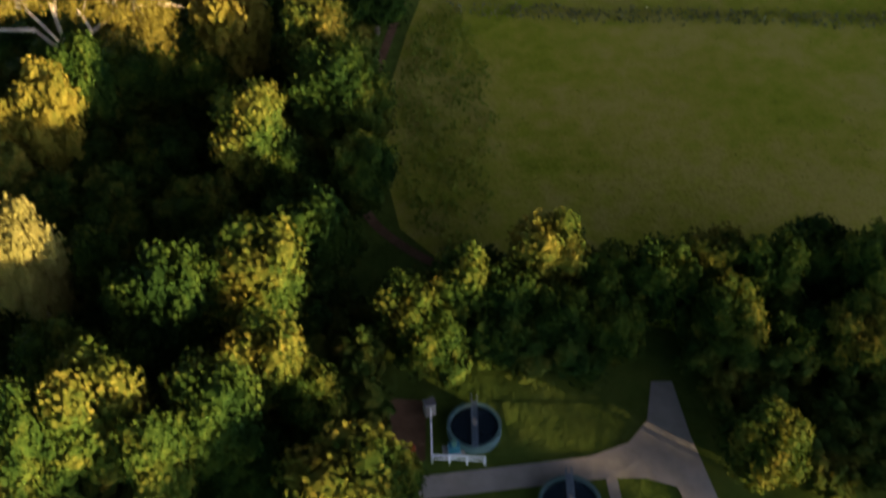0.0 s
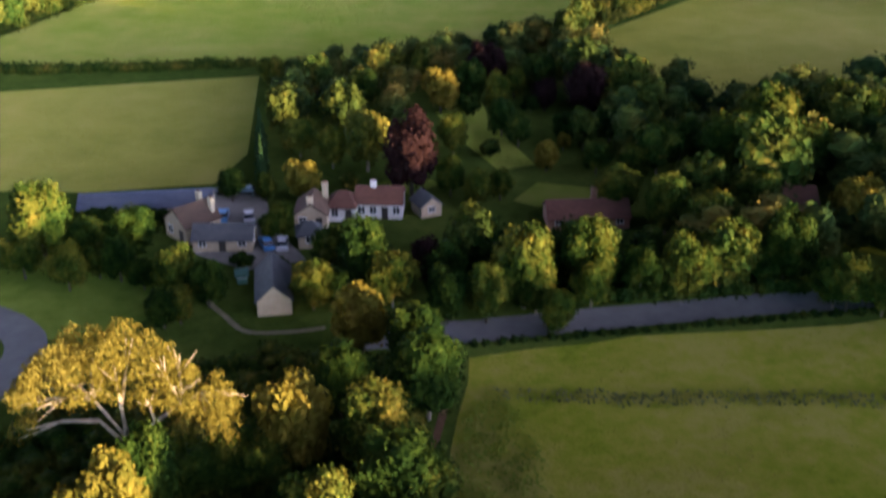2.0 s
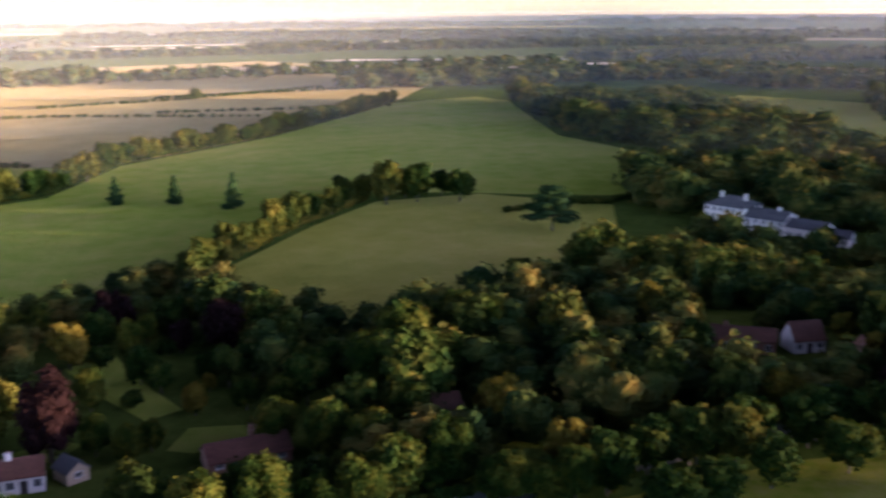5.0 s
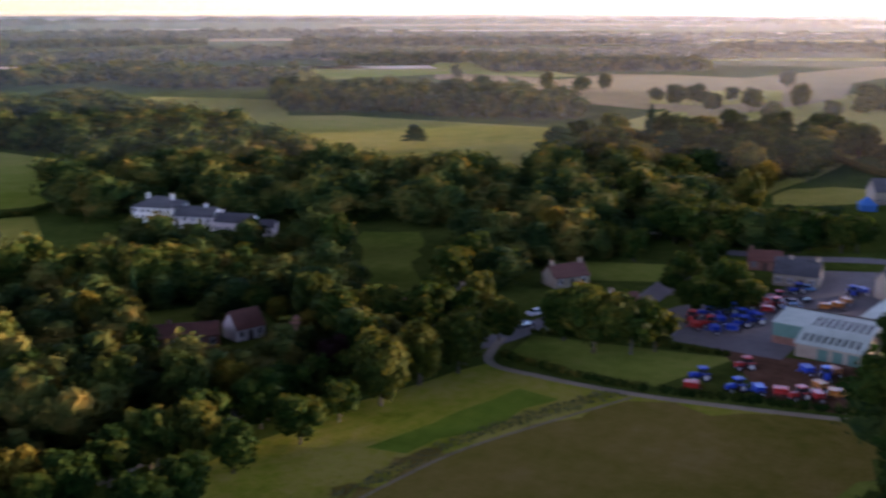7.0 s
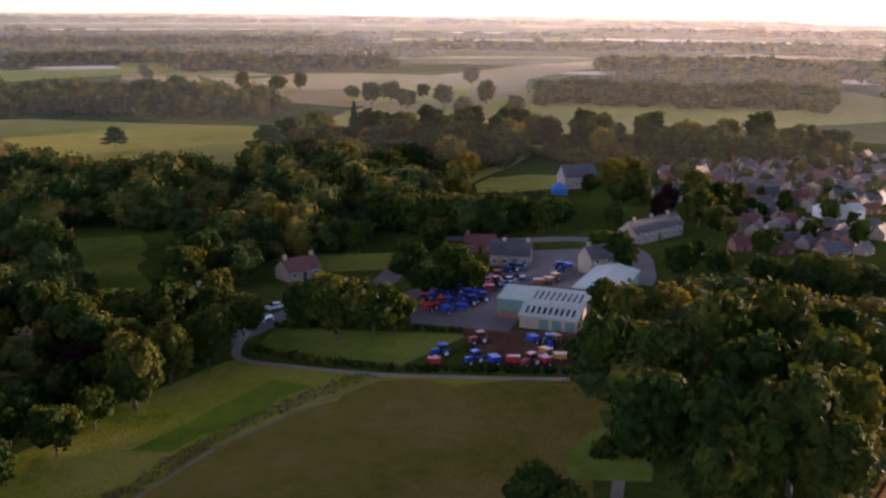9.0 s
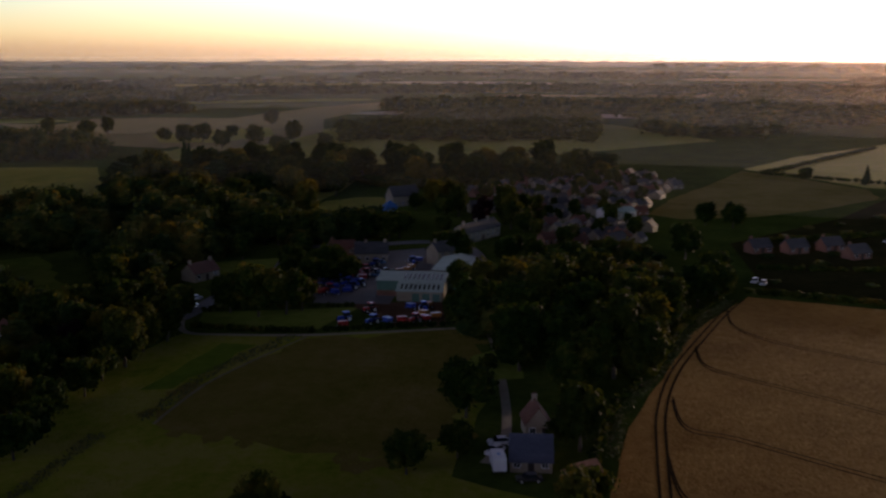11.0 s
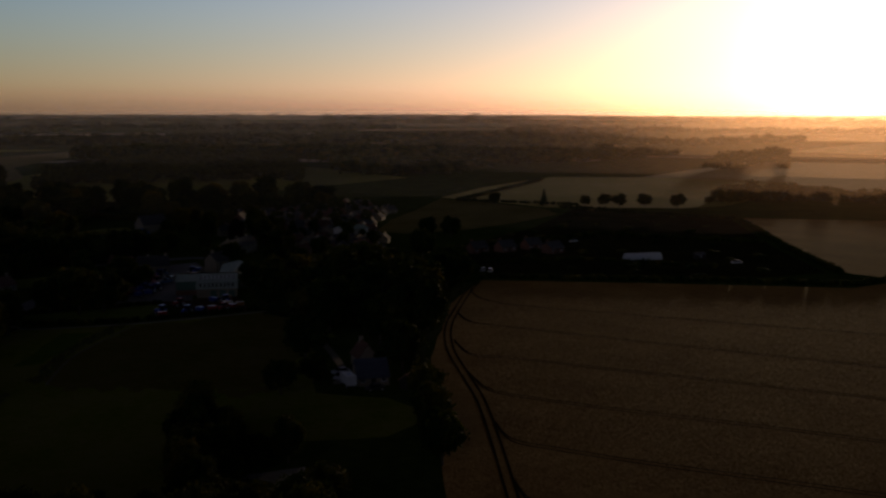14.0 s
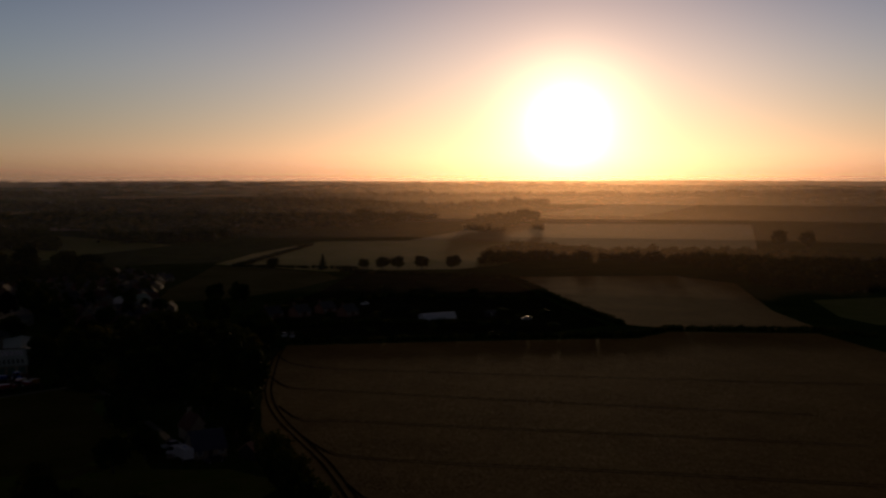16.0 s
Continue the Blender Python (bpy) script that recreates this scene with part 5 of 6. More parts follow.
house("church", "grey stone church with steep slate roof", 366, 83, -53, 13.0, 7.0, 4.6, 8.4, STONE, SLATE, [], 4, category="church", door=False)
house("market_tent", "blue canvas tent beside the church", 352.0, 84.0, -66, 5.0, 5.0, 2.2, 4.4, material("blue_canvas", [(0.04, 0.12, 0.30), (0.06, 0.18, 0.42)], 1.0, 0.7), material("blue_canvas_roof", [(0.05, 0.15, 0.38), (0.07, 0.20, 0.48)], 1.0, 0.7), [], 0, hip=2.4, door=False, category="tent")
house("kiosk", "low white pavilion beside the road", 279.8, 127.2, -66, 6.0, 3.5, 2.0, 2.8, RENDER, SLATE, [], 2, door=False, category="pavilion")
house("lane_cottage", "stone cottage with an orange-brown tiled roof", 95.6, 18.6, -80, 4.4, 6.0, 2.8, 5.6, STONE, TILE, [(2.2, 5.2, 0.8)], 2, across=True)
house("lane_cottage", "stone cottage with a wide blue slate roof", 80.8, 20.8, -88, 6.8, 7.6, 2.0, 5.0, STONE, BLUE_ROOF, [], 3)
house("tiled_shed", "small shed with a pink-orange tiled roof", 74.6, 9.8, -52, 4.8, 4.2, 1.9, 3.4, DARK, material("orange_tile", [(0.30, 0.13, 0.08), (0.40, 0.19, 0.12), (0.46, 0.24, 0.16)], 1.4, 0.75, bump=0.3), [], 1, door=False, category="shed")
for x, y, a in ((280.4, -6.7, -46), (273.1, -52.3, -66), (274.2, -64.5, -66), (279.3, -77.3, -66), (266.2, -82.8, -61)):
    house("edge_house", "dark-roofed house at the edge of the village", x, y, a, 7.5, 5.6, 2.3, 4.6, BRICK, SLATE, [(1.0, 3.2, 0.8)], 3, storeys=1)


def workshop():
    """The sheet-roofed machinery workshop: a low front hall with doors and a wide hall behind it."""
    ob = tagged(new("workshop"), "large workshop with pale sheet roofs, roof lights and green doors", "workshop")
    ob.matrix_basis = pose(195.2, 56.2, 0, 0, 0, -91)
    w, d, e, left = 12.4, 13.6, 2.7, -6.4
    part("wall", Build().box(0, 0, -0.3, w, 4.2, e).add([(0, 0, e), (w, 0, e), (w, 4.2, e), (0, 4.2, e), (0, 4.2, 4.1), (w, 4.2, 4.1)], [(0, 3, 4), (1, 5, 2), (3, 2, 5, 4)]).mesh("wall", STONE), ob, "stone front wall")
    part("back_wall", Build().box(0.02, 4.22, -0.3, w, d, 4.2).mesh("back_wall", STONE), ob)
    for x0, y0, z0, y1, z1 in ((-0.3, -0.4, e - 0.05, 4.4, 4.25), (left - 0.3, 4.45, 4.22, d + 0.3, 5.3)):
        low = [(x0 if z0 < 4 else 0.0, y0, z0), (w + 0.3, y0, z0), (w + 0.3, y1, z1), (x0, y1, z1)]
        if z0 > 4:
            k = (5.2 - y0) / (y1 - y0)
            low = [(-0.2, y0, z0), (w + 0.3, y0, z0), (w + 0.3, y1, z1), (x0, y1, z1), (x0, 5.2, z0 + (z1 - z0) * k), (-0.2, 5.2, z0 + (z1 - z0) * k)]
        n = len(low)
        rf = part("roof", Build().add(low + [(p[0], p[1], p[2] + 0.14) for p in low], [tuple(range(n - 1, -1, -1)), tuple(range(n, 2 * n))] + [(i, (i + 1) % n, n + (i + 1) % n, n + i) for i in range(n)]).mesh("roof", WHITE_SHEET), ob, "pale sheet roof")
        for i in range(9):
            u = 0.9 + i * (w - 1.2) / 9
            k0, k1 = 0.25, 0.75
            a = (y0 + (y1 - y0) * k0, z0 + (z1 - z0) * k0 + 0.17)
            c = (y0 + (y1 - y0) * k1, z0 + (z1 - z0) * k1 + 0.17)
            q = [(u, a[0], a[1]), (u + 0.55, a[0], a[1]), (u + 0.55, c[0], c[1]), (u, c[0], c[1])]
            part("roof_light", Build().add([(p[0], p[1], p[2] - 0.06) for p in q] + q, [(3, 2, 1, 0), (4, 5, 6, 7), (0, 1, 5, 4), (1, 2, 6, 5), (2, 3, 7, 6), (3, 0, 4, 7)]).mesh("roof_light", GLASS), rf)
    for u in (5.2, 8.0, 10.8):
        part("roller_door", Build().box(u - 1.0, -0.08, 0, u + 1.0, 0.05, 2.2).box(u - 1.0, -0.11, 1.0, u + 1.0, -0.07, 1.08).mesh("roller_door", GREEN_SHEET), ob, "dark green roller door")
    part("side_block", Build().box(left, 5.4, 1.6, 0.0, d, 4.25).mesh("side_block", GREEN_SHEET), ob, "green clad side block on a brick base")
    part("base_wall", Build().box(left - 0.05, 5.35, -0.3, 0.0, d + 0.02, 1.6).mesh("base_wall", BRICK), ob, "brick base wall")
    part("parapet", Build().box(left - 0.3, d + 0.35, 4.4, w + 0.3, d + 0.65, 5.7).mesh("parapet", DARK), ob, "dark parapet along the back")
    return ob


workshop()
house("long_hall", "long workshop hall with a pale green sheet roof", 211.0, 49.4, -94, 10.5, 26.0, 4.2, 5.3, GREEN_SHEET, WHITE_SHEET, [], 2, across=True, door=False, category="workshop")

# the village on the slope
VILLAGE = [(405, 52), (454, 36), (494, -12), (500, -40), (440, -46), (380, -30), (300, -22), (276, -14), (276, 12), (292, 24), (322, 24), (348, 28), (365, 46)]
MODELS = [house("village_house", "stone village house with a slate roof", 366, 34, -60, 8.5, 6.5, 2.7, 5.4, STONE, SLATE, [(1.0, 3.2, 0.8)], 3),
          house("village_house", "cream village house with a grey slate roof", 380, 20, -50, 7.5, 6.0, 2.9, 5.6, STONE, SLATE, [(6.6, 3.0, 0.8)], 3),
          house("village_bungalow", "low stone bungalow with a grey roof", 352, 48, -70, 11.0, 7.0, 2.6, 4.8, STONE, SLATE, [], 4),
          house("village_house", "brick village house with a dark tiled roof", 398, 36, -20, 8.5, 6.5, 2.8, 5.6, BRICK, TILE, [(1.0, 3.2, 0.8), (7.6, 3.2, 0.8)], 3)]
for ob in MODELS:
    tagged(ob, group="houses of the village")
for i, (x, y, a, b) in enumerate(fill(VILLAGE, 10.0, 77, [[(274, -12), (288, -12), (288, 0), (274, 0)], [(330, -20), (350, -20), (350, 4), (330, 4)]])):
    copy_thing(MODELS[i % 4], pose(x, y, 0, 0, 0, (-60, 28, -62, -30)[int(4 * a)] + 8 * b) @ Matrix.Scale(0.6 + 0.16 * b, 4))
for x, y, a, b in fill(VILLAGE, 10.5, 78):
    if a < 0.75:
        plant(("lime", "oak", "bush", "ash")[int(a * 16) % 4], x + 5, y + 4, 0.36 + 0.42 * b, group="village garden trees")
for x, y, a, b in along([(276, 122), (272, 112), (277, 98), (283, 84), (292, 66)], 5.5, 79, 2.0) + along([(284, 118), (282, 100), (292, 82)], 6.5, 80, 2.5):
    plant("oak", x, y, 0.95 + 0.3 * b, group="dark trees along the village street")
PARK_GROVE = [(449, 231), (461, 206), (498, 203), (506, 184), (540, 173), (528, 139), (509, 105), (500, 76), (514, 46), (525, 13), (512, -16), (483, -15), (442, 37), (421, 64), (422, 86), (458, 99), (475, 120), (471, 128), (405, 117), (384, 123), (360, 125), (354, 137), (349, 148), (364, 178), (367, 200)]
for x, y, a, b in fill(PARK_GROVE, 19.0, 83):
    plant(("oak", "yellow", "ash", "ash", "lime", "yellow")[int(a * 5.9)], x, y, 1.4 + 0.8 * b, tall=0.6 + 0.3 * a, group="park trees above the village")
UPPER_PARK = [(656, 168), (691, 142), (685, 72), (717, 9), (676, -20), (1188, -33), (1105, 111), (1003, 126), (905, 161), (794, 185)]
for x, y, k, s in ((372, 66, "yellow", 1.5), (382, 60, "yellow", 1.4), (344, 52.7, "ash", 1.2), (338, 58, "oak", 1.0), (328.6, 41.5, "copper", 0.75), (332, 33, "ash", 1.45), (338, 27, "oak", 1.1), (304, 55, "oak", 0.75), (357, 72, "oak", 0.8), (310, 25, "oak", 0.8), (302, 20, "lime", 0.7), (262, 26, "ash", 0.7), (222, 93, "oak", 0.7), (231, 94.2, "oak", 0.85), (240, 95.2, "lime", 0.8), (250, 96, "oak", 0.8), (259, 97, "oak", 0.75), (263, 51, "oak", 0.8)):
    plant(k, x, y, s, group="dark trees along the village street")
house("village_hall", "long low hall with a white sheet roof", 340, -7, -62, 14.0, 8.0, 3.0, 4.4, RENDER, WHITE_SHEET, [], 4, category="hall")


# ---- vehicles and machines ----
def paint(name, c):
    return material(name, [tuple(0.8 * k for k in c), c], 1.5, 0.35, spec=0.5)


RUBBER = material("rubber", [(0.015, 0.015, 0.015), (0.03, 0.03, 0.03)], 4.0, 0.9)
BLUE, RED, WHITE, BLACK, ORANGE, SKY_BLUE = (paint(*a) for a in (("blue_paint", (0.02, 0.06, 0.40)), ("red_paint", (0.42, 0.03, 0.02)), ("gloss_white", (0.75, 0.76, 0.78)), ("black_paint", (0.02, 0.02, 0.025)), ("orange_paint", (0.50, 0.20, 0.03)), ("pale_blue_paint", (0.12, 0.32, 0.62))))


def wheel(x, y, r, w, parent):
    n, b = 14, Build()
    b.tube((x - w / 2, y, r), (x + w / 2, y, r), r, r, n)
    tyre = part("wheel", b.mesh("wheel", RUBBER), parent)
    part("rim", Build().tube((x - w / 2 - 0.02, y, r), (x + w / 2 + 0.02, y, r), r * 0.55, r * 0.55, 10).mesh("rim", PAINT), tyre)


def car(colour, label):
    ob = tagged(new("car"), label, "car")
    b = Build().box(-0.85, -2.1, 0.32, 0.85, 2.1, 0.85, 0.06)
    b.add([(-0.80, -1.5, 0.85), (0.80, -1.5, 0.85), (0.80, 1.2, 0.85), (-0.80, 1.2, 0.85), (-0.62, -1.1, 1.42), (0.62, -1.1, 1.42), (0.62, 0.5, 1.42), (-0.62, 0.5, 1.42)], [(4, 5, 6, 7)])
    part("body", b.mesh("body", colour), ob)
    part("glazing", Build().add([(-0.80, -1.5, 0.85), (0.80, -1.5, 0.85), (0.80, 1.2, 0.85), (-0.80, 1.2, 0.85), (-0.62, -1.1, 1.41), (0.62, -1.1, 1.41), (0.62, 0.5, 1.41), (-0.62, 0.5, 1.41)], [(0, 1, 5, 4), (1, 2, 6, 5), (2, 3, 7, 6), (3, 0, 4, 7)]).mesh("glazing", GLASS), ob)
    for x in (-0.78, 0.78):
        for y in (-1.3, 1.3):
            wheel(x, y, 0.32, 0.2, ob)
    return ob


def tractor(colour, label):
    ob = tagged(new("tractor"), label, "tractor")
    part("bonnet", Build().box(-0.42, 0.5, 0.75, 0.42, 2.2, 1.55, 0.06).mesh("bonnet", colour), ob)
    part("chassis", Build().box(-0.35, -0.9, 0.5, 0.35, 2.0, 0.8).mesh("chassis", BLACK), ob)
    part("cab", Build().box(-0.7, -0.9, 0.9, 0.7, 0.55, 2.35, 0.08).mesh("cab", GLASS), ob)
    part("cab_roof", Build().box(-0.78, -1.0, 2.36, 0.78, 0.65, 2.55, 0.05).mesh("cab_roof", colour), ob)
    for s in (-1, 1):
        part("mudguard", Build().box(s * 0.95 - 0.28, -1.3, 1.45, s * 0.95 + 0.28, 0.2, 1.55, 0.04).mesh("mudguard", colour), ob)
        wheel(s * 0.95, -0.55, 0.82, 0.48, ob)
        wheel(s * 0.80, 1.65, 0.55, 0.34, ob)
    return ob


def implement(colour, label):
    ob = tagged(new("farm_implement"), label, "implement")
    part("frame", Build().box(-1.3, -0.2, 0.7, 1.3, 0.2, 0.95).box(-1.3, 1.1, 0.7, 1.3, 1.4, 0.95).box(-0.12, -0.2, 0.75, 0.12, 2.6, 0.92).mesh("frame", colour), ob)
    part("hopper", Build().add([(-1.1, 0.0, 0.95), (1.1, 0.0, 0.95), (1.1, 1.2, 0.95), (-1.1, 1.2, 0.95), (-1.25, -0.3, 1.7), (1.25, -0.3, 1.7), (1.25, 1.5, 1.7), (-1.25, 1.5, 1.7)], [(3, 2, 1, 0), (4, 5, 6, 7), (0, 1, 5, 4), (1, 2, 6, 5), (2, 3, 7, 6), (3, 0, 4, 7)]).mesh("hopper", colour), ob)
    for i in range(5):
        part("tine", Build().tube((-1.2 + 0.6 * i, 1.25, 0.8), (-1.2 + 0.6 * i, 1.5, 0.05), 0.06, 0.03, 5).mesh("tine", BLACK), ob)
    for s in (-1, 1):
        wheel(s * 1.4, 0.4, 0.42, 0.25, ob)
    return ob


def lorry():
    ob = tagged(new("lorry"), "white box lorry parked beside the cottage", "lorry")
    part("box_body", Build().box(-1.2, -3.4, 0.95, 1.2, 1.6, 3.2, 0.03).mesh("box_body", WHITE), ob)
    part("cab", Build().box(-1.1, 1.75, 0.5, 1.1, 3.4, 2.6, 0.08).mesh("cab", WHITE), ob)
    part("windscreen", Build().box(-0.95, 3.28, 1.5, 0.95, 3.38, 2.3).mesh("windscreen", GLASS), ob)
    part("roof_hatch", Build().box(-0.3, -1.2, 3.2, 0.3, -0.6, 3.32).mesh("roof_hatch", SKY_BLUE), ob)
    part("chassis", Build().box(-0.5, -3.3, 0.6, 0.5, 3.2, 0.95).mesh("chassis", BLACK), ob)
    for s in (-1, 1):
        for y in (-2.2, 2.5):
            wheel(s * 0.98, y, 0.48, 0.3, ob)
    return ob


lorry().matrix_basis = pose(82.0, 22.8, 0, 0, 0, -80) @ Matrix.Diagonal((0.9, 0.9, 0.9, 1))
CARS = [car(SKY_BLUE, "pale blue car parked on the paved yard"), car(WHITE, "white car parked at the roadside"), car(BLACK, "black car parked beside a building")]
SPOTS = [(0, -24.8, 148.0, 5), (1, -20.7, 147.5, 10), (2, -26.1, 157.6, 85), (2, -22.8, 157.8, 95), (0, -16.7, 137.6, 20), (1, -14.4, 137.5, 5), (1, 189.6, 110.6, 60), (1, 228.6, -44.6, 70), (1, 226.0, -46.6, 70), (1, 92.6, 23.0, 15), (2, 77.4, 17.6, 10), (1, 88.5, 23.6, 60), (0, 226.0, 66.5, 50), (1, 229.5, 67.9, 40), (2, 233.0, 66.0, 60), (1, 300.3, -104.1, 30), (2, 180.5, 108.0, 70), (0, 243.6, 69.0, 20), (1, 227.0, -144.0, 10)]
seen = set()
for k, x, y, a in SPOTS:
    m = pose(x, y, 0.06, 0, 0, a)
    if k in seen:
        copy_thing(CARS[k], m)
    else:
        CARS[k].matrix_basis = m
        seen.add(k)
RIGS = [tractor(BLUE, "blue tractor parked in the machinery yard"), tractor(RED, "red tractor parked in the machinery yard"), implement(RED, "red seed drill standing in the machinery yard"), implement(BLUE, "blue seed drill standing in the machinery yard"), implement(ORANGE, "orange implement standing in the machinery yard")]
YARD_RIGS = [(1, 204.5, 80.9), (2, 200.2, 77.8), (0, 209.9, 79.5), (0, 212.2, 77.6), (3, 206.9, 75.1), (0, 215.3, 76.4), (3, 202.9, 71.4), (0, 211.8, 72.8), (0, 207.0, 70.6), (3, 214.7, 71.7), (0, 210.6, 69.0), (1, 222.0, 72.7), (2, 227.3, 72.9), (1, 225.0, 69.9), (1, 230.9, 71.2), (2, 220.5, 70.1), (1, 203.1, 76.4), (3, 200.0, 73.6), (0, 218.5, 74.5), (2, 217.6, 79.0)]
LOW_RIGS = [(0, 171.8, 65.6), (2, 166.6, 65.3), (0, 170.1, 58.4), (3, 171.3, 54.4), (2, 172.6, 51.6), (1, 172.4, 48.1), (2, 174.2, 45.2), (4, 177.2, 43.6), (4, 179.3, 46.4), (3, 186.2, 50.6), (0, 184.8, 47.4), (4, 188.3, 46.6), (1, 181.9, 61.0)]
BACK_RIGS = [(4, 229.9, 60.5), (4, 232.5, 58.0), (4, 236.8, 57.3), (0, 245.0, 58.5), (0, 240.0, 69.6), (3, 248.2, 56.5)]
seen = set()
for i, (k, x, y) in enumerate(YARD_RIGS + LOW_RIGS + BACK_RIGS):
    m = pose(x, y, 0.07, 0, 0, (i * 67) % 40 + (20 if i % 3 else 100))
    if k in seen:
        ob = copy_thing(RIGS[k], m)
    else:
        ob = RIGS[k]
        ob.matrix_basis = m
        seen.add(k)
    tagged(ob, group="machines in the yard")


# ---- treatment works, tunnel, walls ----
STEEL = material("dull_steel", [(0.03, 0.05, 0.07), (0.06, 0.085, 0.11), (0.09, 0.12, 0.14)], 2.0, 0.6, metal=0.2)
TANK_RIM = material("tank_rim", [(0.03, 0.06, 0.06), (0.05, 0.095, 0.09), (0.08, 0.13, 0.12)], 1.5, 0.8)


def clarifier(x, y, r, label):
    ob = tagged(new("settling_tank"), label, "tank")
    ob.matrix_basis = pose(x, y, 0)
    n, b = 40, Build()
    turns = [2 * math.pi * i / n for i in range(n)]
    rings = [[(k * math.cos(a), k * math.sin(a), z) for a in turns] for k, z in ((r, 0), (r, 0.9), (r - 0.22, 0.9), (r - 0.22, 0))]
    b.add(sum(rings, []), [(n * k + i, n * k + (i + 1) % n, n * (k + 1) + (i + 1) % n, n * (k + 1) + i) for k in range(3) for i in range(n)])
    part("tank_wall", b.mesh("tank_wall", TANK_RIM), ob, "grey-green concrete rim")
    part("water", Build().add([((r - 0.2) * math.cos(2 * math.pi * i / n), (r - 0.2) * math.sin(2 * math.pi * i / n), 0.55) for i in range(n)], [tuple(range(n))]).mesh("water", material("dark_water", [(0.008, 0.015, 0.02), (0.012, 0.02, 0.028)], 0.6, 0.08, bump=0.05, spec=0.6)), ob)
    part("bridge", Build().box(-0.2, -r, 0.95, 0.2, r, 1.05).mesh("bridge", STEEL), ob, "dark steel walkway across the tank")
    for s in (-0.2, 0.2):
        rail = Build().tube((s, -r, 1.9), (s, r, 1.9), 0.03, 0.03, 6).tube((s, -r, 1.5), (s, r, 1.5), 0.025, 0.025, 6)
        for i in range(7):
            rail.tube((s, -r + 2 * r * i / 6, 1.0), (s, -r + 2 * r * i / 6, 1.9), 0.03, 0.03, 5)
        part("handrail", rail.mesh("handrail", STEEL), ob)
    part("drive_column", Build().tube((0, 0, 0.3), (0, 0, 1.5), 0.22, 0.2, 10).mesh("drive_column", CONCRETE), ob)
    return ob


clarifier(15.7, 43.0, 2.0, "round settling tank with a blue-green rim and walkway")
clarifier(22.2, 36.6, 2.2, "second round settling tank with a blue-green rim")
sheet("bare_ground", [(7.3, 44.2), (9.8, 46.0), (12.2, 45.7), (12.2, 40.5), (10.8, 39.8), (9.1, 41.2)], 0.04, SOIL, "bare reddish soil beside the tank", "ground", ragged=0.3)
sheet("works_lawn", [(17.9, 45.6), (27.7, 45.4), (25.6, 41.4), (18.5, 41.0)], 0.04, GRASS, "dark green grass beside the tank", "lawn", ragged=0.3)
ribbon("works_path", [(25.4, 39.2), (25.6, 37.0), (26.2, 34)], 0.8, 0.075, CONCRETE, "narrow concrete path", "path")


def guard_rail(pts, label):
    ob = tagged(new("guard_rail"), label, "railing")
    for (x0, y0), (x1, y1) in zip(pts, pts[1:]):
        n = max(2, int(math.hypot(x1 - x0, y1 - y0) / 1.2))
        part("rail", Build().tube((x0, y0, 1.05), (x1, y1, 1.05), 0.05, 0.05, 6).tube((x0, y0, 0.6), (x1, y1, 0.6), 0.04, 0.04, 6).mesh("rail", PAINT), ob)
        for i in range(n + 1):
            k = i / n
            part("post", Build().tube((x0 + (x1 - x0) * k, y0 + (y1 - y0) * k, 0), (x0 + (x1 - x0) * k, y0 + (y1 - y0) * k, 1.1), 0.05, 0.05, 6).mesh("post", PAINT), ob)
    return ob


guard_rail([(12.5, 44.2), (12.6, 40.3), (16.4, 40.1)], "white tubular guard rail on the pump slab")
k = tagged(new("pump_cabinet"), "blue pump cabinet on a concrete plinth", "cabinet")
k.matrix_basis = pose(14.2, 41.2, 0, 0, 0, 8)
part("plinth", Build().box(-0.8, -0.5, 0, 0.8, 0.5, 0.25, 0.03).mesh("plinth", CONCRETE), k)
part("housing", Build().box(-0.45, -0.3, 0.25, 0.45, 0.3, 1.0, 0.05).mesh("housing", paint("teal_paint", (0.03, 0.14, 0.20))), k)
part("motor", Build().tube((0, 0, 1.0), (0, 0, 1.5), 0.22, 0.18, 10).mesh("motor", GREEN_SHEET), k)
k = tagged(new("control_kiosk"), "grey control kiosk at the end of the guard rail", "kiosk")
k.matrix_basis = pose(12.4, 44.6, 0, 0, 0, 20)
part("cabinet_body", Build().box(-0.4, -0.3, 0, 0.4, 0.3, 1.4, 0.02).mesh("cabinet_body", CONCRETE), k)
part("cap", Build().box(-0.46, -0.36, 1.4, 0.46, 0.36, 1.5, 0.04).mesh("cap", SLATE), k)
k = tagged(new("life_buoy_post"), "post with a red box on bare soil", "post")
k.matrix_basis = pose(11.2, 40.8, 0)
part("post", Build().tube((0, 0, 0), (0, 0, 1.0), 0.05, 0.05, 6).mesh("post", PAINT), k)
part("box", Build().box(-0.25, -0.15, 0.8, 0.25, 0.15, 1.35, 0.03).mesh("box", RED), k)


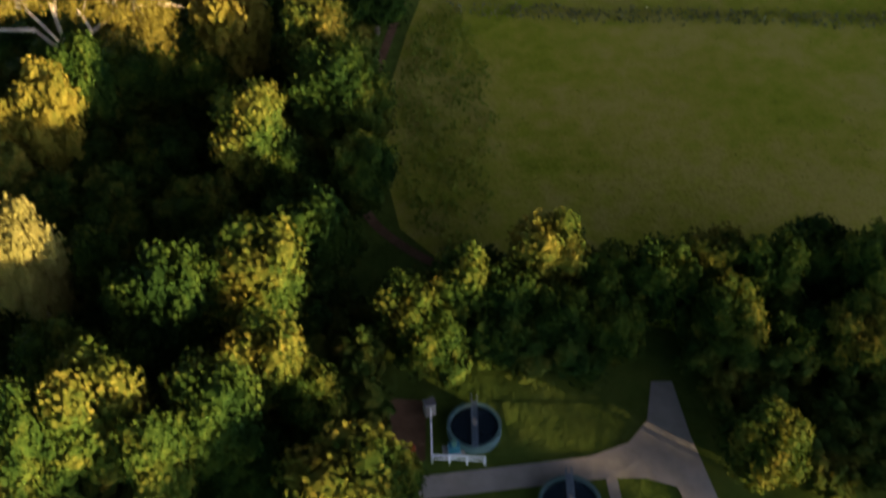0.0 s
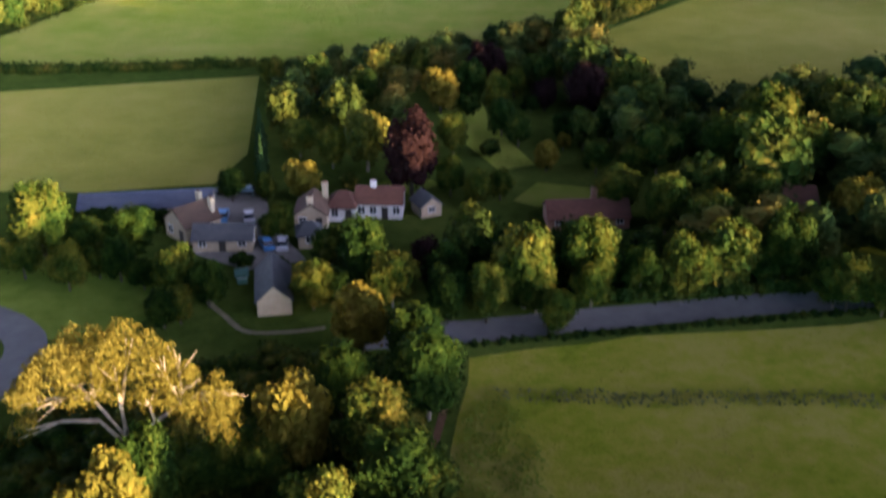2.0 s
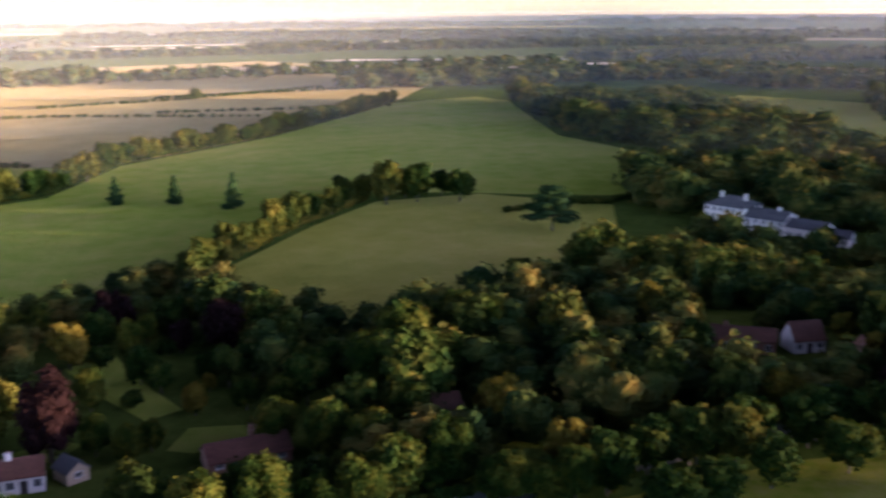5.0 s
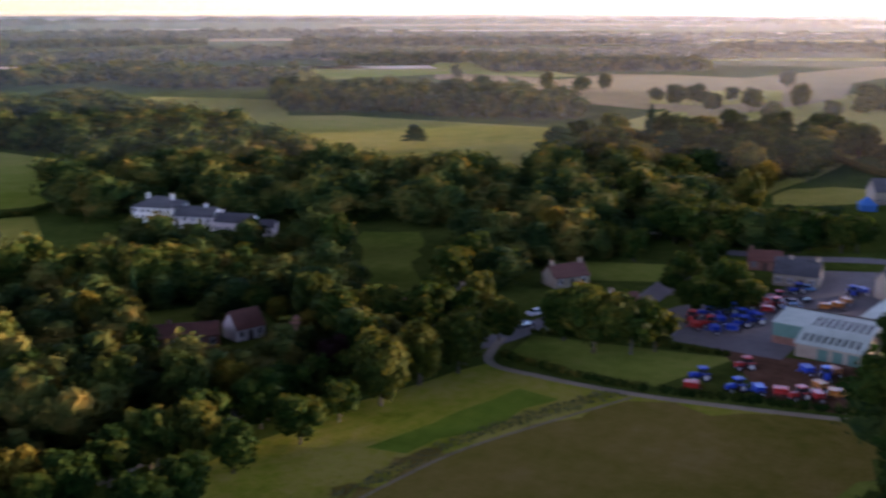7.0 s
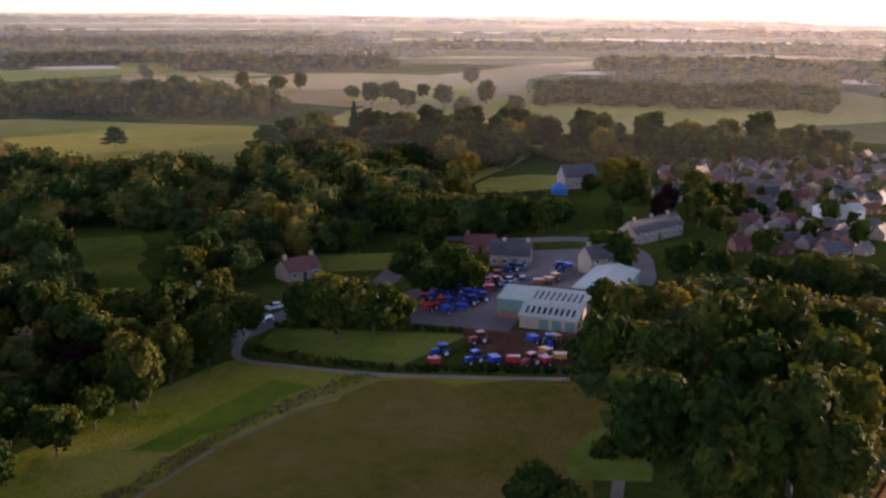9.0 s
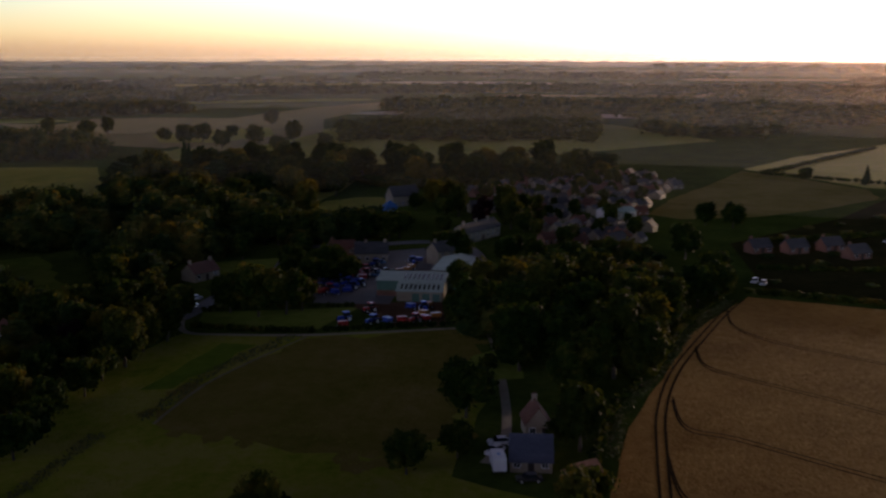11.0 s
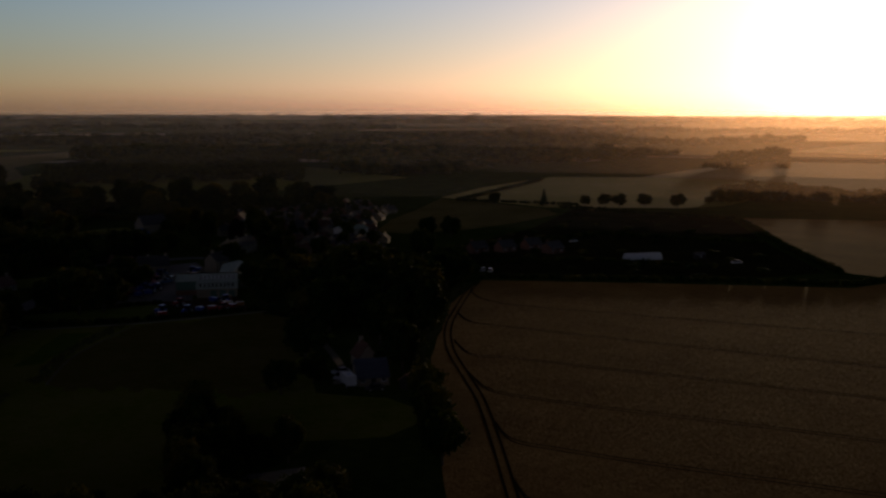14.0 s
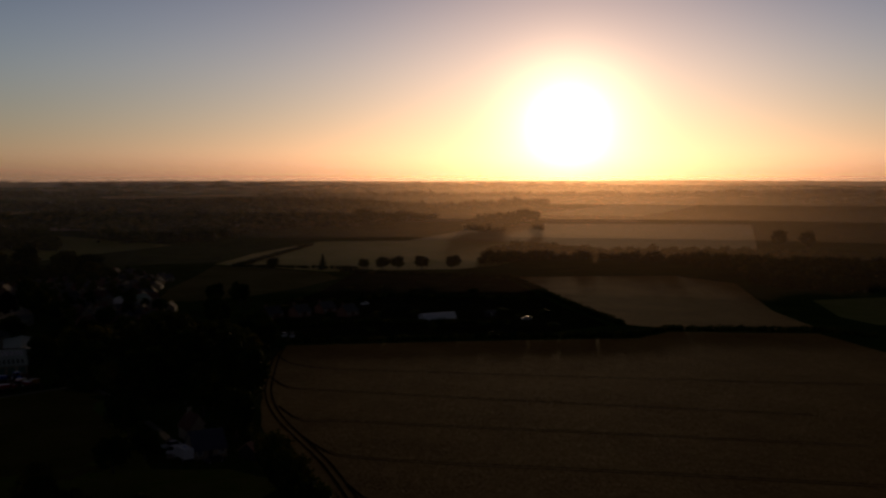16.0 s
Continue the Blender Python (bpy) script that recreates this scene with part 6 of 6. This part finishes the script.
def tunnel():
    ob = tagged(new("polytunnel"), "white plastic growing tunnel on dark ground", "polytunnel")
    ob.matrix_basis = pose(242.6, -106.4, 0, 0, 0, -88)
    L, n, b = 14.4, 12, Build()
    arc = [(2.6 - 2.6 * math.cos(math.pi * i / n), 2.6 * math.sin(math.pi * i / n)) for i in range(n + 1)]
    b.add([(0, y, z) for y, z in arc] + [(L, y, z) for y, z in arc], [(i, n + 1 + i, n + 2 + i, i + 1) for i in range(n)] + [tuple(range(n + 1)), tuple(range(2 * n + 1, n, -1))])
    part("cover", b.mesh("cover", material("white_polythene", [(0.62, 0.64, 0.66), (0.74, 0.75, 0.77)], 0.8, 0.45, bump=0.1)), ob)
    for i in range(7):
        x = L * i / 6
        hoop = Build()
        for (y0, z0), (y1, z1) in zip(arc, arc[1:]):
            hoop.tube((x, 2.6 + (y0 - 2.6) * 1.01, z0 * 1.01), (x, 2.6 + (y1 - 2.6) * 1.01, z1 * 1.01), 0.04, 0.04, 5, False)
        part("hoop", hoop.mesh("hoop", PAINT), ob)
    part("door", Build().box(-0.06, 1.8, 0, 0.0, 3.4, 2.0).mesh("door", PAINT), ob)
    return ob


tunnel()
house("store_shed", "low dark store shed beside the growing tunnel", 241.0, -134.0, -92, 4.0, 3.0, 1.8, 2.4, DARK, SLATE, [], 1, door=False, category="shed")
for x, y, k in ((-48, 145.2, 1.0), (-45, 144.6, 0.9), (-42, 145.0, 1.1), (-39, 144.8, 0.9), (-36, 145.4, 1.0), (-33.5, 146.4, 0.8)):
    plant("bush", x, y, k, group="shrubs before the stable")
for x, y, k in ((160, 122, 1.0), (166, 121, 1.15), (171, 117, 0.95), (157, 128, 1.1), (150, 131, 1.2)):
    plant("oak", x, y, k, group="trees round the roadside cottages")


# ---- hedges, rough grass and woods ----
def hedge(pts, h, w, label, seed, leaf=None, gap=1.6, cards=26):
    nr, rnd = np.random.default_rng(seed), random.Random(seed)
    lb = [(x, y, h * (0.42 + 0.1 * a), w * (0.5 + 0.25 * b), h * (0.42 + 0.22 * a)) for x, y, a, b in along(pts, gap, seed, w * 0.12)]
    v, f = leaves(nr, lb, cards * len(lb), 0.14 + 0.12 * h ** 0.5)
    return tagged(new("hedge", mesh_of("hedge", v, f, leaf or LEAF)), label, "hedge")


hedge([(161.9, 101.9), (159.8, 86.4), (160.9, 71.1)], 1.5, 1.8, "dark clipped hedge beside the gravel lane", 1)
hedge([(161.5, 68.5), (165.6, 56.5), (170.6, 40.3), (172.5, 32)], 1.4, 1.6, "dark hedge between lane and machinery yard", 2)
hedge([(178, 104.5), (183.5, 85), (187.5, 66)], 1.3, 1.4, "low hedge round the small field", 3)
hedge([(-130, 241), (-83, 229.5), (-56, 231.5), (-31, 233.5)], 2.6, 3.2, "thick field hedge between paddock and pasture", 4)
for i in range(12):
    plant("fir", -23.6 + 0.35 * i, 183 - 2.4 * i, 0.42, tall=1.15, group="row of garden cypresses")
hedge([(152, 300), (175, 306), (190, 299), (212, 310)], 2.0, 2.6, "dark hedge at the end of the dry pasture", 5)
hedge([(57.5, 121.5), (34, 119.5), (18, 118)], 2.2, 2.4, "roadside hedge under tall trees", 6)
hedge([(12, 108.5), (32, 111.2), (56, 114.5), (70, 116)], 0.9, 1.0, "rough verge hedge beside the road", 7)
hedge([(214.2, -40.2), (189.2, -113.5), (172.3, -158.6), (179.5, -176.9), (151.4, -223.6), (130.4, -230.8)], 2.2, 3.0, "dark hedge at the end of the wheat field", 8, gap=2.2)
hedge([(380.5, -222.9), (309.4, -200.8), (259.9, -184.4), (195.8, -168.3)], 2.4, 3.0, "straight dark hedge between fields", 9, gap=2.4)
hedge([(205.3, -31), (171.9, -16.4), (137.3, -7.2), (115.3, 2.2), (88, 6.9), (75.1, 8)], 1.6, 1.8, "ragged hedge between the wood and the wheat", 10)
hedge([(482, 132), (461, 122), (444, 109), (431, 98), (425, 88)], 3.0, 4.0, "curved clipped hedge across the park", 38, leaf=GOLDEN, gap=1.8)
hedge([(460.6, -163.3), (508.3, -100.3), (535.6, -118.4), (675.8, -207.9)], 2.4, 3.4, "dark hedge round the pasture of round trees", 11, gap=3.0)
HEDGE_LINES = [[(-205, 548), (-86, 528), (17, 476)], [(-96, 570), (-72, 720)], [(-288, 771), (-183, 754), (-64, 712)], [(-64, 712), (35, 697), (153, 638)], [(-113, 1019), (-57, 720)], [(30, 763), (128, 785), (259, 853)], [(98, 690), (250, 665)], [(113, 805), (352, 835)]]
for i, line in enumerate(HEDGE_LINES):
    hedge(line, 2.6, 4.0, "thin dark hedge between distant pale fields", 20 + i, gap=5.0, cards=18)
BOUNDARY = along([(-118, 246), (-100, 266), (-91, 298), (-75, 360), (-57, 377), (-21, 382), (17, 402), (50, 470), (90, 505), (136, 543), (200, 615), (262, 694)], 7.4, 31, 1.6)
for x, y, a, b in BOUNDARY:
    plant("ash" if a < 0.6 else "oak", x, y, 0.8 + 0.5 * b, tall=0.85, group="trees along the pasture edge")
for x, y, a, b in along([(42, 246), (52, 268), (84, 308), (118, 342), (150, 340)], 6.0, 32, 1.2):
    plant("ash" if a < 0.7 else "lime", x, y, 0.7 + 0.35 * b, group="trees between two pastures")
hedge([(-118, 246), (-100, 266), (-91, 298), (-75, 360), (-57, 377), (-21, 382), (17, 402), (50, 470), (90, 505), (136, 543), (200, 615), (262, 694)], 3.6, 4.6, "thick brown-green hedgerow under the boundary trees", 39, OLIVE, gap=2.2, cards=34)
hedge([(42, 246), (52, 268), (84, 308), (118, 342)], 3.4, 4.2, "thick brown-green hedgerow between two pastures", 40, OLIVE, gap=2.0, cards=34)
for x, y, a, b in along([(82, 113), (100, 112), (126, 111), (150, 108)], 6.5, 33, 1.5):
    plant("oak" if a < 0.6 else "lime", x, y + 4, 0.7 + 0.3 * b, group="trees at the top of the meadow")

hedge([(451.3, -149.1), (402.8, -186.5), (370.8, -216.2)], 2.4, 3.2, "tall dark hedge behind the allotments", 35, gap=2.6)
# the next two hedges are added to shade streaks of sun off the allotments
hedge([(292.1, -54.4), (321.1, -126.5), (277.7, -183)], 2.4, 3.0, "added low hedge that shades the allotments", 36, gap=2.6)
hedge([(247.9, -49.2), (247.8, -88.6), (218, -132.3)], 1.8, 2.6, "added low hedge that shades the allotments", 37, gap=2.6)
for x, y in ((671, 300), (647, 275), (668, 270), (622, 241), (704, 259), (647, 225), (616, 201), (845, 266), (681, 205), (619, 168), (720, 414), (700, 373), (732, 370)):
    plant("oak" if x % 3 else "ash", x, y, 1.15 + 0.05 * (x % 11), tall=0.95, group="park trees on the pale field")

# rough herbage at the wood's edge, along the road and beside the path
def herbage(name, places, h, size, cards, label, leaf, seed):
    nr = np.random.default_rng(seed)
    lb = [(x, y, h * 0.2, 0.35 + 0.3 * a, h * (0.3 + 0.4 * b)) for x, y, a, b in places]
    v, f = leaves(nr, lb, cards * len(lb), size, core=0.0)
    return tagged(new(name, mesh_of(name, v, f, leaf)), label, "grass", kind="stuff")


NETTLE = material("nettle_leaf", [(0.09, 0.14, 0.018), (0.15, 0.195, 0.028), (0.21, 0.235, 0.04)], 0.5, 0.9, spec=0.0, thin=0.3)
NETTLES = [p for p in fill([(15.5, 60), (10.5, 65), (8.6, 74), (8.9, 84), (10.4, 94), (13, 98.5), (16, 95), (18, 88), (19, 78), (17.5, 64)], 0.7, 51) if p[2] < 1.15 - (p[0] - 8) / 14 + 0.3 * math.sin(p[0] * 0.9) * math.sin(p[1] * 0.55)]
herbage("nettle_bed", NETTLES, 0.8, 0.16, 9, "tall dark nettles and weeds along the ditch", NETTLE, 3)
TALL = material("seeding_grass", [(0.07, 0.085, 0.02), (0.11, 0.12, 0.035), (0.17, 0.15, 0.06)], 0.6, 0.9)
herbage("tall_grass", fill([(14, 96.6), (29, 95), (42, 95.3), (90, 92), (90, 95), (42, 97.6), (29, 97.8), (14, 99)], 1.0, 52), 0.7, 0.2, 8, "band of tall seeding grass across the meadow", TALL, 4)
herbage("tall_grass", fill([(98, 87.2), (121, 85.2), (137, 80.6), (157, 73.4), (157.4, 77), (138, 84), (121, 88), (98, 90)], 1.1, 53), 0.6, 0.22, 7, "rough grass bank beside the meadow path", TALL, 5)
herbage("tall_grass", fill([(204.6, -35.2), (171.3, -20.3), (137.9, -10), (110.7, 0.2), (87.4, 3.1), (87.7, 5.3), (111.1, 2.9), (138.4, -7.3), (171.8, -17), (205.1, -32)], 1.2, 54), 0.6, 0.25, 7, "rough grass margin of the wheat field", TALL, 6)

TUSSOCK = material("tussock_grass", [(0.12, 0.145, 0.014), (0.18, 0.19, 0.025), (0.25, 0.21, 0.06)], 0.25, 0.95, spec=0.0)
herbage("meadow_tussocks", [p for p in fill([(16, 59), (15, 66), (12, 80), (13, 95), (13, 105), (26, 108), (66, 113), (110, 109), (110, 60), (66, 34), (48, 49)], 1.05, 55) if p[3] < 0.28 + 0.2 * math.sin(p[0] * 0.23 + 2 * math.sin(p[1] * 0.19))], 0.26, 0.10, 6, "tussocks and seed heads of the rough meadow", TUSSOCK, 9)

# shapes of trees that were not wanted
for key, shapes in KINDS.items():
    for src in shapes[used[key]:]:
        for ob in (*src.children_recursive, src):
            bpy.data.objects.remove(ob)

# the woods that fill the view
UNDER = [(9, 42), (8, 52), (6.5, 60), (4.5, 66), (3.5, 74), (4.5, 86), (6.5, 100), (-6, 108), (-20, 103), (-34, 98), (-44, 80), (-46, 40), (-20, 28), (6, 32)]
woods("undergrowth", fill(UNDER, 2.7, 60), 2.3, 1.8, 60, 0.34, "dark undergrowth on the floor of the wood", 11, LEAF)
woods("row_undergrowth", fill([(10, 47.5), (27.5, 48), (28, 56), (10, 57.5), (9, 52)], 2.2, 59) + fill([(32.5, 47.5), (56, 46), (58, 57), (31, 56)], 2.2, 58), 4.6, 1.7, 110, 0.28, "dense green undergrowth below the row of trees", 10, LEAF)
woods("drive_shrubs", fill([(33.7, 46.7), (47.1, 46.2), (44.8, 38.4), (41.9, 37.5), (38.0, 38.0), (39.4, 44.1), (35.2, 38.0), (33.4, 41.2)], 1.7, 75), 2.0, 1.3, 110, 0.22, "dark shrubs beside the concrete drive", 27, LEAF)
woods("roadside_belt", fill([(8.4, 120.0), (25.6, 120.3), (44.9, 122.4), (58.6, 124.8), (60.6, 131.3), (45.9, 130.2), (26.7, 129.2), (9.3, 128.2)], 3.6, 76), 6.2, 2.5, 420, 0.24, "dense green trees and scrub along the road", 28, NEAR_LEAF)
woods("belt_wood", fill([(24, 124), (60, 127), (80, 124), (95, 128), (122, 124), (150, 118), (166, 124), (186, 160), (150, 192), (130, 208), (107, 205), (72, 196), (60, 176), (70, 150), (40, 130)], 7.8, 61, [[(22, 134), (42, 134), (42, 156), (22, 156)], [(54, 140), (72, 140), (72, 158), (54, 158)], [(118, 140), (152, 130), (152, 164), (118, 168)], [(158, 122), (172, 118), (178, 130), (164, 140)], GLADE, GLADE_FRONT, COTTAGE_LAWN, [(x - 9, y - 6) for x, y in COTTAGE_LAWN]]), 8.4, 4.5, 230, 0.42, "mixed green wood among gardens and cottages", 12)
woods("garden_wood", fill([(44, 168), (60, 172), (72, 196), (62, 204), (52, 238), (38, 262), (2, 238), (-24, 228), (-20, 190), (-8, 186), (0, 192), (20, 222), (34, 210)], 8.2, 62, [[(9.0, 199.6), (18.6, 205.6), (21.1, 188.6), (25.9, 169.9), (19.4, 167.4), (14.2, 181.2)]]), 7.0, 3.7, 200, 0.38, "garden trees behind the farmhouse", 13)
MANOR = [(278, 400), (275, 470), (340, 668), (430, 560), (392, 450), (312, 262), (322, 200), (352, 176), (360, 150), (335, 122), (300, 118), (262, 140), (240, 196), (226, 206), (222, 240), (210, 262), (200, 268), (196, 296), (208, 312)]
woods("manor_wood", fill(MANOR, 12.0, 63), 12.0, 7.4, 260, 0.66, "mixed green woodland behind the manor house", 14)
woods("park_wood", fill([(150, 212), (166, 222), (180, 236), (196, 226), (200, 214), (214, 206), (222, 200), (176, 148), (166, 150), (158, 176), (160, 196)], 9.4, 64, [GLADE, GLADE_FRONT, YEW_BELT, COTTAGE_LAWN, MANOR_LAWN]), 8.6, 5.0, 220, 0.5, "trees and shrubs in front of the manor", 15)
woods("yew_belt", fill(YEW_BELT, 5.2, 74), 9.6, 4.0, 260, 0.36, "tall dark belt of clipped yews in front of the manor", 26, LEAF)
woods("road_wood", fill([(196, 128), (238, 168), (262, 140), (290, 118), (270, 112), (238, 118), (214, 124)], 10.0, 65, [[(218, 136), (250, 103), (232, 98), (214, 118)]]), 9.0, 5.6, 220, 0.55, "trees along the village road", 16)
woods("shed_wood", fill([(176, 36), (196, 30), (212, 28), (214, -20), (199.5, -21.1), (159.2, -9.8), (134.1, -1.0), (120.2, 5.8), (140, 12), (150, 22), (160, 32)], 10.2, 66), 9.6, 6.4, 420, 0.46, "tall green wood behind the cottages", 17)
woods("street_wood", fill([(238, 16), (252, 14), (258, -20), (236, -22)], 8.4, 67), 6.0, 4.2, 240, 0.45, "trees between village gardens", 18)
woods("church_wood", fill([(262, 104), (298, 114), (306, 98), (304, 76), (296, 70), (276, 84)], 8.6, 68), 9.4, 6.0, 240, 0.52, "dark trees in front of the church", 19)
woods("park_belt", fill([(478, 462), (505, 385), (520, 300), (548, 290), (600, 320), (640, 400), (610, 490), (570, 560), (508, 500)], 11.5, 72), 12.5, 7.0, 130, 0.8, "dark belt of woodland behind the park field", 23, far=True)
woods("upper_wood", [p for p in fill(UPPER_PARK, 17.0, 69) if p[2] > 0.12], 10.5, 9.0, 130, 0.85, "hazy park woodland above the village", 20, OLIVE)
woods("grove_shrubs", fill(PARK_GROVE, 11.5, 68, [[(490, 132), (461, 112), (440, 100), (431, 84), (418, 84), (428, 104), (450, 124), (478, 142)]]), 5.5, 6.0, 90, 0.6, "shrubs and young trees below the park grove", 25, OLIVE)
woods("sunset_wood", fill([(459.8, -243.9), (531.6, -301.3), (532.3, -340.3), (465.6, -331.8), (400.5, -353.6), (344.8, -357.6), (295.8, -318.9), (251.2, -311.1), (225.5, -343.2), (328.1, -464.5), (431.1, -432.3), (459.6, -371.5)], 9.5, 70), 7.0, 5.0, 70, 0.9, "dark belt of trees between sunset fields", 21, far=True)
woods("allotment_scrub", fill([(217, -48.4), (292.8, -50.2), (354.6, -103.7), (443.7, -160.7), (379.4, -210.9), (272.4, -177.9), (205, -161.3), (195.3, -117.7)], 26.0, 71, [[(230, -96.7), (265.4, -106.8), (257, -133.9), (221.4, -124)]]), 1.6, 2.6, 40, 0.4, "low dark scrub on allotment ground", 22)
woods("evening_wood", fill([(860, -70), (1830, 20), (1830, -289), (1800, -600), (1455, -660), (1050, -500), (960, -370), (890, -245), (730, -120), (760, -60)], 27.0, 73, [[(1250, -40), (1500, 0), (1480, -260), (1240, -200)], [(700.7, -305.6), (919.2, -524.5), (771.3, -757.7), (474.7, -492.4), (428.4, -367.7), (563.2, -400.7)]]), 10.0, 15.0, 16, 2.6, "hazy woodland below the evening sky", 24, far=True)
far = []
for i, (x, y, w, d, a) in enumerate(((480, 830, 420, 110, 10), (1130, 650, 520, 150, 40), (1250, -250, 420, 60, 75), (250, 1010, 700, 26, -5), (900, 1000, 560, 150, 30), (-150, 1060, 500, 20, 0), (1500, 950, 700, 110, 45), (800, 1500, 900, 100, 15), (1600, 250, 700, 110, 70), (0, 1500, 900, 50, 0), (1700, -450, 600, 90, 75), (900, -520, 340, 24, 40), (1100, 60, 260, 240, 60), (1350, -700, 500, 40, 60), (-420, 900, 400, 30, 10))):
    c, s = math.cos(radians(-a)), math.sin(radians(-a))
    ring = [(x + c * u * w / 2 - s * v * d / 2, y + s * u * w / 2 + c * v * d / 2) for u, v in ((-1, -1), (1, -0.8), (0.9, 1), (-0.95, 0.9))]
    far += fill(ring, 15.5, 140 + i)
far += fill([(870, 560), (950, 470), (1010, 400), (1080, 430), (1040, 540), (960, 640)], 13.0, 190)
far += fill([(560, 640), (640, 600), (700, 640), (640, 720), (560, 730)], 13.0, 191)
woods("far_wood", far, 12, 9.8, 30, 2.0, "distant belts of dark green woodland", 7, far=True)
farther = []
for i in range(46):
    rr = random.Random(900 + i)
    h, r = radians(-25 + 4.1 * i), rr.uniform(1900, 4200)
    x, y, w, d = 60 + r * math.sin(h), 60 + r * math.cos(h), rr.uniform(500, 1300), rr.uniform(50, 140)
    c, s = math.cos(-h), math.sin(-h)
    ring = [(x + c * u * w / 2 - s * v * d / 2, y + s * u * w / 2 + c * v * d / 2) for u, v in ((-1, -1), (1, -0.8), (0.9, 1), (-0.95, 0.9))]
    farther += fill(ring, 40.0, 340 + i)
wood = woods("horizon_wood", farther, 10, 21, 9, 4.5, "hazy strips of woodland near the horizon", 8, far=True)
lifted = np.empty(len(wood.data.vertices) * 3)
wood.data.vertices.foreach_get("co", lifted)
lifted = lifted.reshape(-1, 3)
far_off = np.hypot(lifted[:, 0] - 60, lifted[:, 1] - 60)
lifted[:, 2] += 20 * np.maximum(0, (far_off - 1500) / 3200) ** 1.6
wood.data.vertices.foreach_set("co", lifted.ravel())


# ---- evening haze, put in as thin pale shells, one behind the other ----
def haze(radius, density):
    m = bpy.data.materials.new("haze_shell")
    m.use_nodes = True
    n, l = m.node_tree.nodes, m.node_tree.links
    n.remove(n["Principled BSDF"])
    mix, both, clear = n.new("ShaderNodeMixShader"), n.new("ShaderNodeMixShader"), n.new("ShaderNodeBsdfTransparent")
    dif, trn = n.new("ShaderNodeBsdfDiffuse"), n.new("ShaderNodeBsdfRefraction")
    trn.inputs["Roughness"].default_value, trn.inputs["IOR"].default_value = 0.55, 1.5
    # haze colour: pale blue, with an orange tint for the sunset glow
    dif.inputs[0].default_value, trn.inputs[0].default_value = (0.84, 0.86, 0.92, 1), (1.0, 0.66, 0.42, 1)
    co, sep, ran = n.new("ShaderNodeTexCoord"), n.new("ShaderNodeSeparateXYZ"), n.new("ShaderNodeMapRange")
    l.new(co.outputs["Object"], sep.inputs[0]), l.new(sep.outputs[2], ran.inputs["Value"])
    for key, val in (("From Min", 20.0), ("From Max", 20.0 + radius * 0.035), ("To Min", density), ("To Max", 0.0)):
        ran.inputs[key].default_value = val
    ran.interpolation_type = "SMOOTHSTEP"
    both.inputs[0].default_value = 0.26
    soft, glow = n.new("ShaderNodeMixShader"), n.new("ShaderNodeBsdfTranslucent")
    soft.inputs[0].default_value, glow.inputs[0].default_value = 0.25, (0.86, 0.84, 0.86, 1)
    l.new(dif.outputs[0], soft.inputs[1]), l.new(glow.outputs[0], soft.inputs[2])
    l.new(soft.outputs[0], both.inputs[1]), l.new(trn.outputs[0], both.inputs[2])
    l.new(ran.outputs[0], mix.inputs[0]), l.new(clear.outputs[0], mix.inputs[1]), l.new(both.outputs[0], mix.inputs[2])
    l.new(mix.outputs[0], n["Material Output"].inputs[0])
    seg, top = 64, 20 + radius * 0.04
    v = [(radius * math.cos(2 * math.pi * j / seg), 30 + radius * math.sin(2 * math.pi * j / seg), z) for z in (-2, top) for j in range(seg)]
    f = [(j, (j + 1) % seg, seg + (j + 1) % seg, seg + j) for j in range(seg)]
    return tagged(new("mist", mesh_of("mist", v, f, m, True)), "thin pale shell added as distance haze over the fields", "mist", kind="stuff")


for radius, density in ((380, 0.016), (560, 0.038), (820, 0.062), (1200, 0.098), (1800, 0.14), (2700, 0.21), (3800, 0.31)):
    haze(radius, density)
